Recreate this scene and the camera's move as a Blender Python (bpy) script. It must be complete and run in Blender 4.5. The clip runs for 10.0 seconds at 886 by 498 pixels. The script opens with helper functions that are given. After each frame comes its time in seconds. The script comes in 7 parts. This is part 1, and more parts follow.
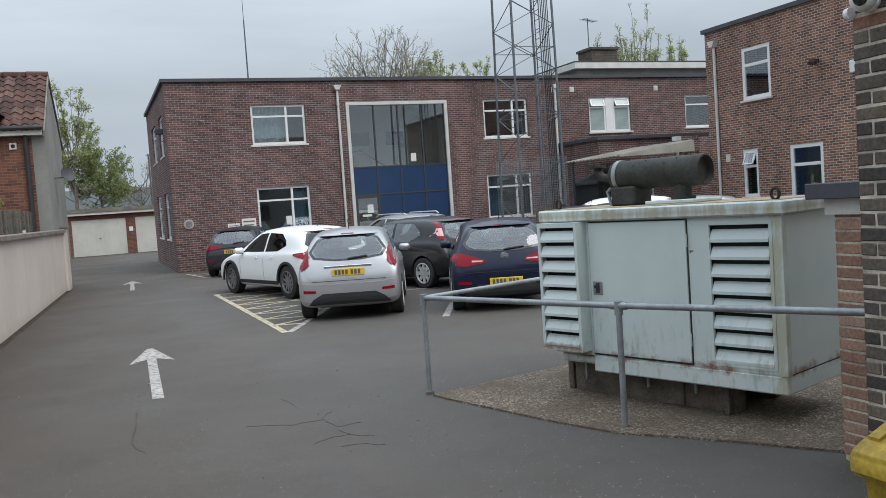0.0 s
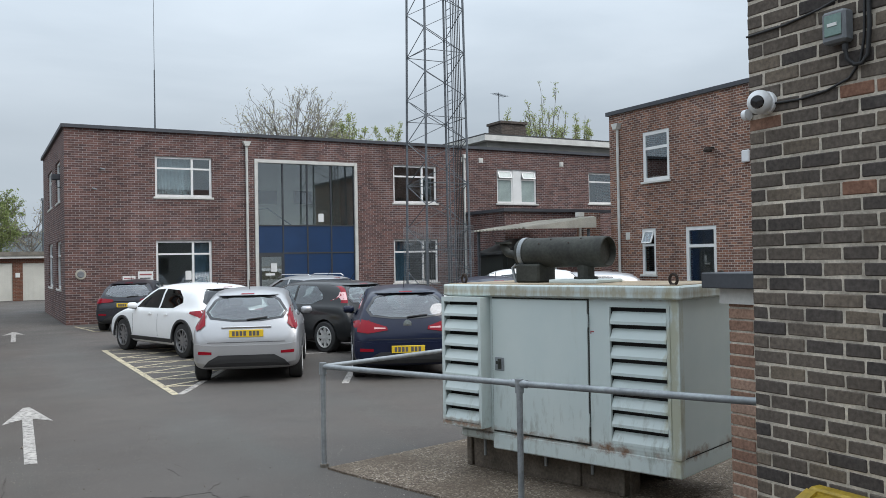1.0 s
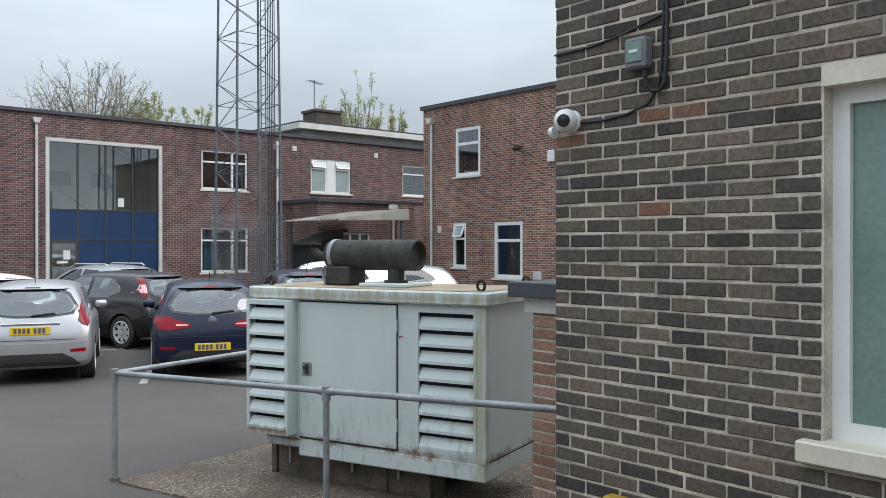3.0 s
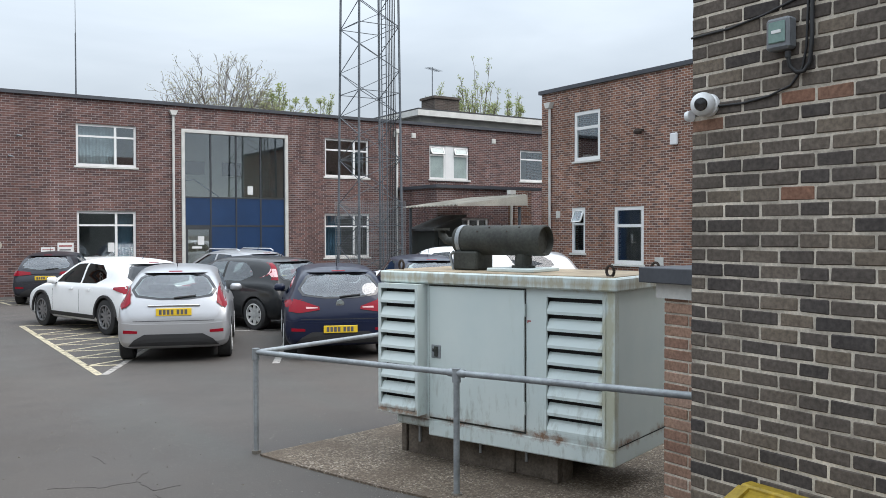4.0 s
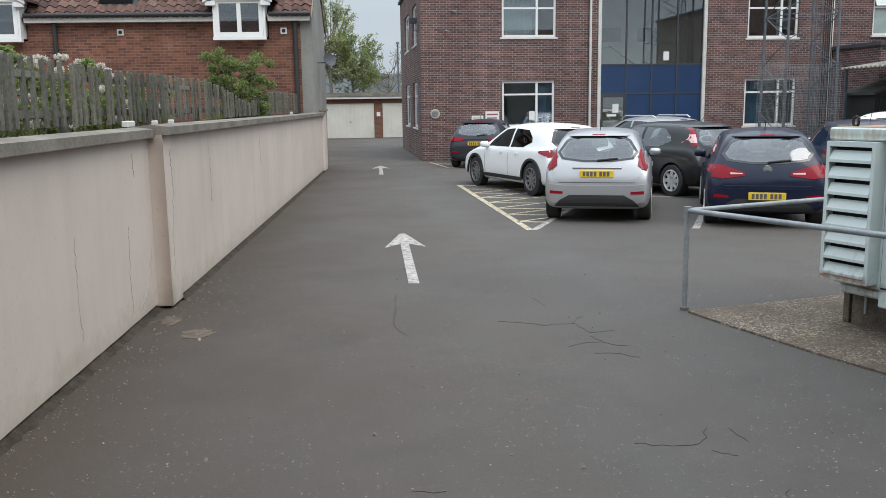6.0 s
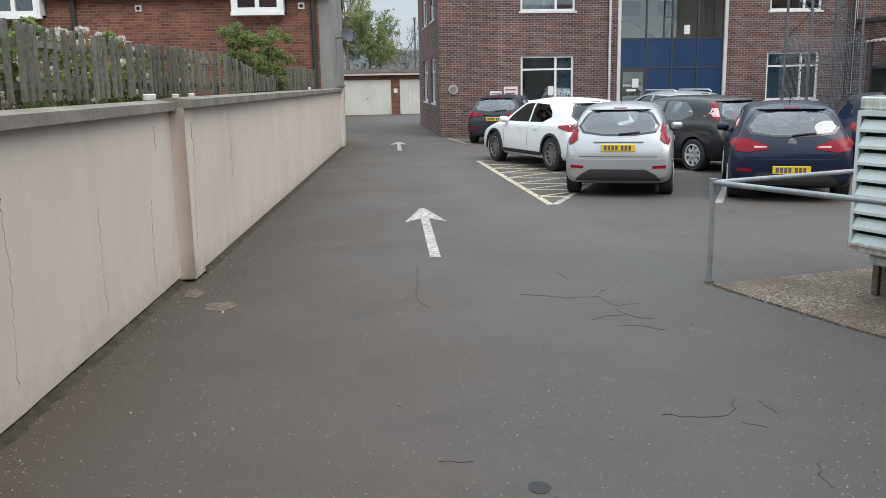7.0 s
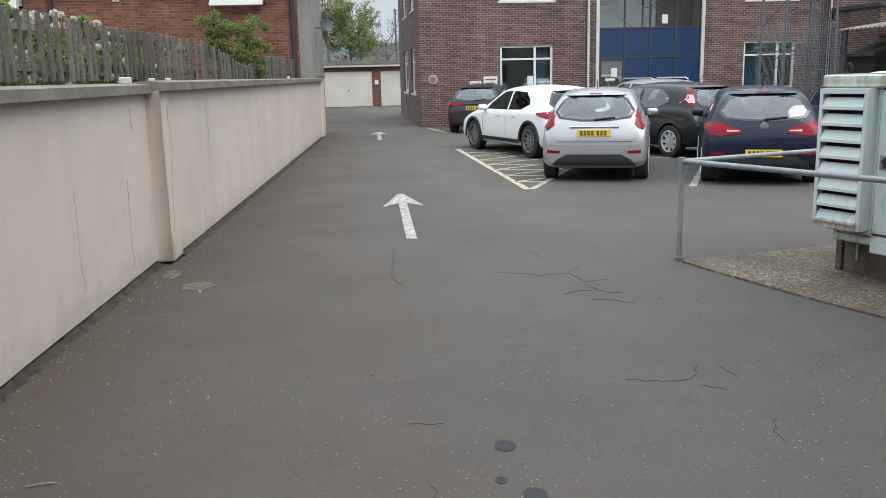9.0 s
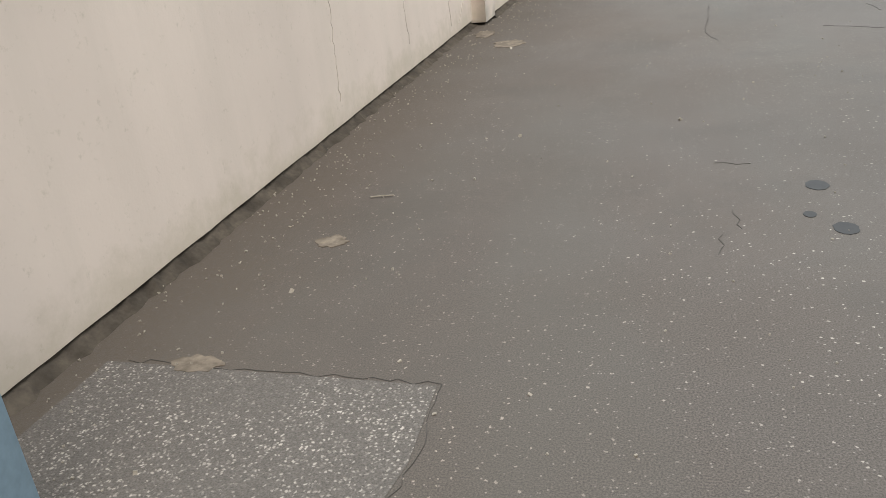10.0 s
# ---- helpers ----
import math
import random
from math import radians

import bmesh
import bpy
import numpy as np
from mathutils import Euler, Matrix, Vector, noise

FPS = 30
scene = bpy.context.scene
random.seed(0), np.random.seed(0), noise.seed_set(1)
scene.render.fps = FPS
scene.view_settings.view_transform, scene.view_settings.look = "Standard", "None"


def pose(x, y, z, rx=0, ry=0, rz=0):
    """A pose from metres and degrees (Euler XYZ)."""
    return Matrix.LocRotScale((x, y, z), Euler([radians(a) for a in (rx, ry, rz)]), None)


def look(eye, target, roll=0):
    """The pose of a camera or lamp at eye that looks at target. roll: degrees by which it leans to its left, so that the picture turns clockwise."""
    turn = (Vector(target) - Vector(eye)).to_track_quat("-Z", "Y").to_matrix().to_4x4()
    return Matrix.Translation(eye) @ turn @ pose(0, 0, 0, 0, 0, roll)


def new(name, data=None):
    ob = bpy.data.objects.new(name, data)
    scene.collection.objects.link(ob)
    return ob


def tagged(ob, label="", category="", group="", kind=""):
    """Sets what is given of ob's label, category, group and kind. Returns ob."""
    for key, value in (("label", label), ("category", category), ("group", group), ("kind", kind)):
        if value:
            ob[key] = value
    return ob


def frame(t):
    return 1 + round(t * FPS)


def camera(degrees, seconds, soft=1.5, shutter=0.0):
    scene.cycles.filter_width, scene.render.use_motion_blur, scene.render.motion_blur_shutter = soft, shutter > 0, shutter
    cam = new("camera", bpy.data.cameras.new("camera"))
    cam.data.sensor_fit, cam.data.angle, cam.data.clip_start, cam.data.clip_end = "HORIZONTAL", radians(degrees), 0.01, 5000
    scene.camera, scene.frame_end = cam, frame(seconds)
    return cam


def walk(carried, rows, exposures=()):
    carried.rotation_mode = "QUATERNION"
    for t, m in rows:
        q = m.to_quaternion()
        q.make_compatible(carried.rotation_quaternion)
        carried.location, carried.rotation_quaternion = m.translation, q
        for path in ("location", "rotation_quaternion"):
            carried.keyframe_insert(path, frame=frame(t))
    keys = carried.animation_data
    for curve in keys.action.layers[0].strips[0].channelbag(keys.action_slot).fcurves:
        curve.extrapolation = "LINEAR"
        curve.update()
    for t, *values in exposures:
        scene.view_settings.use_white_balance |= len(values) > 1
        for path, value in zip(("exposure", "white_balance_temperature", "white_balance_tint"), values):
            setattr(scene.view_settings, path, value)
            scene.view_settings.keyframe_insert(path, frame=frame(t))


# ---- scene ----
cam = camera(54.9, 10.0, soft=0.75)
PATH = [
    (0, (-0.183, 0.541, 1.811), (0.567, 2.392, 1.698), -3.9),
    (0.5, (-0.121, 0.587, 1.855), (0.687, 2.414, 1.752), -3.7),
    (1, (-0.154, 0.603, 1.874), (0.804, 2.359, 1.899), -1.0),
    (1.5, (-0.173, 0.686, 1.871), (0.869, 2.393, 1.862), 0.4),
    (2, (-0.129, 0.738, 1.94), (0.961, 2.415, 1.932), 0.7),
    (2.5, (-0.083, 0.719, 1.988), (1.141, 2.302, 1.981), 0.5),
    (2.7, (-0.048, 0.703, 1.997), (1.267, 2.21, 1.99), -0.0),
    (3.8, (-0.135, 0.698, 1.992), (1.128, 2.248, 1.97), -0.3),
    (4, (-0.186, 0.689, 1.996), (0.913, 2.36, 1.955), -0.1),
    (4.5, (-0.29, 0.708, 1.972), (0.461, 2.56, 1.882), 0.8),
    (5, (-0.332, 0.724, 1.941), (0.24, 2.636, 1.814), 0.5),
    (5.5, (-0.375, 0.728, 1.918), (0.03, 2.681, 1.775), -0.1),
    (6, (-0.438, 0.717, 1.869), (-0.213, 2.676, 1.538), -0.8),
    (6.2, (-0.459, 0.703, 1.854), (-0.249, 2.653, 1.459), -0.8),
    (7.3, (-0.518, 0.78, 1.816), (-0.337, 2.737, 1.443), -1.1),
    (7.5, (-0.549, 0.788, 1.815), (-0.346, 2.743, 1.447), -0.9),
    (8, (-0.561, 0.784, 1.81), (-0.328, 2.736, 1.443), -0.9),
    (8.5, (-0.53, 0.754, 1.792), (-0.265, 2.701, 1.421), -1.1),
    (9, (-0.424, 0.609, 1.718), (-0.202, 2.556, 1.32), -1.3),
    (9.5, (-0.329, 0.511, 1.553), (-0.357, 2.416, 0.943), -2.5),
    (9.7, (-0.336, 0.445, 1.535), (-0.546, 2.287, 0.784), -4.2),
    (10, (-0.441, 0.375, 1.523), (-0.928, 2.132, 0.699), -6.5),
]
walk(cam, [(t, look(eye, target, roll)) for t, eye, target, roll in PATH], [(0.0, 0.03, 6500, 13), (1.0, 0.10, 6500, 13), (2.5, 0.17, 6550, 13), (3.2, 0.26, 6550, 14), (4.0, 0.39, 6550, 14), (4.5, 0.10, 6500, 13), (5.5, 0.04, 6500, 13), (6.2, 0.32, 6600, 13), (9.0, 0.38, 6650, 13), (9.5, 0.36, 6800, 11), (10.0, 0.80, 7050, 13)])

# ---- light ----
world = bpy.data.worlds.new("overcast")
scene.world = world
world.use_nodes = True
SUN_EL, SUN_AZ = 50.0, 150.0
wt = world.node_tree
wn, wl = wt.nodes, wt.links
w_bg = wn["Background"]
w_sky = wn.new("ShaderNodeTexSky")
w_sky.sky_type = "NISHITA"
w_sky.sun_disc = False
w_sky.sun_elevation, w_sky.sun_rotation = radians(SUN_EL), radians(SUN_AZ)
w_sky.air_density, w_sky.dust_density = 1.0, 4.0
w_gain = wn.new("ShaderNodeMix")
w_gain.data_type, w_gain.blend_type = "RGBA", "MULTIPLY"
w_gain.inputs["Factor"].default_value = 1.0
w_gain.inputs["B"].default_value = (0.09, 0.09, 0.09, 1)
wl.new(w_sky.outputs["Color"], w_gain.inputs["A"])
w_co = wn.new("ShaderNodeTexCoord")
w_map = wn.new("ShaderNodeMapping")
w_map.inputs["Scale"].default_value = (1.6, 1.6, 6.5)
wl.new(w_co.outputs["Generated"], w_map.inputs["Vector"])
w_noise = wn.new("ShaderNodeTexNoise")
w_noise.inputs["Scale"].default_value, w_noise.inputs["Detail"].default_value = 1.3, 7.0
w_noise.inputs["Roughness"].default_value = 0.5
w_noise.inputs["Distortion"].default_value = 0.4
wl.new(w_map.outputs["Vector"], w_noise.inputs["Vector"])
w_ramp = wn.new("ShaderNodeValToRGB")
w_ramp.color_ramp.elements[0].position, w_ramp.color_ramp.elements[0].color = 0.33, (0.445, 0.525, 0.585, 1)
w_ramp.color_ramp.elements[1].position, w_ramp.color_ramp.elements[1].color = 0.66, (0.575, 0.662, 0.722, 1)
wl.new(w_noise.outputs["Fac"], w_ramp.inputs["Fac"])
w_mix = wn.new("ShaderNodeMix")
w_mix.data_type = "RGBA"
w_mix.inputs["Factor"].default_value = 0.92
wl.new(w_gain.outputs["Result"], w_mix.inputs["A"])
wl.new(w_ramp.outputs["Color"], w_mix.inputs["B"])
# an overcast sky is about three times as bright overhead as at the horizon
w_sep = wn.new("ShaderNodeSeparateXYZ")
wl.new(w_co.outputs["Generated"], w_sep.inputs[0])
w_up = wn.new("ShaderNodeMapRange")
w_up.inputs["From Min"].default_value, w_up.inputs["From Max"].default_value = 0.14, 1.0
w_up.inputs["To Min"].default_value, w_up.inputs["To Max"].default_value = 0.95, 3.45
wl.new(w_sep.outputs["Z"], w_up.inputs["Value"])
w_dome = wn.new("ShaderNodeMix")
w_dome.data_type, w_dome.blend_type = "RGBA", "MULTIPLY"
w_dome.inputs["Factor"].default_value = 1.0
wl.new(w_mix.outputs["Result"], w_dome.inputs["A"])
wl.new(w_up.outputs["Result"], w_dome.inputs["B"])
wl.new(w_dome.outputs["Result"], w_bg.inputs["Color"])
w_bg.inputs["Strength"].default_value = 1.0

sun_data = bpy.data.lights.new("sun", "SUN")
sun_data.energy, sun_data.angle, sun_data.color = 1.3, radians(40), (1.0, 0.97, 0.92)
sun = new("sun", sun_data)
sun.matrix_world = look((0, 0, 30), (0 - 10 * math.sin(radians(SUN_AZ)), 0 - 10 * math.cos(radians(SUN_AZ)), 30 - 10 * math.tan(radians(SUN_EL))))


# ---- materials ----
class Mat:
    """A node material with a few shortcuts."""

    def __init__(self, name, color=(0.5, 0.5, 0.5), rough=0.6, metal=0.0, spec=0.5):
        self.m = bpy.data.materials.new(name)
        self.m.use_nodes = True
        self.n, self.l = self.m.node_tree.nodes, self.m.node_tree.links
        self.p = self.n["Principled BSDF"]
        self.p.inputs["Base Color"].default_value = (*color, 1)
        self.p.inputs["Roughness"].default_value = rough
        self.p.inputs["Metallic"].default_value = metal
        self.p.inputs["Specular IOR Level"].default_value = spec
        self.co = None
        self.bumps = None

    def coords(self):
        if self.co is None:
            self.co = self.n.new("ShaderNodeTexCoord").outputs["Object"]
        return self.co

    def scaled(self, sx, sy, sz, vec=None):
        k = self.n.new("ShaderNodeMapping")
        k.inputs["Scale"].default_value = (sx, sy, sz)
        self.l.new(vec or self.coords(), k.inputs["Vector"])
        return k.outputs["Vector"]

    def noise(self, scale, detail=5.0, rough=0.55, vec=None, distort=0.0):
        k = self.n.new("ShaderNodeTexNoise")
        k.inputs["Scale"].default_value, k.inputs["Detail"].default_value = scale, detail
        k.inputs["Roughness"].default_value, k.inputs["Distortion"].default_value = rough, distort
        self.l.new(vec or self.coords(), k.inputs["Vector"])
        return k.outputs["Fac"]

    def wobbly(self, scale, amount):
        k = self.n.new("ShaderNodeTexNoise")
        k.inputs["Scale"].default_value = scale
        self.l.new(self.coords(), k.inputs["Vector"])
        v = self.n.new("ShaderNodeVectorMath")
        v.operation = "MULTIPLY_ADD"
        v.inputs[1].default_value = (amount,) * 3
        self.l.new(k.outputs["Color"], v.inputs[0])
        self.l.new(self.coords(), v.inputs[2])
        return v.outputs[0]

    def ramp(self, fac, stops):
        k = self.n.new("ShaderNodeValToRGB")
        e = k.color_ramp.elements
        while len(e) < len(stops):
            e.new(0.5)
        for el, (pos, c) in zip(e, stops):
            el.position = pos
            el.color = (*c, 1) if isinstance(c, tuple) else (c, c, c, 1)
        self.l.new(fac, k.inputs["Fac"])
        return k.outputs["Color"]

    def mix(self, fac, a, b, mode="MIX"):
        k = self.n.new("ShaderNodeMix")
        k.data_type, k.blend_type = "RGBA", mode
        for socket, v in (("Factor", fac), ("A", a), ("B", b)):
            s = k.inputs[socket]
            if hasattr(v, "links"):
                self.l.new(v, s)
            elif socket == "Factor":
                s.default_value = v
            else:
                s.default_value = (*v, 1)
        return k.outputs["Result"]

    def math(self, op, a, b=0.5):
        k = self.n.new("ShaderNodeMath")
        k.operation = op
        for s, v in zip(k.inputs, (a, b)):
            if hasattr(v, "links"):
                self.l.new(v, s)
            else:
                s.default_value = v
        return k.outputs[0]

    def xyz(self, vec=None):
        k = self.n.new("ShaderNodeSeparateXYZ")
        self.l.new(vec or self.coords(), k.inputs[0])
        return k.outputs

    def vec3(self, x, y, z):
        k = self.n.new("ShaderNodeCombineXYZ")
        for s, v in zip(k.inputs, (x, y, z)):
            if hasattr(v, "links"):
                self.l.new(v, s)
            else:
                s.default_value = v
        return k.outputs[0]

    def random(self):
        return self.n.new("ShaderNodeObjectInfo").outputs["Random"]

    def island(self):
        return self.n.new("ShaderNodeNewGeometry").outputs["Random Per Island"]

    def base(self, c):
        self.l.new(c, self.p.inputs["Base Color"])
        return self

    def rough(self, c):
        self.l.new(c, self.p.inputs["Roughness"])
        return self

    def bump(self, height, strength=0.3, distance=0.01):
        k = self.n.new("ShaderNodeBump")
        k.inputs["Strength"].default_value, k.inputs["Distance"].default_value = strength, distance
        self.l.new(height, k.inputs["Height"])
        if self.bumps is not None:
            self.l.new(self.bumps, k.inputs["Normal"])
        self.bumps = k.outputs["Normal"]
        self.l.new(self.bumps, self.p.inputs["Normal"])
        return self


def brick_mat(name, c1, c2, mortar, size=1.0, joint=0.007):
    k = Mat(name, rough=0.9, spec=0.25)
    x, y, z = k.xyz()
    uv = k.vec3(k.math("ADD", x, y), z, 0.0)
    b = k.n.new("ShaderNodeTexBrick")
    k.l.new(uv, b.inputs["Vector"])
    b.inputs["Scale"].default_value = 1.0 / size
    b.inputs["Brick Width"].default_value, b.inputs["Row Height"].default_value = 0.225, 0.075
    b.inputs["Mortar Size"].default_value, b.inputs["Mortar Smooth"].default_value = joint, 0.2
    b.inputs["Bias"].default_value = -0.1
    b.inputs["Color1"].default_value, b.inputs["Color2"].default_value = (*c1, 1), (*c2, 1)
    b.inputs["Mortar"].default_value = (*mortar, 1)
    big = k.ramp(k.noise(0.35, 4.0), [(0.3, 0.8), (0.7, 1.15)])
    mid = k.ramp(k.noise(2.4, 5.0), [(0.3, 0.82), (0.75, 1.1)])
    streak = k.ramp(k.noise(1.0, 4.0, vec=k.scaled(2.2, 2.2, 0.18)), [(0.35, 0.85), (0.6, 1.04)])
    c = k.mix(1.0, b.outputs["Color"], big, "MULTIPLY")
    c = k.mix(1.0, c, mid, "MULTIPLY")
    c = k.mix(1.0, c, streak, "MULTIPLY")
    k.base(c)
    k.bump(k.math("SUBTRACT", 1.0, b.outputs["Fac"]), 0.6, 0.008)
    k.bump(k.noise(60.0, 3.0), 0.25, 0.003)
    return k.m


def piece_mat(name, stops, by_island=True, rough=0.9, grain=45.0):
    """Bricks, tiles and pickets that are geometry: the colour goes by piece."""
    k = Mat(name, rough=rough, spec=0.25)
    k.co = k.n.new("ShaderNodeNewGeometry").outputs["Position"]
    r = k.island() if by_island else k.random()
    c = k.ramp(r, stops)
    c = k.mix(1.0, c, k.ramp(k.noise(grain, 4.0), [(0.3, 0.66), (0.75, 1.25)]), "MULTIPLY")
    c = k.mix(1.0, c, k.ramp(k.noise(1.1, 6.0, 0.65), [(0.3, 0.62), (0.7, 1.22)]), "MULTIPLY")
    k.base(c)
    k.bump(k.noise(grain * 1.6, 4.0), 0.5, 0.004)
    return k.m


def plain_mat(name, color, rough=0.5, metal=0.0, vary=0.12, scale=3.0, bump=0.0, spec=0.5, fine=40.0):
    k = Mat(name, color, rough, metal, spec)
    lo, hi = 1 - vary, 1 + vary * 0.6
    c = k.mix(1.0, color, k.ramp(k.noise(scale, 5.0), [(0.3, lo), (0.7, hi)]), "MULTIPLY")
    c = k.mix(1.0, c, k.ramp(k.noise(fine, 3.0), [(0.3, 1 - vary * 0.5), (0.7, 1 + vary * 0.3)]), "MULTIPLY")
    k.base(c)
    if bump:
        k.bump(k.noise(fine * 2, 4.0), bump, 0.004)
    return k.m


def car_paint(name, color, flake=0.0):
    k = Mat(name, color, 0.36, flake, 0.18)
    k.p.inputs["Coat Weight"].default_value = 0.42
    k.p.inputs["Coat Roughness"].default_value = 0.06
    dirt = k.math("MULTIPLY", k.ramp(k.noise(5.0, 5.0), [(0.4, 0.0), (0.8, 1.0)]), 0.25)
    k.base(k.mix(dirt, color, tuple(0.8 * a + 0.012 for a in color)))
    return k.m


def glass_mat(name, tint, rough=0.02, mirror=0.13):
    """A pane: mirror-like at a slant, clear from the front."""
    m = bpy.data.materials.new(name)
    m.use_nodes = True
    n, l = m.node_tree.nodes, m.node_tree.links
    n.remove(n["Principled BSDF"])
    out = n["Material Output"]
    tr = n.new("ShaderNodeBsdfTransparent")
    tr.inputs["Color"].default_value = (*tint, 1)
    gl = n.new("ShaderNodeBsdfGlossy")
    gl.inputs["Roughness"].default_value = rough
    gl.inputs["Color"].default_value = (0.95, 0.97, 1.0, 1)
    lw = n.new("ShaderNodeLayerWeight")
    lw.inputs["Blend"].default_value = 0.5
    pw = n.new("ShaderNodeMath")
    pw.operation = "POWER"
    pw.inputs[1].default_value = 4.0
    l.new(lw.outputs["Facing"], pw.inputs[0])
    fr = n.new("ShaderNodeMath")
    fr.operation = "MULTIPLY_ADD"
    fr.inputs[1].default_value, fr.inputs[2].default_value = 1.0 - mirror, mirror
    l.new(pw.outputs[0], fr.inputs[0])
    mx = n.new("ShaderNodeMixShader")
    l.new(fr.outputs[0], mx.inputs[0])
    l.new(tr.outputs[0], mx.inputs[1])
    l.new(gl.outputs[0], mx.inputs[2])
    l.new(mx.outputs[0], out.inputs["Surface"])
    return m


def asphalt_mat():
    k = Mat("asphalt", (0.07, 0.07, 0.07), 0.85, spec=0.35)
    fine = k.noise(160.0, 3.0, 0.7)
    c = k.ramp(fine, [(0.32, (0.038, 0.033, 0.030)), (0.68, (0.130, 0.116, 0.105))])
    # worn, dusty and patched areas
    c = k.mix(k.ramp(k.noise(0.22, 5.0), [(0.42, 0.0), (0.62, 0.55)]), c, (0.106, 0.088, 0.075))
    c = k.mix(k.ramp(k.noise(0.9, 6.0, 0.65), [(0.5, 0.0), (0.75, 0.5)]), c, (0.052, 0.050, 0.047))
    c = k.mix(k.ramp(k.noise(0.45, 3.0, vec=k.scaled(2.2, 0.35, 1.0)), [(0.45, 0.0), (0.7, 0.45)]), c, (0.088, 0.088, 0.080))
    # stone chips
    v = k.n.new("ShaderNodeTexVoronoi")
    v.inputs["Scale"].default_value = 30.0
    k.l.new(k.wobbly(70.0, 0.022), v.inputs["Vector"])
    chip = k.ramp(v.outputs["Distance"], [(0.10, 1.0), (0.17, 0.0)])
    rare = k.ramp(k.xyz(v.outputs["Color"])[0], [(0.46, 0.0), (0.54, 1.0)])
    where = k.ramp(k.noise(0.5, 4.0), [(0.35, 0.15), (0.6, 1.0)])
    chip = k.mix(1.0, k.mix(1.0, chip, rare, "MULTIPLY"), where, "MULTIPLY")
    c = k.mix(chip, c, (0.38, 0.35, 0.31))
    v2 = k.n.new("ShaderNodeTexVoronoi")
    v2.inputs["Scale"].default_value = 75.0
    k.l.new(k.coords(), v2.inputs["Vector"])
    c = k.mix(k.mix(1.0, k.ramp(v2.outputs["Distance"], [(0.14, 1.0), (0.30, 0.0)]), k.ramp(k.xyz(v2.outputs["Color"])[1], [(0.86, 0.0), (0.93, 0.8)]), "MULTIPLY"), c, (0.26, 0.24, 0.22))
    # sandy grime along the boundary wall
    x, y, z = k.xyz()
    d = k.math("SUBTRACT", k.math("MULTIPLY", k.math("SUBTRACT", x, -2.6), 1.0), k.math("MULTIPLY", y, 0.064))
    d = k.math("ADD", d, k.math("MULTIPLY", k.math("SUBTRACT", k.noise(1.7, 6.0, 0.65), 0.5), 1.5))
    grime = k.ramp(d, [(0.0, 0.8), (0.75, 0.0)])
    c = k.mix(k.math("MULTIPLY", grime, k.ramp(k.noise(38.0, 5.0, 0.75), [(0.38, 0.25), (0.6, 1.0)])), c, (0.080, 0.067, 0.053))
    # the driven lane is browner and darker with oil and tyre wear
    lane = k.math("ADD", x, k.math("MULTIPLY", k.math("SUBTRACT", k.noise(0.35, 4.0), 0.5), 3.0))
    lane = k.ramp(k.math("ADD", k.math("MULTIPLY", lane, 0.2), 0.5), [(0.25, 0.8), (0.78, 0.0)])
    c = k.mix(lane, c, k.mix(1.0, c, (0.74, 0.655, 0.585), "MULTIPLY"))
    k.base(c)
    k.rough(k.ramp(k.noise(0.6, 4.0), [(0.3, 0.72), (0.7, 0.94)]))
    k.bump(fine, 0.45, 0.006)
    k.bump(v.outputs["Distance"], 0.15, 0.006)
    return k.m


def marking_mat(name, color):
    k = Mat(name, color, 0.75, spec=0.3)
    wear = k.ramp(k.noise(14.0, 6.0, 0.7), [(0.45, 0.0), (0.66, 1.0)])
    c = k.mix(wear, color, (0.115, 0.11, 0.105))
    k.base(k.mix(1.0, c, k.ramp(k.noise(2.0, 4.0), [(0.3, 0.78), (0.7, 1.05)]), "MULTIPLY"))
    return k.m


def render_wall_mat():
    k = Mat("cream_render", (0.6, 0.55, 0.47), 0.85, spec=0.25)
    c = k.mix(k.ramp(k.noise(0.8, 5.0), [(0.35, 0.0), (0.7, 1.0)]), (0.590, 0.508, 0.448), (0.520, 0.447, 0.395))
    runs = k.ramp(k.noise(1.6, 5.0, 0.6, vec=k.scaled(2.0, 2.0, 0.14)), [(0.48, 0.0), (0.76, 0.36)])
    c = k.mix(runs, c, (0.43, 0.385, 0.33))
    x, y, z = k.xyz()
    low = k.math("ADD", z, k.math("MULTIPLY", k.math("SUBTRACT", k.noise(5.0, 6.0, 0.7), 0.5), 0.7))
    c = k.mix(k.ramp(low, [(0.05, 0.45), (0.26, 0.0)]), c, (0.35, 0.31, 0.23))
    c = k.mix(k.ramp(k.noise(22.0, 5.0, 0.7), [(0.60, 0.0), (0.74, 0.5)]), c, (0.34, 0.305, 0.235))
    k.base(c)
    k.bump(k.noise(70.0, 4.0), 0.18, 0.004)
    k.bump(k.noise(3.0, 4.0), 0.25, 0.02)
    return k.m


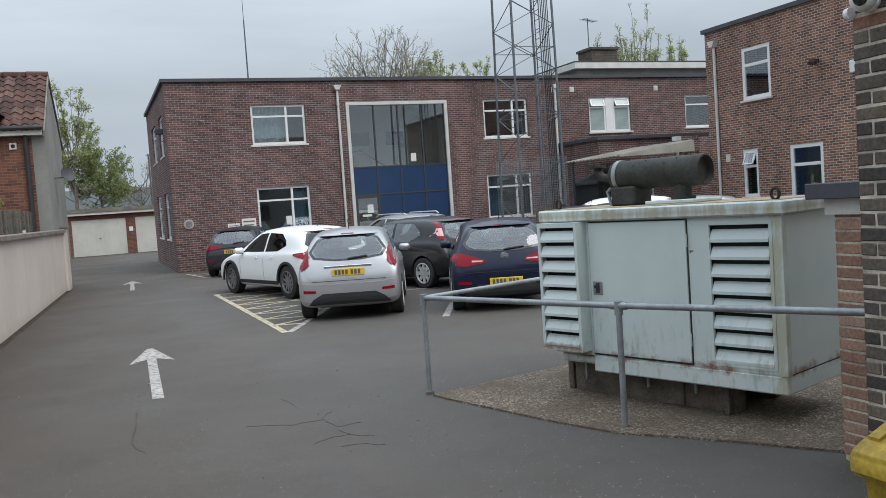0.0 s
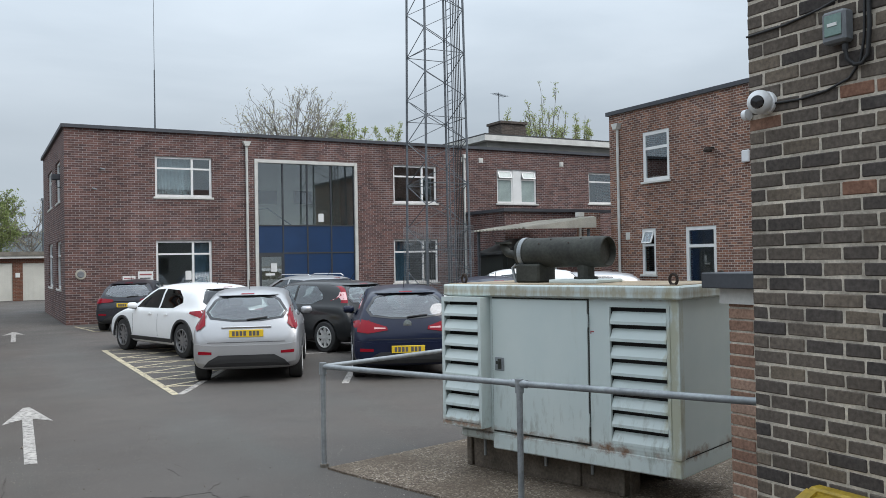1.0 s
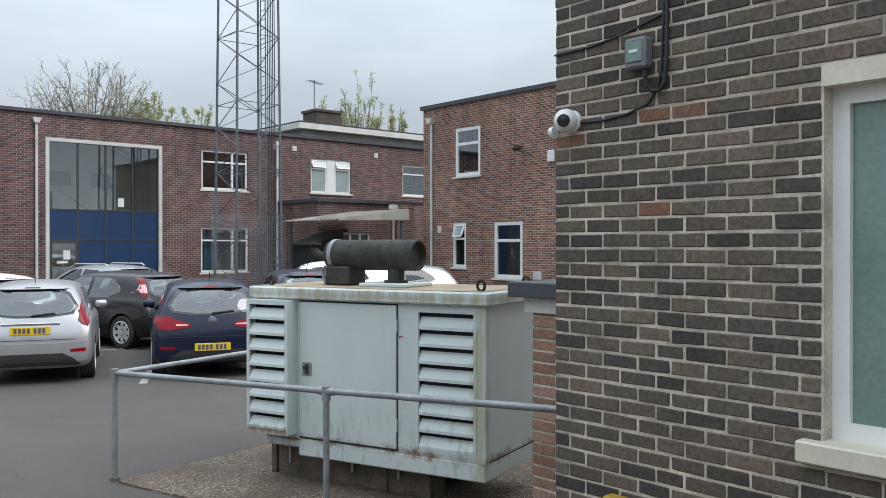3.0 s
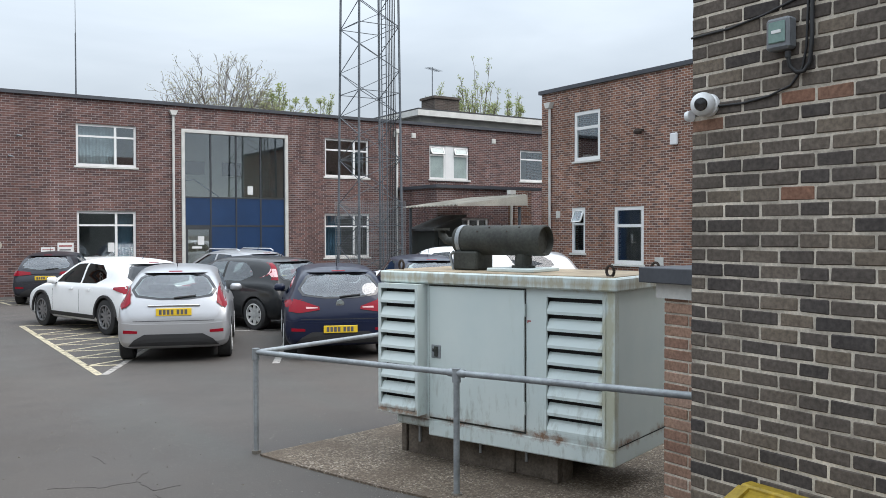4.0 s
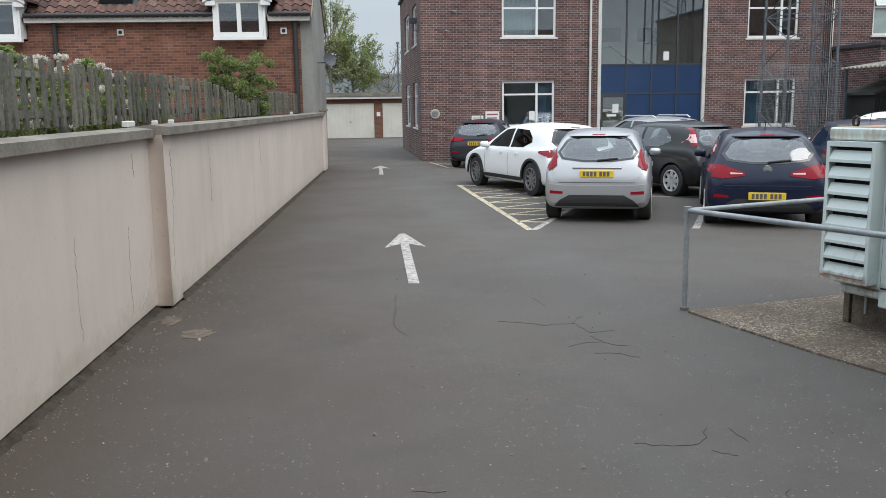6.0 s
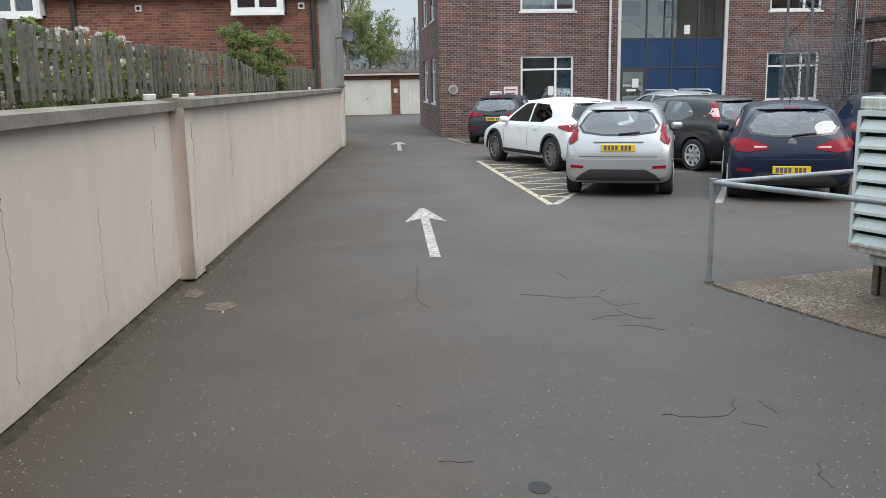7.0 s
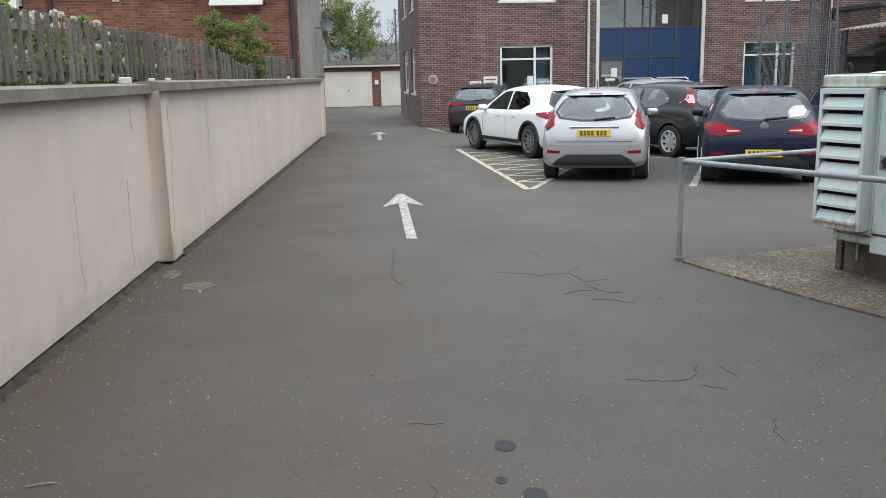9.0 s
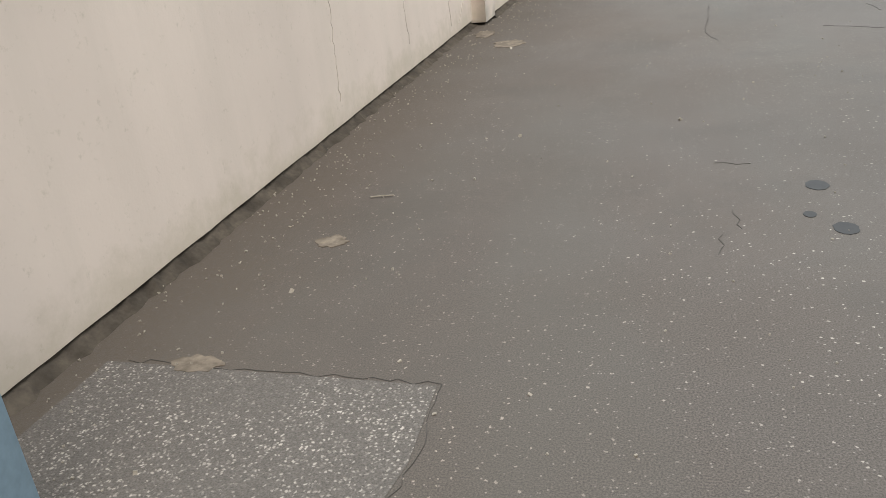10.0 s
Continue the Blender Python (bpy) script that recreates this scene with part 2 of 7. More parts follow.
def generator_mat():
    k = Mat("generator_paint", (0.36, 0.45, 0.45), 0.45, spec=0.4)
    c = k.mix(k.ramp(k.noise(1.5, 5.0), [(0.3, 0.0), (0.7, 1.0)]), (0.515, 0.587, 0.572), (0.585, 0.638, 0.612))
    green = k.ramp(k.noise(3.5, 6.0, 0.65, vec=k.scaled(2.5, 2.5, 0.5)), [(0.62, 0.0), (0.84, 0.22)])
    c = k.mix(green, c, (0.36, 0.38, 0.27))
    rust = k.ramp(k.noise(6.0, 7.0, 0.7, vec=k.scaled(1.5, 1.5, 0.35)), [(0.70, 0.0), (0.78, 0.8)])
    c = k.mix(rust, c, (0.19, 0.10, 0.05))
    # rust that creeps from the seams, moss at the near corner and under the lid
    x, y, z = k.xyz()
    rag = k.noise(16.0, 6.0, 0.7)
    seam = k.math("ABSOLUTE", k.math("SUBTRACT", z, 0.412))
    seam = k.math("ADD", seam, k.math("MULTIPLY", k.math("SUBTRACT", rag, 0.5), 0.16))
    patchy = k.ramp(k.noise(2.6, 4.0), [(0.42, 0.0), (0.58, 1.0)])
    c = k.mix(k.mix(1.0, k.ramp(seam, [(0.0, 0.95), (0.05, 0.0)]), patchy, "MULTIPLY"), c, (0.19, 0.085, 0.036))
    low_box = k.math("ADD", k.math("ABSOLUTE", k.math("SUBTRACT", z, 0.465)), k.math("MULTIPLY", k.math("SUBTRACT", rag, 0.5), 0.12))
    k_far = k.math("GREATER_THAN", y, 1.74)
    c = k.mix(k.math("MULTIPLY", k.ramp(low_box, [(0.0, 0.85), (0.045, 0.0)]), k_far), c, (0.22, 0.10, 0.04))
    corner = k.math("ADD", k.math("ABSOLUTE", k.math("SUBTRACT", y, 0.03)), k.math("MULTIPLY", k.math("SUBTRACT", k.noise(5.0, 6.0, 0.7, vec=k.scaled(1, 1, 0.4)), 0.5), 0.5))
    c = k.mix(k.math("MULTIPLY", k.ramp(corner, [(0.0, 0.65), (0.07, 0.0)]), k.math("LESS_THAN", x, 0.05)), c, (0.36, 0.33, 0.19))
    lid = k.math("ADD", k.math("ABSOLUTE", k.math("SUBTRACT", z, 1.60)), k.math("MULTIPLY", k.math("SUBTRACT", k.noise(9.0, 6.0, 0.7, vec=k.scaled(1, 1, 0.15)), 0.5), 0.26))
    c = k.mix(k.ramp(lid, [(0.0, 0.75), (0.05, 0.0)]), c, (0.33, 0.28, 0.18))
    grime = k.ramp(k.noise(7.0, 6.0, 0.7, vec=k.scaled(1, 2.2, 0.5)), [(0.52, 0.0), (0.72, 0.6)])
    lower = k.ramp(z, [(0.5, 1.0), (1.0, 0.0)])
    c = k.mix(k.math("MULTIPLY", k.mix(1.0, grime, lower, "MULTIPLY"), k.math("LESS_THAN", x, 0.05)), c, (0.16, 0.155, 0.11))
    k.base(c)
    k.rough(k.ramp(k.noise(5.0, 4.0), [(0.3, 0.38), (0.7, 0.62)]))
    k.bump(k.noise(1.4, 3.0), 0.12, 0.02)
    return k.m


def slab_mat():
    k = Mat("pebbly_concrete", (0.3, 0.27, 0.22), 0.92, spec=0.2)
    v = k.n.new("ShaderNodeTexVoronoi")
    v.inputs["Scale"].default_value = 75.0
    k.l.new(k.coords(), v.inputs["Vector"])
    st = k.ramp(k.xyz(v.outputs["Color"])[0], [(0.0, (0.085, 0.066, 0.050)), (0.5, (0.165, 0.130, 0.098)), (0.85, (0.28, 0.232, 0.180)), (1.0, (0.50, 0.44, 0.365))])
    c = k.mix(k.ramp(k.noise(1.6, 6.0, 0.65), [(0.40, 0.1), (0.62, 0.85)]), st, (0.128, 0.098, 0.073))
    k.base(k.mix(1.0, c, k.ramp(k.noise(30.0, 4.0), [(0.3, 0.75), (0.7, 1.1)]), "MULTIPLY"))
    k.bump(v.outputs["Distance"], 0.7, 0.01)
    return k.m


def old_patch_mat():
    k = Mat("stony_asphalt", (0.1, 0.09, 0.08), 0.9, spec=0.25)
    v = k.n.new("ShaderNodeTexVoronoi")
    v.inputs["Scale"].default_value = 72.0
    k.l.new(k.wobbly(60.0, 0.02), v.inputs["Vector"])
    stone = k.mix(1.0, k.ramp(v.outputs["Distance"], [(0.20, 1.0), (0.46, 0.0)]), k.ramp(k.xyz(v.outputs["Color"])[0], [(0.30, 0.0), (0.80, 1.0)]), "MULTIPLY")
    c = k.ramp(k.noise(150.0, 3.0, 0.7), [(0.3, (0.053, 0.047, 0.042)), (0.7, (0.120, 0.106, 0.094))])
    c = k.mix(k.mix(1.0, stone, k.ramp(k.noise(2.2, 4.0), [(0.35, 0.2), (0.6, 1.0)]), "MULTIPLY"), c, (0.37, 0.33, 0.29))
    k.base(c)
    k.bump(v.outputs["Distance"], 0.6, 0.008)
    return k.m


def leaf_mat(name, stops):
    k = Mat(name, (0.1, 0.14, 0.04), 0.6, spec=0.3)
    k.base(k.ramp(k.island(), stops))
    tl = k.n.new("ShaderNodeBsdfTranslucent")
    k.l.new(k.p.inputs["Base Color"].links[0].from_socket, tl.inputs["Color"])
    mx = k.n.new("ShaderNodeMixShader")
    mx.inputs[0].default_value = 0.55
    k.l.new(k.p.outputs[0], mx.inputs[1])
    k.l.new(tl.outputs[0], mx.inputs[2])
    k.l.new(mx.outputs[0], k.n["Material Output"].inputs["Surface"])
    return k.m


M_BRICK = brick_mat("brown_brick", (0.172, 0.092, 0.079), (0.080, 0.052, 0.052), (0.35, 0.315, 0.30), joint=0.0065)
M_BRICK_R = brick_mat("red_brown_brick", (0.305, 0.145, 0.096), (0.114, 0.065, 0.056), (0.50, 0.44, 0.385), joint=0.0085)
M_BRICK_H = brick_mat("orange_red_brick", (0.245, 0.104, 0.067), (0.110, 0.055, 0.044), (0.24, 0.165, 0.13), size=0.79)
M_BRICK_C = brick_mat("chimney_brick", (0.105, 0.082, 0.070), (0.070, 0.058, 0.052), (0.17, 0.15, 0.13))
M_BRICK_G = brick_mat("garage_brick", (0.20, 0.08, 0.05), (0.14, 0.06, 0.04), (0.25, 0.2, 0.16))
M_NEAR = piece_mat("dark_brick", [(0.0, (0.062, 0.054, 0.051)), (0.25, (0.102, 0.085, 0.073)), (0.75, (0.140, 0.114, 0.092)), (0.985, (0.172, 0.138, 0.106)), (0.993, (0.22, 0.120, 0.082)), (1.0, (0.24, 0.125, 0.085))], by_island=False)
M_NEAR_J = piece_mat("dark_brick_rest", [(0.0, (0.062, 0.054, 0.051)), (0.25, (0.102, 0.085, 0.073)), (0.75, (0.140, 0.114, 0.092)), (1.0, (0.175, 0.140, 0.104))])
M_PIER = piece_mat("orange_brick", [(0.0, (0.23, 0.130, 0.095)), (0.5, (0.34, 0.21, 0.15)), (1.0, (0.43, 0.29, 0.22))], by_island=False)
M_MORTAR = plain_mat("mortar", (0.54, 0.48, 0.40), 0.95, vary=0.45, scale=5.0, bump=0.5, spec=0.2, fine=60)
M_ASPHALT = asphalt_mat()
M_WHITE_LINE = marking_mat("white_road_paint", (0.44, 0.41, 0.375))
M_YELLOW_LINE = marking_mat("yellow_road_paint", (0.60, 0.52, 0.35))
M_RENDER = render_wall_mat()
M_COPING = plain_mat("weathered_concrete", (0.215, 0.195, 0.165), 0.92, vary=0.35, scale=2.5, bump=0.5, spec=0.2)
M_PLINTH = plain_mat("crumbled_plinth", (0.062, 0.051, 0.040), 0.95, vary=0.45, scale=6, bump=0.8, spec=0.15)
M_GEN = generator_mat()
M_SLAB = slab_mat()
M_OLDPATCH = old_patch_mat()
M_GALV = plain_mat("galvanised_tube", (0.30, 0.32, 0.33), 0.5, 0.45, vary=0.25, scale=7.0, bump=0.1)
M_STEEL = plain_mat("tower_steel", (0.13, 0.145, 0.16), 0.6, 0.3, vary=0.3, scale=4.0)
M_EXHAUST = plain_mat("sooty_steel", (0.045, 0.047, 0.040), 0.75, 0.2, vary=0.45, scale=5.0, bump=0.2)
M_RUST = plain_mat("rusty_steel", (0.050, 0.036, 0.028), 0.85, 0.2, vary=0.4, scale=6.0, bump=0.3)
# near-black, so the shade of unlit depths is put into the colour
M_DARK = plain_mat("unlit_interior_black", (0.018, 0.018, 0.018), 0.8, vary=0.2)
M_UPVC = plain_mat("white_upvc", (0.78, 0.78, 0.76), 0.35, vary=0.07, scale=2.0)
M_CREAM = plain_mat("cream_paint", (0.66, 0.62, 0.50), 0.5, vary=0.16, scale=3.0, bump=0.1)
M_OFFWHITE = plain_mat("offwhite_paint", (0.62, 0.61, 0.57), 0.55, vary=0.15, scale=2.0)
M_FASCIA = plain_mat("dark_fascia", (0.062, 0.066, 0.076), 0.6, vary=0.2, scale=2.0)
M_FELT = plain_mat("roof_felt", (0.06, 0.06, 0.06), 0.9, vary=0.3, scale=1.0, bump=0.3)
M_BLUE = plain_mat("blue_panel", (0.018, 0.048, 0.118), 0.3, vary=0.12, scale=1.5)
M_ALU = plain_mat("dark_aluminium", (0.07, 0.075, 0.08), 0.45, 0.4, vary=0.1)
M_GLASS = glass_mat("window_glass", (0.80, 0.86, 0.87))
M_STAIRWALL = plain_mat("beige_stairwell", (0.58, 0.53, 0.43), 0.85, vary=0.15, scale=1.0)
M_FROST = plain_mat("obscured_glass", (0.17, 0.27, 0.235), 0.08, vary=0.25, scale=0.8, spec=0.8)
M_PALEFROST = plain_mat("pale_obscured_glass", (0.36, 0.43, 0.41), 0.12, vary=0.25, scale=1.2, spec=0.7)
M_BUFF = plain_mat("buff_stone", (0.40, 0.37, 0.31), 0.8, vary=0.2, scale=8)
M_LIDTOP = plain_mat("rust_stained_lid", (0.37, 0.29, 0.195), 0.8, vary=0.35, scale=3.0)
M_BASE = plain_mat("stained_concrete_base", (0.135, 0.112, 0.090), 0.95, vary=0.45, scale=5, bump=0.5, spec=0.15)
M_ROOM = plain_mat("room_plaster", (0.42, 0.42, 0.39), 0.9, vary=0.15, scale=1.0)
M_CURTAIN = plain_mat("blue_blind", (0.13, 0.25, 0.36), 0.8, vary=0.15, scale=4.0)
M_BLIND = plain_mat("pale_blind", (0.62, 0.70, 0.72), 0.8, vary=0.1, scale=4.0)
M_PAPER = plain_mat("paper", (0.72, 0.72, 0.70), 0.8, vary=0.06)
M_INK = plain_mat("printed_ink", (0.10, 0.09, 0.09), 0.8, vary=0.05)
M_INK_RED = plain_mat("printed_red", (0.34, 0.09, 0.09), 0.8, vary=0.05)
M_GARAGE = plain_mat("garage_door_paint", (0.58, 0.57, 0.51), 0.5, vary=0.12, scale=1.0)
M_TILE = piece_mat("clay_pantile", [(0.0, (0.085, 0.054, 0.047)), (0.4, (0.120, 0.068, 0.056)), (0.8, (0.148, 0.083, 0.067)), (1.0, (0.18, 0.115, 0.095))], by_island=False, grain=18.0)
M_TILE_J = piece_mat("clay_pantile_rest", [(0.0, (0.070, 0.045, 0.040)), (0.5, (0.12, 0.065, 0.052)), (1.0, (0.18, 0.11, 0.088))], grain=18.0)
M_CEMENT = plain_mat("gable_cement", (0.24, 0.235, 0.215), 0.9, vary=0.25, scale=1.2, bump=0.3)
M_LEAD = plain_mat("weathered_lead", (0.20, 0.21, 0.22), 0.6, 0.2, vary=0.25, scale=4.0)
M_FENCE = piece_mat("weathered_green_timber", [(0.0, (0.095, 0.095, 0.078)), (0.6, (0.145, 0.142, 0.115)), (1.0, (0.195, 0.185, 0.150))], by_island=False, grain=30.0)
M_BLOSSOM = leaf_mat("cream_blossom", [(0.0, (0.55, 0.50, 0.42)), (1.0, (0.80, 0.76, 0.70))])
M_SHRUB = leaf_mat("shrub_leaves", [(0.0, (0.09, 0.13, 0.04)), (0.6, (0.19, 0.24, 0.08)), (1.0, (0.30, 0.34, 0.13))])
M_OPEN = leaf_mat("green_tree_leaves", [(0.0, (0.15, 0.20, 0.07)), (0.6, (0.26, 0.31, 0.12)), (1.0, (0.36, 0.40, 0.18))])
M_SPRING = leaf_mat("spring_leaves", [(0.0, (0.23, 0.28, 0.10)), (0.6, (0.36, 0.40, 0.17)), (1.0, (0.46, 0.48, 0.25))])
M_BUDS = leaf_mat("brown_buds", [(0.0, (0.28, 0.27, 0.16)), (0.6, (0.40, 0.38, 0.24)), (1.0, (0.50, 0.48, 0.32))])
M_BARK = plain_mat("bark", (0.20, 0.178, 0.152), 0.95, vary=0.3, scale=8.0, bump=0.5)
M_TYRE = plain_mat("tyre_rubber", (0.026, 0.026, 0.026), 0.85, vary=0.2)
M_TRIM = plain_mat("black_plastic", (0.026, 0.026, 0.027), 0.6, vary=0.2)
M_ALLOY = plain_mat("alloy_wheel", (0.60, 0.60, 0.58), 0.4, 0.3, vary=0.15, scale=12)
M_ALLOY_D = plain_mat("grey_alloy_wheel", (0.24, 0.24, 0.245), 0.35, 0.5, vary=0.15, scale=12)
M_CHROME = plain_mat("chrome", (0.6, 0.6, 0.6), 0.15, 1.0, vary=0.03)
M_CARGLASS = glass_mat("tinted_car_glass", (0.36, 0.40, 0.40), mirror=0.07)
M_CLEARGLASS = glass_mat("greenish_car_glass", (0.58, 0.66, 0.64), mirror=0.14)
M_PRIVACYGLASS = glass_mat("privacy_glass", (0.035, 0.04, 0.045), mirror=0.06)
M_CABIN = plain_mat("cabin_cloth", (0.045, 0.045, 0.048), 0.9, vary=0.2)
M_SEAT = plain_mat("seat_cloth", (0.028, 0.028, 0.031), 0.9, vary=0.2)
M_REDLAMP = Mat("red_lamp_lens", (0.22, 0.005, 0.014), 0.15, spec=0.25).m
M_CLEARLAMP = Mat("clear_lamp_lens", (0.55, 0.50, 0.50), 0.12, spec=0.7).m
M_PINKLAMP = Mat("pale_red_lens", (0.66, 0.40, 0.40), 0.15, spec=0.5).m
M_PLATE = plain_mat("yellow_plate", (0.70, 0.47, 0.02), 0.45, vary=0.05)
M_SILVER = car_paint("silver_paint", (0.43, 0.432, 0.44), 0.6)
M_WHITE = car_paint("white_paint", (0.82, 0.825, 0.82))
M_BLACK = car_paint("black_paint", (0.015, 0.016, 0.017))
M_NAVY = car_paint("navy_paint", (0.006, 0.010, 0.030))
M_GREY = car_paint("grey_paint", (0.032, 0.034, 0.042), 0.2)
M_BIN = plain_mat("yellow_plastic", (0.36, 0.24, 0.02), 0.6, vary=0.4, scale=5.0, bump=0.15)
M_GATE = plain_mat("blue_grey_paint", (0.155, 0.225, 0.275), 0.5, vary=0.2, scale=7.0, bump=0.1)
M_SHEET = plain_mat("corrugated_sheet", (0.43, 0.41, 0.35), 0.6, vary=0.3, scale=1.2)
M_GREENDOOR = plain_mat("dark_green_paint", (0.020, 0.026, 0.022), 0.55, vary=0.2)
M_CCTV = plain_mat("white_plastic", (0.74, 0.74, 0.74), 0.35, vary=0.04)
M_BLACKGLOSS = Mat("black_gloss", (0.01, 0.01, 0.012), 0.08, spec=0.8).m
M_SAND = plain_mat("sandy_grit", (0.145, 0.118, 0.092), 0.95, vary=0.4, scale=14, bump=0.8, spec=0.15)
M_CRACK = plain_mat("crack_dirt", (0.052, 0.046, 0.041), 0.95, vary=0.3)
M_WALLCRACK = plain_mat("render_crack", (0.38, 0.335, 0.28), 0.95, vary=0.3)
M_PATCH = plain_mat("dark_stain", (0.022, 0.021, 0.021), 0.7, vary=0.25, scale=9)
M_FAR = plain_mat("far_shed_grey", (0.20, 0.235, 0.245), 0.8, vary=0.12, scale=0.3)
M_WOOD = plain_mat("grey_wood", (0.22, 0.19, 0.15), 0.9, vary=0.3, scale=12)


# ---- mesh tools ----
def empty(name, m=None, label="", category="", group="", kind=""):
    ob = new(name)
    ob.empty_display_size = 0.2
    if m is not None:
        ob.matrix_world = m
    return tagged(ob, label, category, group, kind)


def finish(name, bm, mat, smooth=None):
    me = bpy.data.meshes.new(name)
    bm.normal_update()
    bm.to_mesh(me)
    bm.free()
    me.materials.append(mat)
    if smooth:
        for p in me.polygons:
            p.use_smooth = True
        me.set_sharp_from_angle(angle=radians(smooth))
    return me


def part(name, bm, mat, parent, label="", smooth=None, m=None):
    """Links a bmesh (or a ready mesh) as one object under a thing."""
    me = bm if isinstance(bm, bpy.types.Mesh) else finish(name, bm, mat, smooth)
    ob = new(name, me)
    ob.parent = parent
    if m is not None:
        ob.matrix_local = m
    return tagged(ob, label)


def thing(name, bm, mat, label="", category="", group="", kind="", smooth=None, m=None):
    me = bm if isinstance(bm, bpy.types.Mesh) else finish(name, bm, mat, smooth)
    ob = new(name, me)
    if m is not None:
        ob.matrix_world = m
    return tagged(ob, label, category, group, kind)


def box(bm, x0, y0, z0, x1, y1, z1, bevel=0.0, m=None):
    vs = [bm.verts.new((x, y, z)) for x in (x0, x1) for y in (y0, y1) for z in (z0, z1)]
    fs = [bm.faces.new([vs[i] for i in q]) for q in ((0, 1, 3, 2), (4, 6, 7, 5), (0, 4, 5, 1), (2, 3, 7, 6), (0, 2, 6, 4), (1, 5, 7, 3))]
    if m is not None:
        bmesh.ops.transform(bm, matrix=m, verts=vs)
    if bevel:
        es = {e for f in fs for e in f.edges}
        bmesh.ops.bevel(bm, geom=list(es), offset=bevel, segments=1, affect="EDGES", clamp_overlap=True)
    return bm


def boxes(*items, bevel=0.0):
    bm = bmesh.new()
    for it in items:
        box(bm, *it, bevel=bevel)
    return bm


def tube(bm, p0, p1, r0, r1=None, n=8, caps=True):
    r1 = r0 if r1 is None else r1
    p0, p1 = Vector(p0), Vector(p1)
    d = (p1 - p0).normalized()
    a = d.orthogonal().normalized()
    b = d.cross(a)
    rings = []
    for p, r in ((p0, r0), (p1, r1)):
        rings.append([bm.verts.new(p + (a * math.cos(2 * math.pi * i / n) + b * math.sin(2 * math.pi * i / n)) * r) for i in range(n)])
    for i in range(n):
        bm.faces.new((rings[0][i], rings[0][(i + 1) % n], rings[1][(i + 1) % n], rings[1][i]))
    if caps:
        bm.faces.new(rings[0][::-1])
        bm.faces.new(rings[1])
    return bm


def pipe(points, r, n=8):
    """A bent pipe through some points."""
    bm = bmesh.new()
    pts = [Vector(p) for p in points]
    rings = []
    a = None
    for i, p in enumerate(pts):
        d = (pts[min(i + 1, len(pts) - 1)] - pts[max(i - 1, 0)]).normalized()
        a = d.orthogonal().normalized() if a is None else (a - d * a.dot(d)).normalized()
        b = d.cross(a)
        rings.append([bm.verts.new(p + (a * math.cos(2 * math.pi * k / n) + b * math.sin(2 * math.pi * k / n)) * r) for k in range(n)])
    for q, s in zip(rings, rings[1:]):
        for k in range(n):
            bm.faces.new((q[k], q[(k + 1) % n], s[(k + 1) % n], s[k]))
    bm.faces.new(rings[0][::-1])
    bm.faces.new(rings[-1])
    return bm


def lathe(profile, n=24, axis="z"):
    """A turned solid from (radius, height) pairs."""
    bm = bmesh.new()
    rings = []
    for r, h in profile:
        ring = []
        for i in range(n):
            c, s = math.cos(2 * math.pi * i / n) * max(r, 1e-4), math.sin(2 * math.pi * i / n) * max(r, 1e-4)
            ring.append(bm.verts.new((c, s, h) if axis == "z" else ((h, c, s) if axis == "x" else (s, h, c))))
        rings.append(ring)
    for q, s in zip(rings, rings[1:]):
        for k in range(n):
            bm.faces.new((q[k], q[(k + 1) % n], s[(k + 1) % n], s[k]))
    if profile[0][0] > 0.01 and profile[-1][0] > 0.01:
        for k in range(n):
            bm.faces.new((rings[-1][k], rings[-1][(k + 1) % n], rings[0][(k + 1) % n], rings[0][k]))
    else:
        bm.faces.new(rings[0][::-1])
        bm.faces.new(rings[-1])
    bmesh.ops.recalc_face_normals(bm, faces=bm.faces[:])
    return bm


def prism(poly, h0, h1, axis="z"):
    """A flat outline given thickness."""
    bm = bmesh.new()
    put = {"z": lambda a, b, h: (a, b, h), "y": lambda a, b, h: (a, h, b), "x": lambda a, b, h: (h, a, b)}[axis]
    lo = [bm.verts.new(put(a, b, h0)) for a, b in poly]
    hi = [bm.verts.new(put(a, b, h1)) for a, b in poly]
    bm.faces.new(lo[::-1])
    bm.faces.new(hi)
    k = len(poly)
    for i in range(k):
        bm.faces.new((lo[i], lo[(i + 1) % k], hi[(i + 1) % k], hi[i]))
    bmesh.ops.recalc_face_normals(bm, faces=bm.faces[:])
    return bm


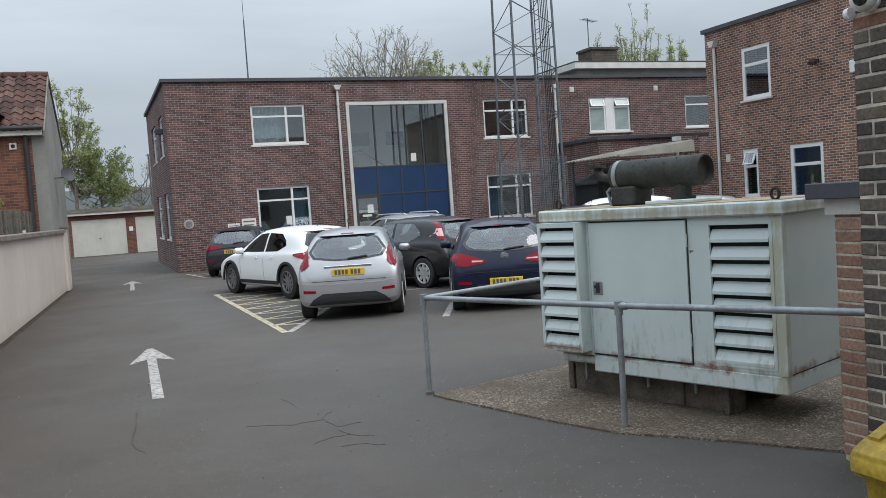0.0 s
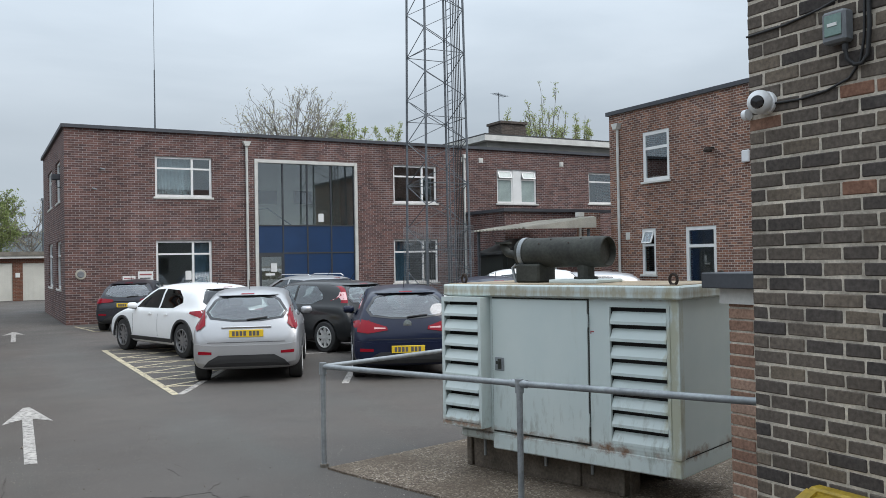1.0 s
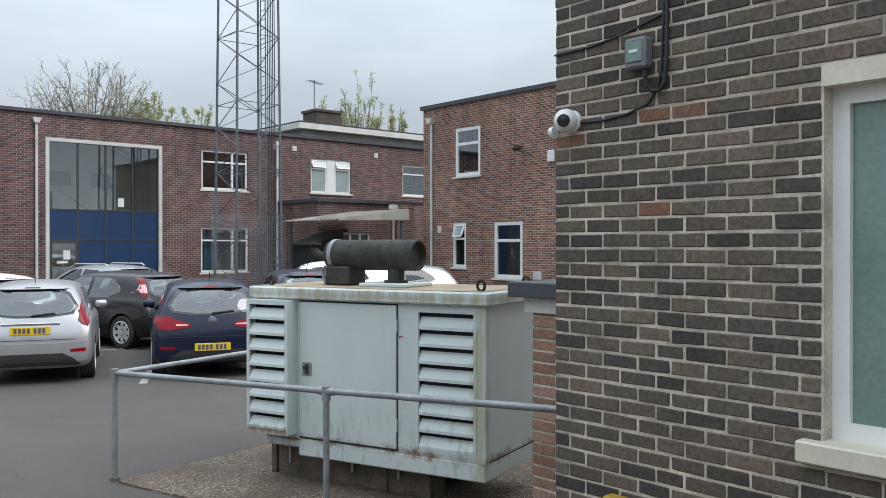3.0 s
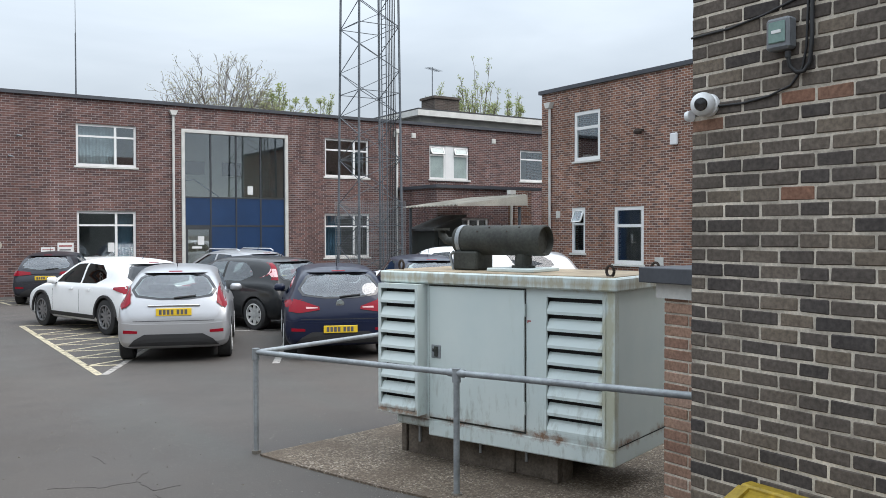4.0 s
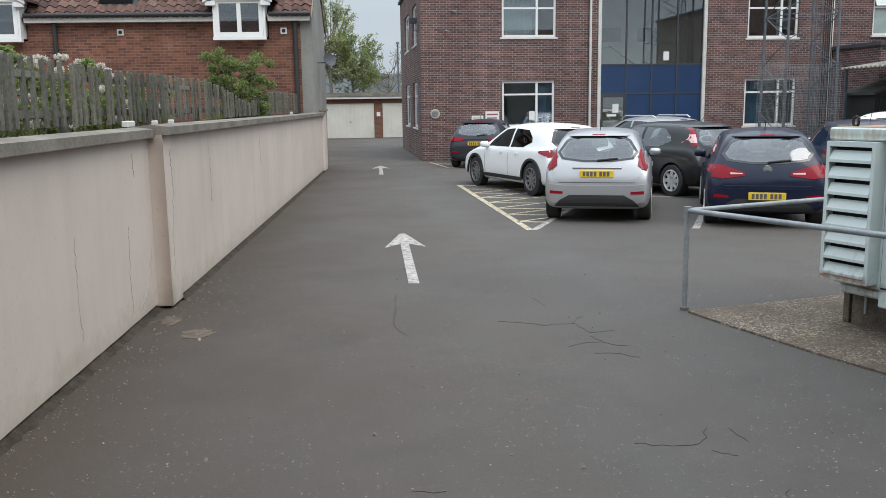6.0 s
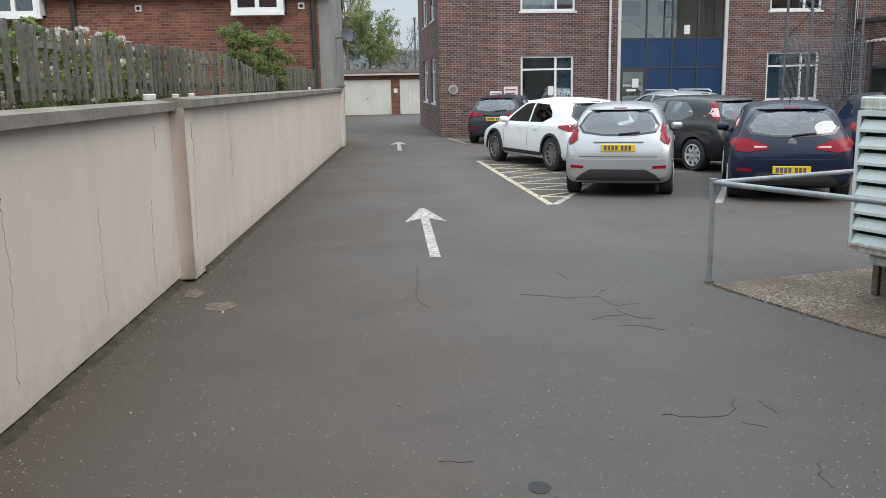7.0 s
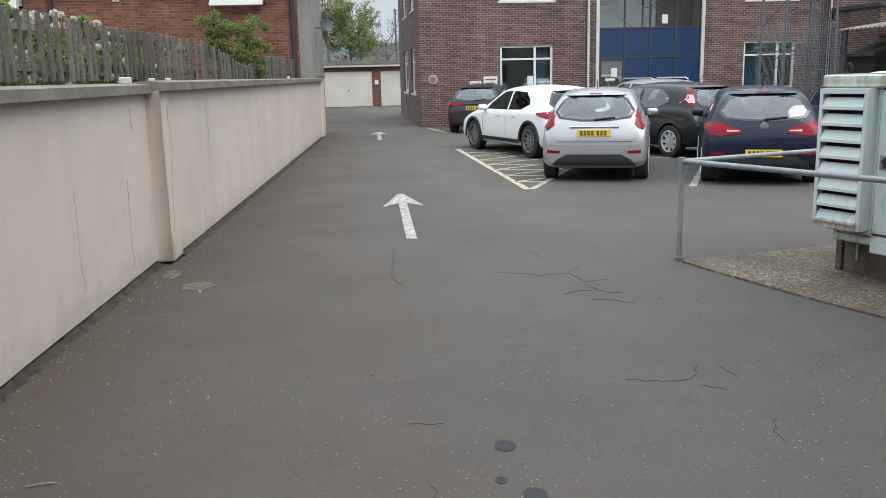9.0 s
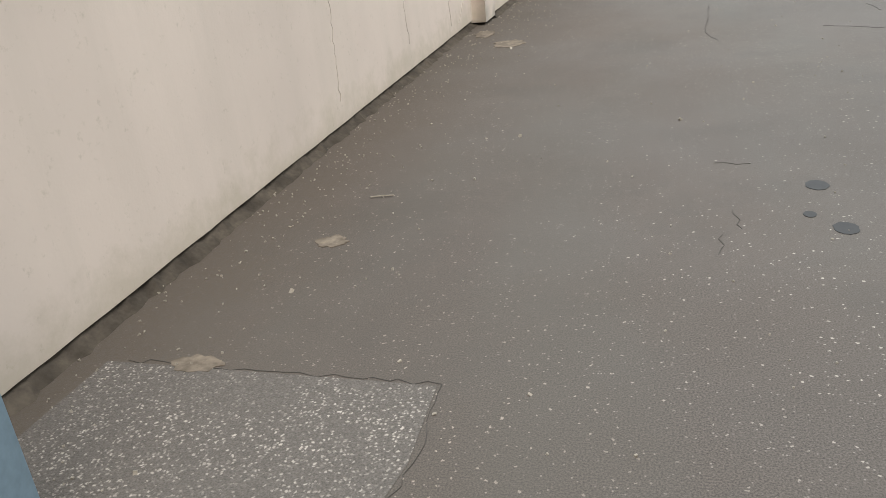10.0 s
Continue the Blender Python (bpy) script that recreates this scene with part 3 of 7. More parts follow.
def holed_wall(u0, u1, z0, z1, holes, thick, place):
    """A wall with openings through it. place(u, depth, z) gives the point; depth runs inwards from the face."""
    bm = bmesh.new()
    us = sorted({u0, u1, *[h[0] for h in holes], *[h[2] for h in holes]})
    zs = sorted({z0, z1, *[h[1] for h in holes], *[h[3] for h in holes]})
    cache = {}

    def v(i, d, j):
        key = (i, d, j)
        if key not in cache:
            cache[key] = bm.verts.new(place(us[i], d * thick, zs[j]))
        return cache[key]

    def solid(i, j):
        if not (0 <= i < len(us) - 1 and 0 <= j < len(zs) - 1):
            return False
        cu, cz = (us[i] + us[i + 1]) / 2, (zs[j] + zs[j + 1]) / 2
        return not any(h[0] < cu < h[2] and h[1] < cz < h[3] for h in holes)

    for i in range(len(us) - 1):
        for j in range(len(zs) - 1):
            if not solid(i, j):
                continue
            for d in (0, 1):
                bm.faces.new((v(i, d, j), v(i + 1, d, j), v(i + 1, d, j + 1), v(i, d, j + 1)))
            for di, dj, a, b in ((-1, 0, (i, j), (i, j + 1)), (1, 0, (i + 1, j), (i + 1, j + 1)), (0, -1, (i, j), (i + 1, j)), (0, 1, (i, j + 1), (i + 1, j + 1))):
                if not solid(i + di, j + dj):
                    bm.faces.new((v(a[0], 0, a[1]), v(b[0], 0, b[1]), v(b[0], 1, b[1]), v(a[0], 1, a[1])))
    bmesh.ops.recalc_face_normals(bm, faces=bm.faces[:])
    return bm


def window(parent, m, w, h, bars_v=(), bars_h=(), open_top=(), sill=True, glass=None, frame_mat=None, fw=0.075, behind=None, label=""):
    """A window in local x (across), z (up), y (inwards): frame with its bars, panes and sill."""
    frame_mat = frame_mat or M_UPVC
    xs = [0.0, *bars_v, w]
    pieces = []
    for i in range(len(xs) - 1):
        xa = xs[i] + (fw if i == 0 else fw / 2)
        xb = xs[i + 1] - (fw if i == len(xs) - 2 else fw / 2)
        zs = [fw, *bars_h, h - fw]
        for j in range(len(zs) - 1):
            pieces.append((i, j, xa, zs[j] + (fw * 0.4 if j else 0), xb, zs[j + 1] - (fw * 0.4 if j < len(zs) - 2 else 0)))
    bm = holed_wall(0.0, w, 0.0, h, [(xa, za, xb, zb) for i, j, xa, za, xb, zb in pieces], 0.07, lambda u, d, z: (u, d, z))
    win = part("window", bm, frame_mat, parent, label, m=m)
    for i, j, xa, za, xb, zb in pieces:
        if (i, j) in open_top:
            sash = boxes((0, 0, -0.03, xb - xa, 0.04, 0.0), (0, 0, za - zb, xb - xa, 0.04, za - zb + 0.045), (0, 0, za - zb, 0.045, 0.04, 0), (xb - xa - 0.045, 0, za - zb, xb - xa, 0.04, 0))
            s = part("sash", sash, frame_mat, win, "open top-hung sash", m=pose(xa, -0.01, zb, -22))
            p = part("pane", boxes((0.04, 0.015, za - zb + 0.04, xb - xa - 0.04, 0.025, -0.03)), glass or M_GLASS, win, m=pose(xa, -0.01, zb, -22))
        else:
            p = part("pane", boxes((xa, 0.03, za, xb, 0.038, zb)), glass or M_GLASS, win)
        p.visible_shadow = False
    if sill:
        part("sill", boxes((-0.06, -0.09, -0.07, w + 0.06, 0.05, -0.002), bevel=0.008), M_OFFWHITE, win, "painted sill")
    if behind:
        mat, x0, x1, z0, z1 = behind
        curtain = bmesh.new()
        k = max(2, int((x1 - x0) / 0.05))
        rows = [[curtain.verts.new((x0 + (x1 - x0) * i / k, 0.20 + 0.015 * (i % 2), z)) for i in range(k + 1)] for z in (z0, z1)]
        for i in range(k):
            curtain.faces.new((rows[0][i], rows[0][i + 1], rows[1][i + 1], rows[1][i]))
        bmesh.ops.solidify(curtain, geom=curtain.faces[:], thickness=0.004)
        part("blind", curtain, mat, win, "hanging window blind")
    return win


# ---- ground ----
ground = thing("ground", boxes((-400, -400, -0.3, 400, 400, 0.0)), M_ASPHALT, "worn grey asphalt yard with stone chips", "ground", kind="structure")


def flat_mark(name, polys, mat, label, category="road marking", h=0.005):
    bm = bmesh.new()
    for poly in polys:
        lo = [bm.verts.new((x, y, 0.0005)) for x, y in poly]
        hi = [bm.verts.new((x, y, h)) for x, y in poly]
        bm.faces.new(hi)
        k = len(poly)
        for i in range(k):
            bm.faces.new((lo[i], lo[(i + 1) % k], hi[(i + 1) % k], hi[i]))
    bmesh.ops.recalc_face_normals(bm, faces=bm.faces[:])
    return thing(name, bm, mat, label, category, kind="structure")


def stripe(a, b, w):
    a, b = Vector(a), Vector(b)
    n = Vector((-(b - a).y, (b - a).x)).normalized() * w / 2
    return [tuple(a + n), tuple(a - n), tuple(b - n), tuple(b + n)]


def arrow_poly(tail, tip, w, barb, head):
    t, p = Vector(tail), Vector(tip)
    d = (p - t).normalized()
    n = Vector((-d.y, d.x))
    neck = p - d * head
    notch = neck + d * head * 0.22
    return [tuple(q) for q in (t - n * w / 2, t + n * w / 2, notch + n * w / 2, neck + n * barb, p + n * 0.04, p - n * 0.04, neck - n * barb, notch - n * w / 2)]


flat_mark("road_arrow", [arrow_poly((0.268, 9.61), (0.395, 13.25), 0.115, 0.275, 1.24)], M_WHITE_LINE, "worn white painted arrow on asphalt", "road arrow")
flat_mark("road_arrow", [arrow_poly((0.60, 24.5), (0.73, 28.1), 0.11, 0.27, 1.2)], M_WHITE_LINE, "worn white painted arrow on asphalt", "road arrow")

# hatched bay edge, bay lines
HA, HB = Vector((2.327, 13.24)), Vector((2.27, 20.75))
hatch = [stripe(HA, HB, 0.10), stripe(HB, (4.5, 19.9), 0.07)]
# two families of lines crossing between the yellow edge and the bay line
for slope, first, last in ((-0.30, 1, 8), (0.62, 0, 7)):
    for i in range(first, last):
        p = HA.lerp(HB, i * 0.125)
        run = 0.0
        while run < 2.1:
            q = p + Vector((run, slope * run))
            edge = 2.40 + (q.y - 13.26) * 0.5
            if q.x > min(edge, 4.3) or not HA.y - 0.02 < q.y < 20.6:
                break
            run += 0.05
        if run > 0.15:
            hatch.append(stripe(p, p + Vector((run, slope * run)), 0.065))
flat_mark("hatched_marking", hatch, M_YELLOW_LINE, "faded yellow hatched no-parking area", "road marking")
flat_mark("bay_line", [stripe((2.39, 13.22), (4.1, 16.65), 0.10)], M_WHITE_LINE, "worn white parking bay line", "bay line", 0.006)
flat_mark("bay_line", [stripe((4.78, 12.86), (6.4, 16.1), 0.11)], M_WHITE_LINE, "worn white parking bay line", "bay line", 0.006)
flat_mark("bay_line", [stripe((4.4, 17.6), (8.4, 16.7), 0.08)], M_WHITE_LINE, "worn white parking bay line", "bay line", 0.006)
flat_mark("hatched_marking", [stripe((2.45, 29.2), (2.75, 26.6), 0.08), stripe((2.75, 26.6), (5.4, 28.4), 0.08), stripe((2.5, 28.6), (3.6, 28.7), 0.06), stripe((2.6, 27.8), (3.4, 28.3), 0.06)], M_YELLOW_LINE, "faded yellow hatched no-parking area", "road marking", 0.006)


def crack(points, w, seed):
    rnd = random.Random(seed)
    out = []
    for (ax, ay), (bx, by) in zip(points, points[1:]):
        n = max(2, int(math.hypot(bx - ax, by - ay) / 0.045))
        prev = (ax, ay)
        for i in range(1, n + 1):
            f = i / n
            j = 0.016 if i < n else 0.0
            q = (ax + (bx - ax) * f + rnd.uniform(-j, j), ay + (by - ay) * f + rnd.uniform(-j, j))
            out.append(stripe(prev, q, w * rnd.uniform(0.5, 1.3)))
            prev = q
    return out


CRACKS = [
    [(0.86, 7.87), (1.04, 7.8), (1.2, 7.68), (1.49, 7.69)],
    [(1.49, 7.69), (1.56, 7.84), (1.66, 7.99)],
    [(1.49, 7.69), (1.54, 7.38), (1.75, 7.4)],
    [(1.25, 6.99), (1.38, 7.07), (1.56, 7.09), (1.66, 6.97), (1.72, 6.94)],
    [(1.52, 7.27), (1.57, 7.11)],
    [(1.41, 6.79), (1.56, 6.77), (1.71, 6.64)],
    [(1.12, 5.07), (1.31, 5.0), (1.47, 5.01), (1.55, 5.09), (1.56, 5.17), (1.63, 5.27)],
    [(1.5, 4.91), (1.58, 4.85), (1.61, 4.82)],
    [(1.67, 4.4), (1.58, 4.27), (1.58, 4.19), (1.58, 4.13)],
    [(1.35, 8.73), (1.4, 8.38)],
    [(1.73, 5.2), (1.75, 5.0)],
    [(0.05, 9.2), (0.0, 8.5), (-0.05, 7.9), (0.03, 7.5)], [(-0.16, 4.644), (0.011, 4.625)],
    [(-0.118, 4.03), (-0.096, 3.82)], [(-0.177, 3.76), (-0.205, 3.57)],
    [(-2.3, 2.67), (-1.68, 2.63), (-1.11, 2.595)], [(-1.11, 2.595), (-1.105, 2.2), (-1.175, 1.8)],
]
flat_mark("crack", [s for i, c in enumerate(CRACKS) for s in crack(c, 0.0018 if max(p[1] for p in c) > 6 else 0.0015, i)], M_CRACK, "fine branching cracks in the asphalt", "crack", 0.003)


flat_mark("asphalt_patch", [[(-2.38, 2.66), (-1.68, 2.62), (-1.125, 2.585), (-1.12, 2.2), (-1.19, 1.8), (-1.23, 1.1), (-2.5, 1.1)]], M_OLDPATCH, "older stony asphalt patch beside the wall", "asphalt patch", 0.002)


def blot(cx, cy, rx, ry, seed, n=26, rough=0.25):
    rnd = random.Random(seed)
    return [(cx + rx * (1 + rnd.uniform(-rough, rough)) * math.cos(2 * math.pi * i / n), cy + ry * (1 + rnd.uniform(-rough, rough)) * math.sin(2 * math.pi * i / n)) for i in range(n)]


for i, (cx, cy, r) in enumerate(((0.271, 4.31, 0.05), (0.306, 3.82, 0.05), (0.19, 3.97, 0.027))):
    flat_mark("oil_spot", [blot(cx, cy, r, r * 1.25, i, rough=0.08)], M_PATCH, "dark round oil spot on asphalt", "oil spot", 0.003)
for i, (cx, cy, rx, ry) in enumerate(((-1.72, 7.88, 0.14, 0.16), (-2.02, 8.40, 0.09, 0.18), (-1.88, 3.70, 0.07, 0.06), (-2.02, 2.66, 0.09, 0.06))):
    flat_mark("grit_patch", [blot(cx, cy, rx, ry, 20 + i)], M_SAND, "sandy grit washed onto the asphalt", "grit patch", 0.004)

# ---- boundary wall ----
WA, WB = Vector((-2.105, 8.97)), Vector((-0.96, 27.1))
WALL_YAW = math.degrees(math.atan2(-(WB - WA).x, (WB - WA).y))
wall = empty("boundary_wall", pose(WA.x, WA.y, 0, 0, 0, WALL_YAW), "cream rendered boundary wall with concrete coping", "boundary wall", kind="structure")
LW = (WB - WA).length


def panel(bm, y0, y1, x_face, thick, z0, z1, wobble=0.0015, seed=0):
    """A rendered panel with a faintly uneven face."""
    rnd = random.Random(seed)
    ny = max(2, int((y1 - y0) / 0.16))
    nz = 6
    for side, x in ((0, x_face), (1, x_face - thick)):
        rows = [[bm.verts.new((x + (rnd.uniform(-wobble, wobble) if 0 < i < ny and not side else 0), y0 + (y1 - y0) * i / ny, z0 + (z1 - z0) * j / nz + (rnd.uniform(-0.002, 0.002) if j == 0 and 0 < i < ny else 0))) for i in range(ny + 1)] for j in range(nz + 1)]
        for j in range(nz):
            for i in range(ny):
                bm.faces.new((rows[j][i], rows[j][i + 1], rows[j + 1][i + 1], rows[j + 1][i]))
    for y in (y0, y1):
        q = [bm.verts.new(p) for p in ((x_face, y, z0), (x_face - thick, y, z0), (x_face - thick, y, z1), (x_face, y, z1))]
        bm.faces.new(q)
    bmesh.ops.remove_doubles(bm, verts=bm.verts[:], dist=0.0005)
    bmesh.ops.recalc_face_normals(bm, faces=bm.faces[:])
    return bm


WALL_H = 1.64
NEAR_TURN = pose(0, 0, 0, 0, 0, 0.62)
part("render_panel", panel(bmesh.new(), 0.28, LW - 0.9, 0.0, 0.24, 0.05, WALL_H, seed=1), M_RENDER, wall, smooth=30)
part("render_panel", panel(bmesh.new(), -13.0, -0.10, -0.115, 0.25, 0.055, WALL_H - 0.02, seed=2), M_RENDER, wall, smooth=30, m=NEAR_TURN)
part("pillar", panel(bmesh.new(), -0.10, 0.28, 0.025, 0.36, 0.03, WALL_H, 0.0015, seed=3), M_RENDER, wall, "rendered pillar", smooth=30)
part("pillar", panel(bmesh.new(), LW - 0.9, LW, 0.05, 0.4, 0.03, WALL_H + 0.12, 0.003, seed=4), M_RENDER, wall, "rendered end pillar", smooth=30)


def ragged_plinth(y0, y1, x0, x1, seed):
    """The crumbled footing under the render, its face eaten back unevenly."""
    rnd = random.Random(seed)
    bm = bmesh.new()
    n = int((y1 - y0) / 0.06)
    rows = [[], [], []]
    for i in range(n + 1):
        y = y0 + (y1 - y0) * i / n
        d = rnd.uniform(0.0, 0.022)
        rows[0].append(bm.verts.new((x1 + 0.055 + d * 1.6, y, -0.006)))
        rows[1].append(bm.verts.new((x1 + 0.006 - d, y, 0.042 + rnd.uniform(-0.014, 0.014))))
        rows[2].append(bm.verts.new((x1 - 0.01 - d * 0.5, y, 0.11)))
    back = [[bm.verts.new((x0, r.co.y, r.co.z)) for r in row] for row in (rows[0], rows[2])]
    for a, b in ((rows[0], rows[1]), (rows[1], rows[2]), (rows[2], back[1]), (back[0], rows[0])):
        for i in range(n):
            bm.faces.new((a[i], a[i + 1], b[i + 1], b[i]))
    bmesh.ops.recalc_face_normals(bm, faces=bm.faces[:])
    return bm


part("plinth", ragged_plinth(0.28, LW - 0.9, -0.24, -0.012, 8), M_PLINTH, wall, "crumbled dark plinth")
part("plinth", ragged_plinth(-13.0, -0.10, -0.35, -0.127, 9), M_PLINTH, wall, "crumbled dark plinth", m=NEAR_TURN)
for y0, y1, xf, zt in ((-13.0, -9.0, -0.10, WALL_H - 0.02), (-8.99, -4.5, -0.10, WALL_H - 0.02), (-4.49, -0.11, -0.10, WALL_H - 0.02), (-0.10, 4.6, 0.03, WALL_H), (4.61, 9.2, 0.03, WALL_H), (9.21, 13.4, 0.03, WALL_H), (13.41, LW - 0.9, 0.03, WALL_H)):
    bm = prism([(xf + 0.06, 0.0), (xf + 0.06, 0.075), (xf - 0.12, 0.095), (xf - 0.30, 0.075), (xf - 0.30, 0.0)], y0, y1, "y")
    bmesh.ops.translate(bm, vec=(0, 0, zt), verts=bm.verts[:])
    part("coping", bm, M_COPING, wall, "weathered concrete coping", m=NEAR_TURN if y1 < 0 else None)
part("coping", boxes((-0.42, LW - 0.93, WALL_H + 0.12, 0.10, LW + 0.03, WALL_H + 0.19), bevel=0.01), M_COPING, wall, "weathered concrete coping")



def wall_crack(pts, x, seed, w=0.002):
    rnd = random.Random(seed)
    bm = bmesh.new()
    prev = Vector(pts[0])
    for a, b in zip(pts, pts[1:]):
        n = max(2, int((Vector(b) - Vector(a)).length / 0.035))
        for i in range(1, n + 1):
            q = Vector(a).lerp(Vector(b), i / n) + Vector((rnd.uniform(-0.016, 0.016), 0))
            ww = w * rnd.uniform(0.15, 1.1)
            vs = [bm.verts.new((xx, yy, zz)) for xx in (x - 0.01, x + 0.0035) for yy, zz in ((prev.x - ww / 2, prev.y), (prev.x + ww / 2, prev.y), (q.x + ww / 2, q.y), (q.x - ww / 2, q.y))]
            for f in ((4, 5, 6, 7), (0, 4, 7, 3), (1, 2, 6, 5), (3, 7, 6, 2), (0, 1, 5, 4)):
                bm.faces.new([vs[k] for k in f])
            prev = q
    part("crack", bm, M_WALLCRACK, wall, "thin dark crack in the render", m=NEAR_TURN if x < -0.1 else None)


wall_crack([(-3.55, 1.62), (-3.52, 1.25), (-3.50, 0.9), (-3.54, 0.4), (-3.56, 0.2)], -0.115, 1, 0.003)
wall_crack([(-0.86, 0.90), (-0.90, 0.5), (-0.88, 0.15)], -0.115, 2, 0.003)
wall_crack([(-0.20, 0.62), (-0.30, 0.37), (-0.62, 0.12)], -0.115, 3, 0.003)
wall_crack([(-0.6, 1.5), (-0.6, 1.30)], -0.115, 4)
wall_crack([(0.10, 1.5), (0.16, 1.15), (0.08, 0.8), (0.03, 0.3)], 0.025, 5, 0.0022)
wall_crack([(1.9, 1.55), (1.95, 1.1), (1.92, 0.8)], 0.0, 6, 0.0014)
wall_crack([(5.6, 1.45), (5.65, 1.0)], 0.0, 7, 0.0012)
wall_crack([(-2.1, 1.0), (-2.12, 0.5), (-2.08, 0.25)], -0.115, 9, 0.0016)

# ---- office building ----
OX0, OX1, OY0, OY1, OH = 2.27, 27.0, 30.03, 39.7, 6.30
office = empty("office_building", None, "two-storey brown brick office with flat roof", "building")
EN0, EN1, ENZ = 8.47, 12.23, 5.455
front = [(5.04, 4.14, 6.92, 5.50), (5.045, 1.12, 6.89, 2.68), (EN0, 0.02, EN1, ENZ), (13.79, 4.08, 15.67, 5.535), (13.77, 1.02, 15.69, 2.685), (18.46, 4.14, 20.42, 5.535), (23.16, 4.2, 24.6, 5.55)]
part("wall", holed_wall(OX0, OX1, -0.1, OH, front, 0.30, lambda u, d, z: (u, OY0 + d, z)), M_BRICK, office)
side = [(31.6, 4.05, 33.4, 5.45), (31.6, 1.1, 33.4, 2.72), (35.0, 4.05, 37.2, 5.45), (35.0, 1.1, 37.2, 2.72)]
part("wall", holed_wall(OY0 + 0.3, OY1, -0.1, OH, side, 0.30, lambda u, d, z: (OX0 + d, u, z)), M_BRICK, office)
part("wall", boxes((OX0 + 0.3, OY1 - 0.3, -0.1, OX1 - 0.3, OY1, OH)), M_BRICK, office)
part("wall", boxes((OX1 - 0.3, OY0 + 0.3, -0.1, OX1, OY1, OH)), M_BRICK, office)
part("floor_slab", boxes((OX0 + 0.3, OY0 + 0.3, 3.0, EN0 - 0.3, OY1 - 0.3, 3.25), (EN1 + 0.3, OY0 + 0.3, 3.0, OX1 - 0.3, OY1 - 0.3, 3.25)), M_ROOM, office)
part("partition", boxes((OX0 + 0.3, OY0 + 4.0, 0.0, OX1 - 0.3, OY0 + 4.1, 3.0), (OX0 + 0.3, OY0 + 4.0, 3.25, OX1 - 0.3, OY0 + 4.1, OH), (EN0 - 0.4, OY0 + 0.3, 0, EN0 - 0.3, OY0 + 4.0, OH), (EN1 + 0.3, OY0 + 0.3, 0, EN1 + 0.4, OY0 + 4.0, OH)), M_ROOM, office)
part("roof", boxes((OX0 - 0.02, OY0 - 0.02, OH, OX1 + 0.02, OY1 + 0.02, OH + 0.06)), M_FELT, office, "grey felt flat roof")
part("fascia", boxes((OX0 - 0.09, OY0 - 0.09, OH - 0.01, OX1, OY0 - 0.003, OH + 0.10)), M_FASCIA, office, "dark metal roof edge")
part("fascia", boxes((OX0 - 0.09, OY0 - 0.003, OH - 0.01, OX0 - 0.003, OY1 + 0.09, OH + 0.10)), M_FASCIA, office, "dark metal roof edge")

window(office, pose(5.04, OY0 + 0.06, 4.14), 1.88, 1.36, (1.22,), (0.96,), behind=(M_BLIND, 0.06, 1.26, 0.05, 1.32))
window(office, pose(5.045, OY0 + 0.06, 1.12), 1.845, 1.56, (1.22,), (1.10,), behind=(M_CURTAIN, 1.25, 1.8, 0.05, 1.5))
window(office, pose(13.79, OY0 + 0.06, 4.08), 1.88, 1.455, (1.26,), (1.02,))
window(office, pose(13.77, OY0 + 0.06, 1.02), 1.92, 1.665, (1.28,), (1.18,), behind=(M_CURTAIN, 0.06, 0.8, 0.05, 1.6))
window(office, pose(18.46, OY0 + 0.06, 4.14), 0.80, 1.395, (), (0.98,), open_top=((0, 1),), sill=False, glass=M_PALEFROST)
part("window_panel", boxes((19.26, OY0 + 0.04, 4.14, 19.62, OY0 + 0.14, 5.535)), M_UPVC, office, "white plastic infill panel")
window(office, pose(19.62, OY0 + 0.06, 4.14), 0.80, 1.395, (), (0.98,), open_top=((0, 1),), sill=False, glass=M_PALEFROST)
part("sill", boxes((18.40, OY0 - 0.07, 4.07, 20.48, OY0 + 0.06, 4.138), bevel=0.008), M_OFFWHITE, office)
window(office, pose(23.16, OY0 + 0.06, 4.2), 1.44, 1.35, (), (0.95,))
for y0, z0, y1, z1 in side:
    # facing the lane: local x runs towards the viewer
    window(office, pose(OX0 + 0.06, y1, z0, 0, 0, -90), y1 - y0, z1 - z0, (0.6 * (y1 - y0),), ((z1 - z0) * 0.7,))

# entrance: four bays, glazed above, blue panels below, a glazed door in the first bay
ent = part("entrance_screen", boxes((EN0 - 0.07, OY0 - 0.04, 0.0, EN0 + 0.05, OY0 + 0.12, ENZ + 0.07), (EN1 - 0.05, OY0 - 0.04, 0.0, EN1 + 0.07, OY0 + 0.12, ENZ + 0.07), (EN0 + 0.05, OY0 - 0.04, ENZ - 0.05, EN1 - 0.05, OY0 + 0.12, ENZ + 0.07), bevel=0.01), M_OFFWHITE, office, "white painted surround of the tall entrance")
part("mullions", boxes(*[(EN0 + 0.05 + i * (EN1 - EN0 - 0.1) / 4 - 0.025, OY0 + 0.03, 0.02, EN0 + 0.05 + i * (EN1 - EN0 - 0.1) / 4 + 0.025, OY0 + 0.11, ENZ - 0.05) for i in range(5)], (EN0 + 0.05, OY0 + 0.035, 3.17, EN1 - 0.05, OY0 + 0.105, 3.22), (EN0 + 0.05, OY0 + 0.035, 2.18, EN1 - 0.05, OY0 + 0.105, 2.23)), M_ALU, ent, "dark aluminium mullions")
BAY = (EN1 - EN0 - 0.1) / 4
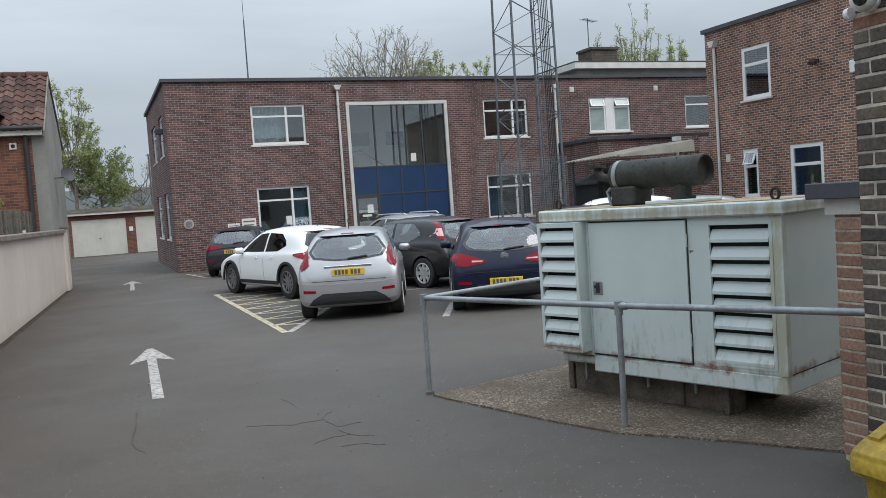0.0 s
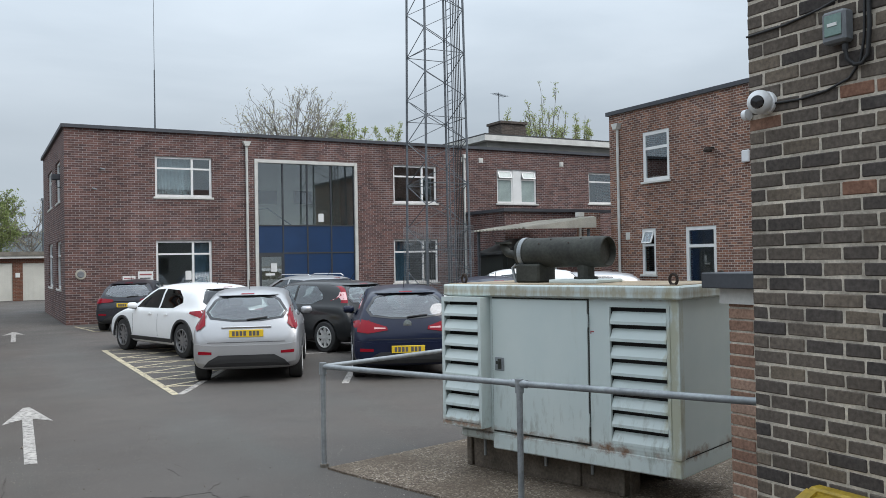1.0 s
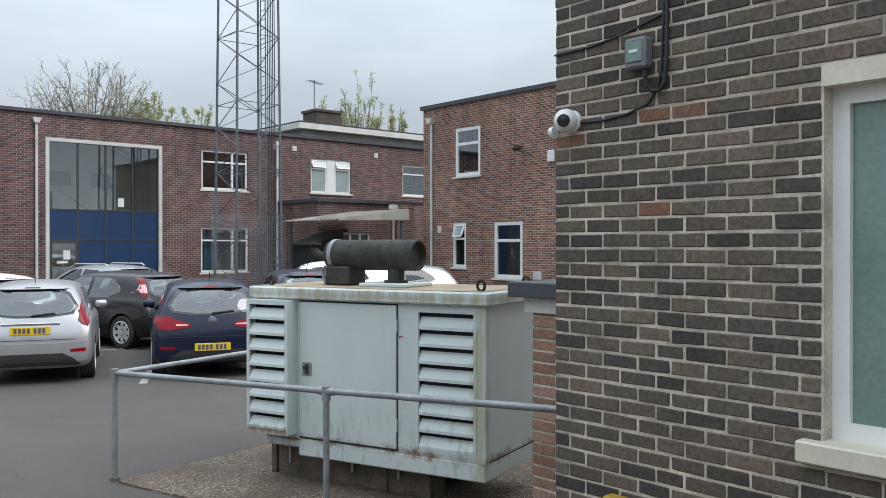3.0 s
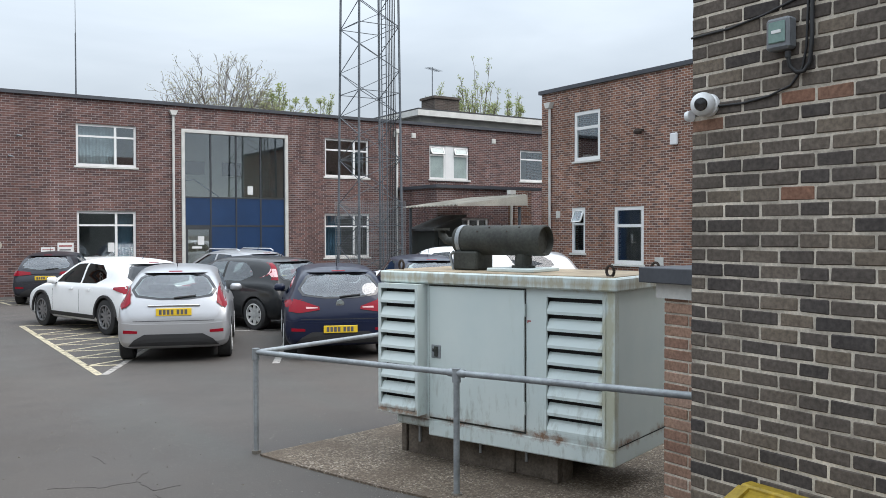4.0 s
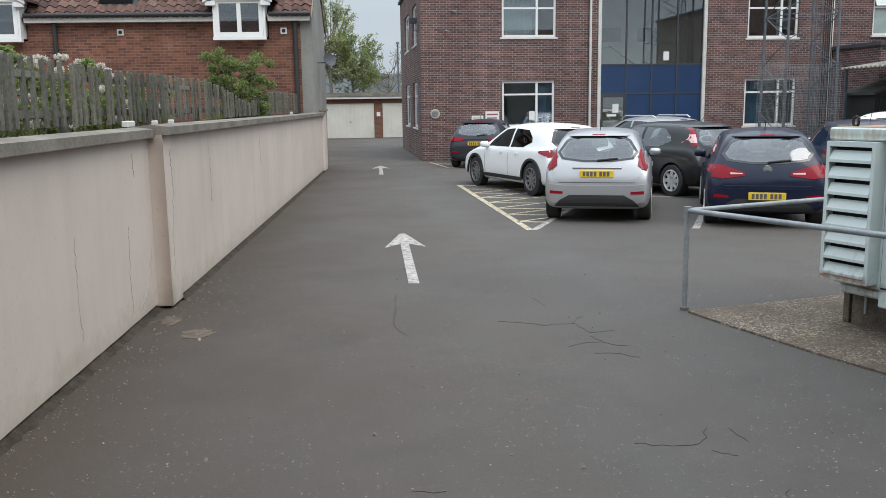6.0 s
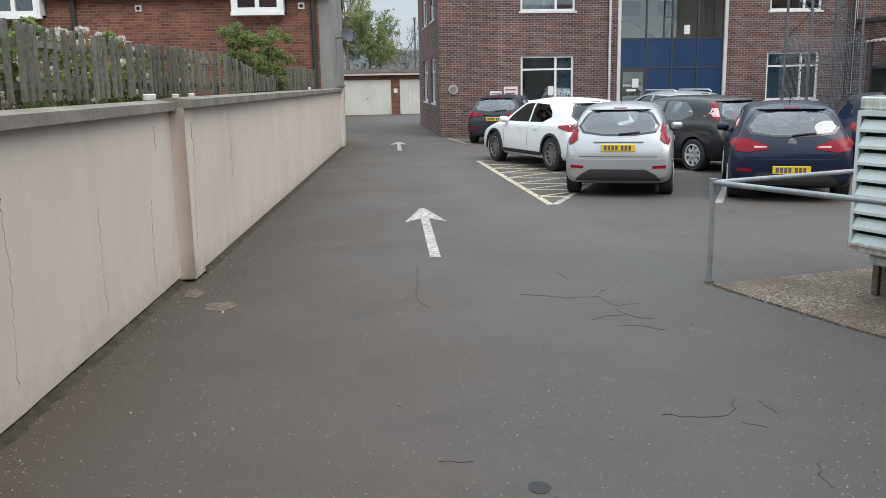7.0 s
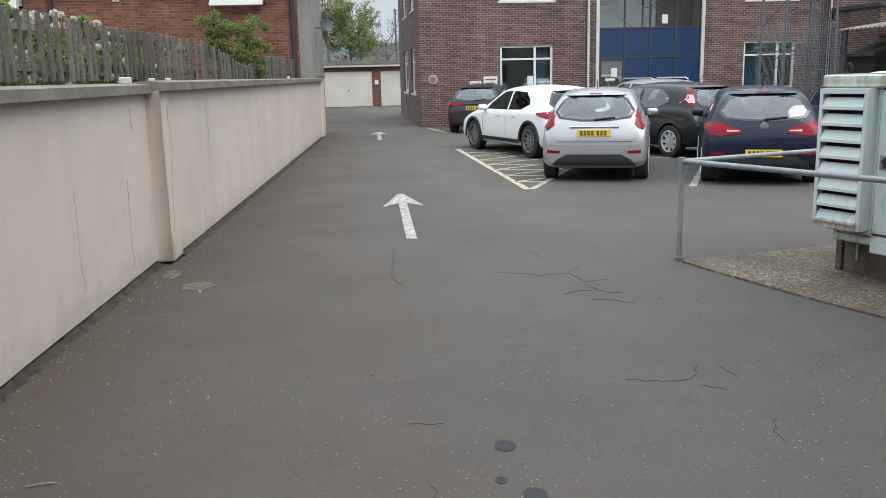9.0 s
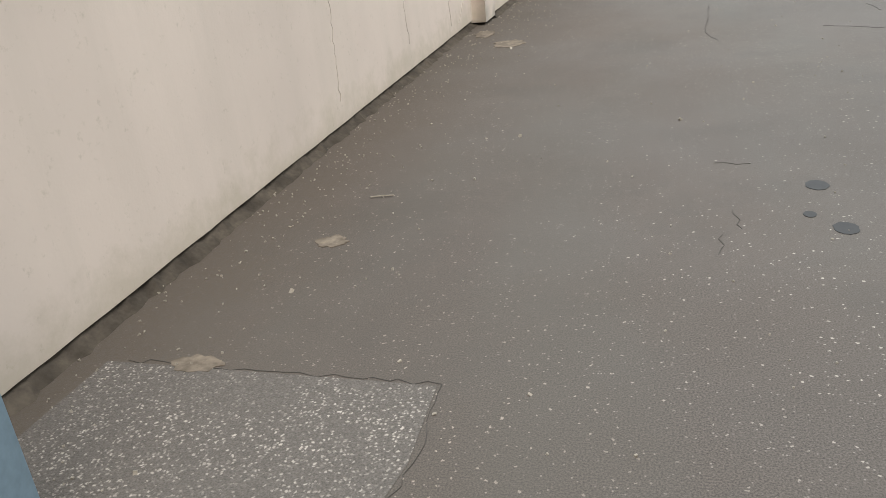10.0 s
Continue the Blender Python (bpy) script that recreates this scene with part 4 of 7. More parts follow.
for i in range(4):
    x0, x1 = EN0 + 0.05 + i * BAY + 0.025, EN0 + 0.05 + (i + 1) * BAY - 0.025
    p = part("pane", boxes((x0, OY0 + 0.06, 3.22, x1, OY0 + 0.07, ENZ - 0.05)), M_GLASS, ent)
    p.visible_shadow = False
    part("panel", boxes((x0, OY0 + 0.05, 2.23, x1, OY0 + 0.08, 3.17)), M_BLUE, ent, "dark blue panel")
    if i:
        part("panel", boxes((x0, OY0 + 0.05, 0.02, x1, OY0 + 0.08, 2.18)), M_BLUE, ent, "dark blue panel")
door = part("door", boxes((EN0 + 0.08, OY0 + 0.04, 0.02, EN0 + 0.16, OY0 + 0.09, 2.18), (EN0 + 0.9, OY0 + 0.04, 0.02, EN0 + 0.98, OY0 + 0.09, 2.18), (EN0 + 0.16, OY0 + 0.04, 2.08, EN0 + 0.9, OY0 + 0.09, 2.18), (EN0 + 0.16, OY0 + 0.04, 0.02, EN0 + 0.9, OY0 + 0.09, 0.2)), M_ALU, office, "dark aluminium glazed entrance door")
part("pane", boxes((EN0 + 0.16, OY0 + 0.06, 0.2, EN0 + 0.9, OY0 + 0.066, 2.08)), M_GLASS, door).visible_shadow = False
part("handle", pipe([(EN0 + 0.86, OY0 + 0.04, 1.3), (EN0 + 0.86, OY0 - 0.02, 1.28), (EN0 + 0.86, OY0 - 0.02, 0.82), (EN0 + 0.86, OY0 + 0.04, 0.8)], 0.012), M_CHROME, door)
for x, z, w, h in ((EN0 + 0.5, 1.55, 0.22, 0.30), (EN0 + 0.3, 1.42, 0.34, 0.08), (EN0 + 2.3, 3.33, 0.20, 0.30), (6.0, 1.35, 0.2, 0.3)):
    thing("notice", boxes((x, OY0 + 0.045, z, x + w, OY0 + 0.052, z + h)), M_PAPER, "white paper notice on glass", "notice")

# stairwell seen through the tall panes
stair = part("stairwell", boxes((EN0 - 0.28, OY0 + 2.2, 0.0, EN1 + 0.28, OY0 + 2.3, OH - 0.02)), M_STAIRWALL, office, "beige stairwell wall")
for x in (EN0 + 0.7, EN0 + 2.1):
    part("inner_window", boxes((x, OY0 + 2.14, 4.12, x + 0.72, OY0 + 2.199, 4.62)), M_DARK, stair, "dark inner window")
part("landing", boxes((EN0 - 0.28, OY0 + 1.2, 3.0, EN1 + 0.28, OY0 + 2.19, 3.2)), M_ROOM, stair)
part("handrail", pipe([(EN0 + 0.25, OY0 + 0.9, 3.0), (EN0 + 0.25, OY0 + 0.9, 3.80), (EN0 + 0.65, OY0 + 0.9, 3.86), (EN0 + 1.55, OY0 + 0.9, 3.25)], 0.025), M_ALU, stair, "dark stair handrail")

# rear penthouse, chimney and flagpole on the roof
pent = empty("roof_plant_room", None, "low roof room with white fascia", "roof room")
part("wall", boxes((20.6, 34.2, OH, 28.6, 38.6, 7.32)), M_CEMENT, pent)
part("fascia", boxes((20.3, 33.9, 7.32, 28.9, 38.9, 7.58)), M_OFFWHITE, pent, "white painted fascia")
part("roof", boxes((20.35, 33.95, 7.58, 28.85, 38.85, 7.66)), M_FELT, pent)
thing("chimney", boxes((22.05, 35.2, 7.66, 23.45, 36.4, 8.40), (21.98, 35.13, 8.402, 23.52, 36.47, 8.52)), M_BRICK_C, "squat brown brick chimney stack", "chimney")
tva = tube(bmesh.new(), (22.3, 35.8, 8.5), (22.3, 35.8, 10.0), 0.025, n=6)
tube(tva, (21.9, 35.6, 9.9), (22.9, 36.1, 9.9), 0.015, n=5)
for k in range(9):
    f = k / 8
    cx, cy = 21.9 + f, 35.6 + 0.5 * f
    tube(tva, (cx + 0.09, cy - 0.18, 9.9), (cx - 0.09, cy + 0.18, 9.9), 0.008, n=4)
thing("tv_aerial", tva, M_STEEL, "thin grey television aerial on the chimney", "aerial")
bm = tube(bmesh.new(), (5.50, 32.5, OH), (5.50, 32.5, OH + 2.6), 0.03, 0.022)
tube(bm, (5.50, 32.5, OH + 2.6), (5.50, 32.5, OH + 6.0), 0.012, 0.006)
pole = thing("roof_aerial", bm, M_STEEL, "thin grey whip aerial on a short mast", "aerial")


def downpipe(x, y, z_top, z_bot, hopper=0.14):
    bm = bmesh.new()
    tube(bm, (x, y - 0.06, z_bot), (x, y - 0.06, z_top - 0.1), 0.045, n=10)
    for z in (z_bot + 0.4, (z_top + z_bot) / 2, z_top - 0.7):
        tube(bm, (x, y - 0.06, z), (x, y - 0.06, z + 0.06), 0.058, n=10)
    pipe_ob = thing("downpipe", bm, M_OFFWHITE, "white painted rainwater pipe on brick wall", "downpipe", smooth=40)
    part("hopper", prism([(x - 0.07, z_top - 0.16), (x - hopper, z_top), (x + hopper, z_top), (x + 0.07, z_top - 0.16)], y - 0.16, y - 0.002, "y"), M_OFFWHITE, pipe_ob)
    return pipe_ob


downpipe(8.12, OY0, 6.12, 0.02)
downpipe(16.9, OY0, 6.05, 0.02, 0.09)
# round plaque, signs and cameras on the front wall
pl = thing("wall_plaque", lathe([(0.0, 0.0), (0.165, 0.0), (0.165, 0.03), (0.14, 0.04), (0.0, 0.04)], 28, "y"), M_BUFF, "round cream plaque on brick wall", "plaque", m=pose(2.72, OY0, 1.60, 0, 0, 180))
part("emblem", lathe([(0.0, 0.0), (0.11, 0.0), (0.08, 0.012), (0.0, 0.012)], 20, "y"), M_LEAD, pl, m=pose(0, 0.04, 0))


def wall_sign(x, z, w, h, bars, y=OY0):
    s = thing("wall_sign", boxes((x, y - 0.02, z, x + w, y - 0.002, z + h), bevel=0.003), M_PAPER, "white parking sign on brick wall", "sign")
    for i, (fx, fz, fw, fh, mat) in enumerate(bars):
        part("lettering", boxes((x + fx * w, y - 0.024, z + fz * h, x + (fx + fw) * w, y - 0.0205, z + (fz + fh) * h)), mat, s)
    return s


wall_sign(3.98, 1.30, 0.40, 0.22, ((0.1, 0.6, 0.8, 0.10, M_INK_RED), (0.1, 0.2, 0.7, 0.14, M_INK)))
wall_sign(4.46, 1.26, 0.48, 0.40, ((0.1, 0.68, 0.8, 0.12, M_INK_RED), (0.12, 0.38, 0.7, 0.1, M_INK), (0.12, 0.18, 0.6, 0.1, M_INK)))


def bullet_camera(x, y, z, yaw):
    c = empty("security_camera", pose(x, y, z, 0, 0, yaw), "small grey security camera on a bracket", "camera")
    part("bracket", boxes((-0.02, -0.08, -0.02, 0.02, 0.0, 0.02)), M_LEAD, c)
    part("housing", tube(bmesh.new(), (-0.02, -0.09, 0.01), (0.12, -0.14, -0.03), 0.028, n=10), M_LEAD, c, smooth=40)
    return c


bullet_camera(3.35, OY0, 5.0, 0)
bullet_camera(3.1, OY0, 4.35, 180 - 180)
for x, z in ((17.6, 5.75), (21.6, 5.75), (16.75, 5.75)):
    thing("wall_vent", boxes((x, OY0 - 0.03, z, x + 0.2, OY0 - 0.002, z + 0.2), (x + 0.04, OY0 - 0.045, z + 0.04, x + 0.16, OY0 - 0.03, z + 0.16), bevel=0.004), M_OFFWHITE, "small white square wall vent", "vent")
# floodlight on the corner
fl = empty("floodlight", pose(OX0, 30.9, 4.6), "dark floodlight on a wall bracket", "floodlight")
part("bracket", pipe([(0.0, 0, -0.16), (-0.14, 0, -0.16), (-0.16, 0, 0.1)], 0.018), M_FASCIA, fl)
part("lamp_head", boxes((-0.31, -0.12, 0.08, -0.05, 0.10, 0.27), bevel=0.02), M_FASCIA, fl)

# ---- low link with flat roof, canopy and porch ----
link = empty("link_building", None, "single-storey brown brick link with flat roof", "building")
part("wall", holed_wall(16.98, 20.6, -0.1, 3.62, [(18.0, 1.05, 19.35, 2.5)], 0.28, lambda u, d, z: (u, 27.2 + d, z)), M_BRICK, link)
part("wall", boxes((16.98, 27.48, -0.1, 17.26, 30.02, 3.62)), M_BRICK, link)
part("roof", boxes((16.9, 27.1, 3.62, 22.0, 30.02, 3.74)), M_FASCIA, link, "dark roof edge")
window(link, pose(18.0, 27.26, 1.05), 1.35, 1.45, (0.45, 0.9), (0.95,))
part("back", boxes((17.3, 29.6, 0, 22.0, 29.7, 3.6)), M_ROOM, link)

# ---- brick block across the yard (faces the lane) ----
RX, RY1, RY0, RH = 19.5, 24.2, 6.0, 6.85
block = empty("brick_block", None, "two-storey red-brown brick block with flat roof", "building")
rwin = [(21.25, 4.36, 22.5, 6.02), (21.95, 1.26, 22.62, 2.80), (19.32, 0.95, 20.60, 2.78)]
part("wall", holed_wall(RY0, RY1, -0.1, RH, rwin, 0.30, lambda u, d, z: (RX + d, u, z)), M_BRICK_R, block)
part("wall", boxes((RX + 0.3, RY1 - 0.3, -0.1, RX + 8, RY1, RH)), M_BRICK, block)
part("wall", boxes((RX + 0.3, RY0, -0.1, RX + 8, RY0 + 0.3, RH)), M_BRICK_R, block)
part("wall", boxes((RX + 7.7, RY0 + 0.3, -0.1, RX + 8, RY1 - 0.3, RH)), M_BRICK_R, block)
part("partition", boxes((RX + 3.0, RY0 + 0.3, 0, RX + 3.1, RY1 - 0.3, RH)), M_ROOM, block)
part("floor_slab", boxes((RX + 0.3, RY0 + 0.3, 3.1, RX + 7.7, RY1 - 0.3, 3.35)), M_ROOM, block)
part("roof", boxes((RX, RY0, RH, RX + 8, RY1, RH + 0.05)), M_FELT, block)
part("fascia", boxes((RX - 0.09, RY0 - 0.09, RH - 0.01, RX - 0.003, RY1 + 0.09, RH + 0.12)), M_FASCIA, block, "dark metal roof edge")
part("fascia", boxes((RX - 0.003, RY1 + 0.003, RH - 0.01, RX + 8, RY1 + 0.09, RH + 0.12)), M_FASCIA, block, "dark metal roof edge")
window(block, pose(RX + 0.02, 22.5, 4.36, 0, 0, -90), 1.25, 1.66, (), (1.10,), fw=0.12)
window(block, pose(RX + 0.02, 22.62, 1.26, 0, 0, -90), 0.67, 1.54, (), (0.98,), open_top=((0, 1),), fw=0.10)
window(block, pose(RX + 0.02, 20.60, 0.95, 0, 0, -90), 1.28, 1.83, (), (1.22,), fw=0.12)


def pipe_on_block(y, top):
    bm = bmesh.new()
    tube(bm, (RX - 0.06, y, 0.0), (RX - 0.06, y, top - 0.1), 0.05, n=10)
    p = thing("downpipe", bm, M_OFFWHITE, "white painted rainwater pipe on brick wall", "downpipe", smooth=40)
    part("hopper", prism([(y - 0.08, top - 0.2), (y - 0.17, top), (y + 0.17, top), (y + 0.08, top - 0.2)], RX - 0.2, RX - 0.002, "x"), M_OFFWHITE, p)


pipe_on_block(23.7, 6.5)
for y, z, w, h in ((17.95, 4.55, 0.28, 0.36),):
    thing("alarm_box", boxes((RX - 0.09, y, z, RX - 0.002, y + w, z + h), bevel=0.03), M_CCTV, "white alarm bell box on brick wall", "alarm box")
thing("wall_vent", boxes((RX - 0.03, 23.2, 2.45, RX - 0.002, 23.4, 2.7), bevel=0.004), M_OFFWHITE, "small white square wall vent", "vent")
thing("wall_vent", boxes((RX - 0.03, 18.5, 0.95, RX - 0.002, 18.85, 1.2), bevel=0.004), M_OFFWHITE, "small white square wall vent", "vent")
bl = empty("bulkhead_lamp", pose(RX, 19.35, 5.05), "weathered brown wall lamp", "lamp")
part("arm", boxes((-0.25, -0.03, 0.05, 0.0, 0.03, 0.1)), M_RUST, bl)
part("lamp_head", lathe([(0.0, -0.06), (0.12, -0.06), (0.14, 0.0), (0.06, 0.10), (0.0, 0.11)], 14), M_RUST, bl, m=pose(-0.25, 0, 0.0))

# brick pier and canopy in the corner of the yard
pier2 = thing("corner_pier", boxes((18.6, 24.6, -0.1, 19.35, 25.0, 3.45)), M_BRICK_R, "narrow red-brown brick pier", "pier")
thing("alarm_box", boxes((18.75, 24.5, 2.95, 18.98, 24.595, 3.25), bevel=0.03), M_CCTV, "white alarm bell box on brick pier", "alarm box")
bm = tube(bmesh.new(), (18.4, 24.55, 0.0), (18.4, 24.55, 3.3), 0.05, n=10)
box(bm, 18.28, 24.45, 3.3, 18.52, 24.65, 3.45)
thing("downpipe", bm, M_OFFWHITE, "white painted rainwater pipe beside a pier", "downpipe")
canopy = empty("canopy", None, "sloping weathered corrugated sheet canopy", "canopy")


def corrugated(x0, x1, y0, y1, z0, z1, n=60, amp=0.03):
    bm = bmesh.new()
    rows = []
    for k in range(2):
        x, z = (x0, z0) if k == 0 else (x1, z1)
        rows.append([bm.verts.new((x, y0 + (y1 - y0) * i / n, z + amp * math.sin(i * math.pi / 2))) for i in range(n + 1)])
    for i in range(n):
        bm.faces.new((rows[0][i], rows[0][i + 1], rows[1][i + 1], rows[1][i]))
    bmesh.ops.solidify(bm, geom=bm.faces[:], thickness=0.01)
    return bm


part("sheet", corrugated(15.4, 18.3, 23.6, 27.0, 2.86, 3.25), M_SHEET, canopy)
part("fascia", prism([(15.4, 2.82), (18.3, 2.88), (18.3, 3.24), (15.4, 2.88)], 23.52, 23.58, "y"), M_SHEET, canopy)
for x, y in ((15.6, 26.8), (18.1, 23.7)):
    part("post", boxes((x - 0.04, y - 0.04, 0, x + 0.04, y + 0.04, 2.84)), M_STEEL, canopy)
porch = empty("dark_porch", None, "dark green timber shed with sloping roof", "shed")
part("wall", prism([(15.85, 0.0), (17.0, 0.0), (17.0, 2.45), (15.85, 2.05)], 25.6, 27.1, "y"), M_GREENDOOR, porch)
part("door", boxes((16.0, 25.55, 0.05, 16.75, 25.597, 1.95), bevel=0.01), M_GREENDOOR, porch)
part("roof", prism([(15.7, 2.02), (17.1, 2.51), (17.1, 2.59), (15.7, 2.10)], 25.45, 27.12, "y"), M_FELT, porch)

# ---- lattice tower ----
TC, TS, T_ROT, TH = Vector((12.93, 24.9)), 1.51, -2.0, 26.0
tower = empty("radio_tower", pose(TC.x, TC.y, 0, 0, 0, T_ROT), "tall grey steel lattice radio tower", "tower")


def leg_at(i, z):
    s = TS / 2 * (1.03 - 0.013 * z)
    sx, sy = ((-1, -1), (1, -1), (1, 1), (-1, 1))[i]
    return Vector((sx * s, sy * s, z))


for i in range(4):
    part("leg", tube(bmesh.new(), leg_at(i, 0), leg_at(i, TH), 0.04, 0.033, n=6), M_STEEL, tower)
    part("footing", boxes((leg_at(i, 0).x - 0.2, leg_at(i, 0).y - 0.2, 0, leg_at(i, 0).x + 0.2, leg_at(i, 0).y + 0.2, 0.12)), M_COPING, tower)
BAY_H = 0.70
for b in range(int(TH / BAY_H)):
    z0, z1 = b * BAY_H + 0.1, (b + 1) * BAY_H + 0.1
    for i in range(4):
        j = (i + 1) % 4
        a, c = (leg_at(i, z0), leg_at(j, z1)) if (b + i) % 2 else (leg_at(j, z0), leg_at(i, z1))
        part("brace", tube(bmesh.new(), a, c, 0.0135, n=4, caps=False), M_STEEL, tower)
        if b % 3 == 2:
            part("strut", tube(bmesh.new(), leg_at(i, z1), leg_at(j, z1), 0.014, n=4, caps=False), M_STEEL, tower)
for k in range(5):
    part("cable", tube(bmesh.new(), (0.56 + 0.03 * k, -0.30 - 0.055 * k, 0.2), (0.44 + 0.03 * k, -0.25 - 0.055 * k, TH), 0.015, n=5, caps=False), M_TRIM, tower, "black feeder cable")
lad = bmesh.new()
for s in (0.0, 0.32):
    tube(lad, (0.62, -0.05 + s, 0.3), (0.46, -0.05 + s, TH), 0.02, n=5)
for k in range(int(TH / 0.3) - 2):
    f = (0.5 + 0.3 * k) / TH
    tube(lad, (0.62 - 0.16 * f, -0.05, 0.5 + 0.3 * k), (0.62 - 0.16 * f, 0.27, 0.5 + 0.3 * k), 0.012, n=4, caps=False)
part("ladder", lad, M_STEEL, tower)

def mesh_panel(w, z0, z1, pitch=0.075):
    bm = bmesh.new()
    n = int(w / pitch)
    for i in range(n + 1):
        x = -w / 2 + w * i / n
        tube(bm, (x, 0, z0), (x, 0, z1), 0.0036, n=3, caps=False)
    n = int((z1 - z0) / pitch)
    for i in range(n + 1):
        z = z0 + (z1 - z0) * i / n
        tube(bm, (-w / 2, 0.006, z), (w / 2, 0.006, z), 0.0036, n=3, caps=False)
    return finish("guard_mesh", bm, M_GALV)


GUARD = mesh_panel(1.66, 0.35, 2.95)
for k in range(4):
    part("guard_mesh", GUARD, M_GALV, tower, "fine galvanised anti-climb mesh panel", m=Matrix.Rotation(k * math.pi / 2, 4, "Z") @ Matrix.Translation((0, -0.85, 0)))

# ---- garages at the end of the lane ----
garage = empty("garage_row", None, "row of brick garages with cream doors", "garage")
GY = 53.3
part("wall", holed_wall(-2.0, 12.0, -0.1, 2.35, [(-1.4 + i * 3.42, 0.0, 1.52 + i * 3.42, 2.1) for i in range(4)], 0.25, lambda u, d, z: (u, GY + d, z)), M_BRICK_G, garage)
part("roof", boxes((-2.1, GY - 0.25, 2.35, 12.1, GY + 6, 2.5)), M_OFFWHITE, garage, "white fascia of flat roof")
part("roof", boxes((-2.15, GY - 0.3, 2.5, 12.15, GY + 6, 2.72)), M_COPING, garage, "grey flat roof edge")
part("wall", boxes((-2.0, GY + 0.26, -0.1, -1.75, GY + 5.8, 2.34)), M_BRICK_G, garage)
part("wall", boxes((-1.7, GY + 5.6, -0.1, 12.0, GY + 5.85, 2.34)), M_BRICK_G, garage)
for i in range(4):
    x0 = -1.4 + i * 3.42
    outline = [(x0 + 0.01, GY + 0.10), (x0 + 2.91, GY + 0.10), (x0 + 2.91, GY + 0.06)]
    for k in range(11, 0, -1):
        outline += [(x0 + 0.058 + k * 0.24, GY + 0.06), (x0 + 0.055 + k * 0.24, GY + 0.05), (x0 + 0.045 + k * 0.24, GY + 0.05), (x0 + 0.042 + k * 0.24, GY + 0.06)]
    bm = prism(outline + [(x0 + 0.01, GY + 0.06)], 0.01, 2.09)
    d = part("door", bm, M_GARAGE, garage, "cream up-and-over garage door")
    part("handle", boxes((x0 + 1.42, GY + 0.02, 0.95, x0 + 1.52, GY + 0.052, 1.0)), M_TRIM, d)
    thing("wall_sign", boxes((x0 + 3.06, GY - 0.03, 1.3, x0 + 3.28, GY - 0.002, 1.55)), M_PAPER, "small white sign between garage doors", "sign")
thing("far_shed", prism([(-60, 0), (60, 0), (60, 6.2), (-60, 6.2)], 118, 150, "y"), M_FAR, "long grey-green industrial shed far off", "building")
lp = bmesh.new()
tube(lp, (3.6, 62, 0), (3.6, 62, 6.2), 0.07, 0.05, n=8)
tube(lp, (3.6, 62, 6.19), (3.6, 62, 6.34), 0.14, 0.10, n=10)
thing("street_lamp", lp, M_STEEL, "slim grey lamp column with a small head", "street lamp")

# ---- generator ----
GEN = pose(4.262, 5.186, 0, 0, 0, 19.5)   # local y runs along the front from its near end, x into the set
gen = empty("generator", GEN, "pale blue-grey steel generator enclosure with rust streaks", "generator")
GL, GW, GZ0, GZ1 = 2.14, 0.98, 0.262, 1.556
LV0, LV1, LZ0, LZ1 = 0.092, 0.56, 0.451, 1.49
# solid black block: its colour gives the shade behind the louvres
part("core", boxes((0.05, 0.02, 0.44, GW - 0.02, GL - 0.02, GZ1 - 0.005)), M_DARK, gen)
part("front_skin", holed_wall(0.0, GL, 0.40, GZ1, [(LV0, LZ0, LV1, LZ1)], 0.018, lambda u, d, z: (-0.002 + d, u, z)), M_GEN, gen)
part("base_skirt", boxes((-0.006, -0.008, GZ0, GW, 1.72, 0.398), bevel=0.010), M_GEN, gen, "rust-edged base skirt")
part("base_skirt", boxes((0.03, 1.722, GZ0 + 0.05, GW, GL - 0.03, 0.396), bevel=0.02), M_GEN, gen, "rust-edged base skirt")
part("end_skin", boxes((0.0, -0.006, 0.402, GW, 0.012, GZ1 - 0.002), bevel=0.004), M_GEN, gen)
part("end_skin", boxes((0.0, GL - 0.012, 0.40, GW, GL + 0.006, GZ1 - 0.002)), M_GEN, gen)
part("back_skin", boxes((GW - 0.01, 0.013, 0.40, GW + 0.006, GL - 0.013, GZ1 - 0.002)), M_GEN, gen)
D0, D1, DZ0, DZ1 = 0.757, 1.70, 0.425, 1.536
door_g = part("door", boxes((-0.016, D0, DZ0, -0.004, D1, DZ1), bevel=0.004), M_GEN, gen, "flat access door")
lock = part("lock", boxes((-0.024, 1.575, 0.93, -0.014, 1.672, 1.042), bevel=0.004), M_GALV, door_g, "recessed steel latch")
part("paddle", boxes((-0.034, 1.60, 0.945, -0.0235, 1.635, 1.03), (-0.040, 1.606, 0.985, -0.0335, 1.650, 1.012), bevel=0.003), M_EXHAUST, lock)
for z in (0.56, 1.33):
    part("hinge", tube(bmesh.new(), (-0.020, D0 - 0.006, z), (-0.020, D0 - 0.006, z + 0.10), 0.009, n=8), M_GEN, door_g)
part("label", boxes((-0.0045, D0 - 0.055, 1.292, -0.0025, D0 - 0.022, 1.303), (-0.0045, D0 - 0.030, 1.28, -0.0025, D0 - 0.022, 1.292)), M_INK_RED, gen, "faded red printed mark")
part("corner_trim", boxes((-0.012, -0.014, 0.40, 0.05, -0.006, GZ1), (-0.014, -0.012, 0.40, -0.0025, 0.045, GZ1)), M_GEN, gen, "mossy corner strip")
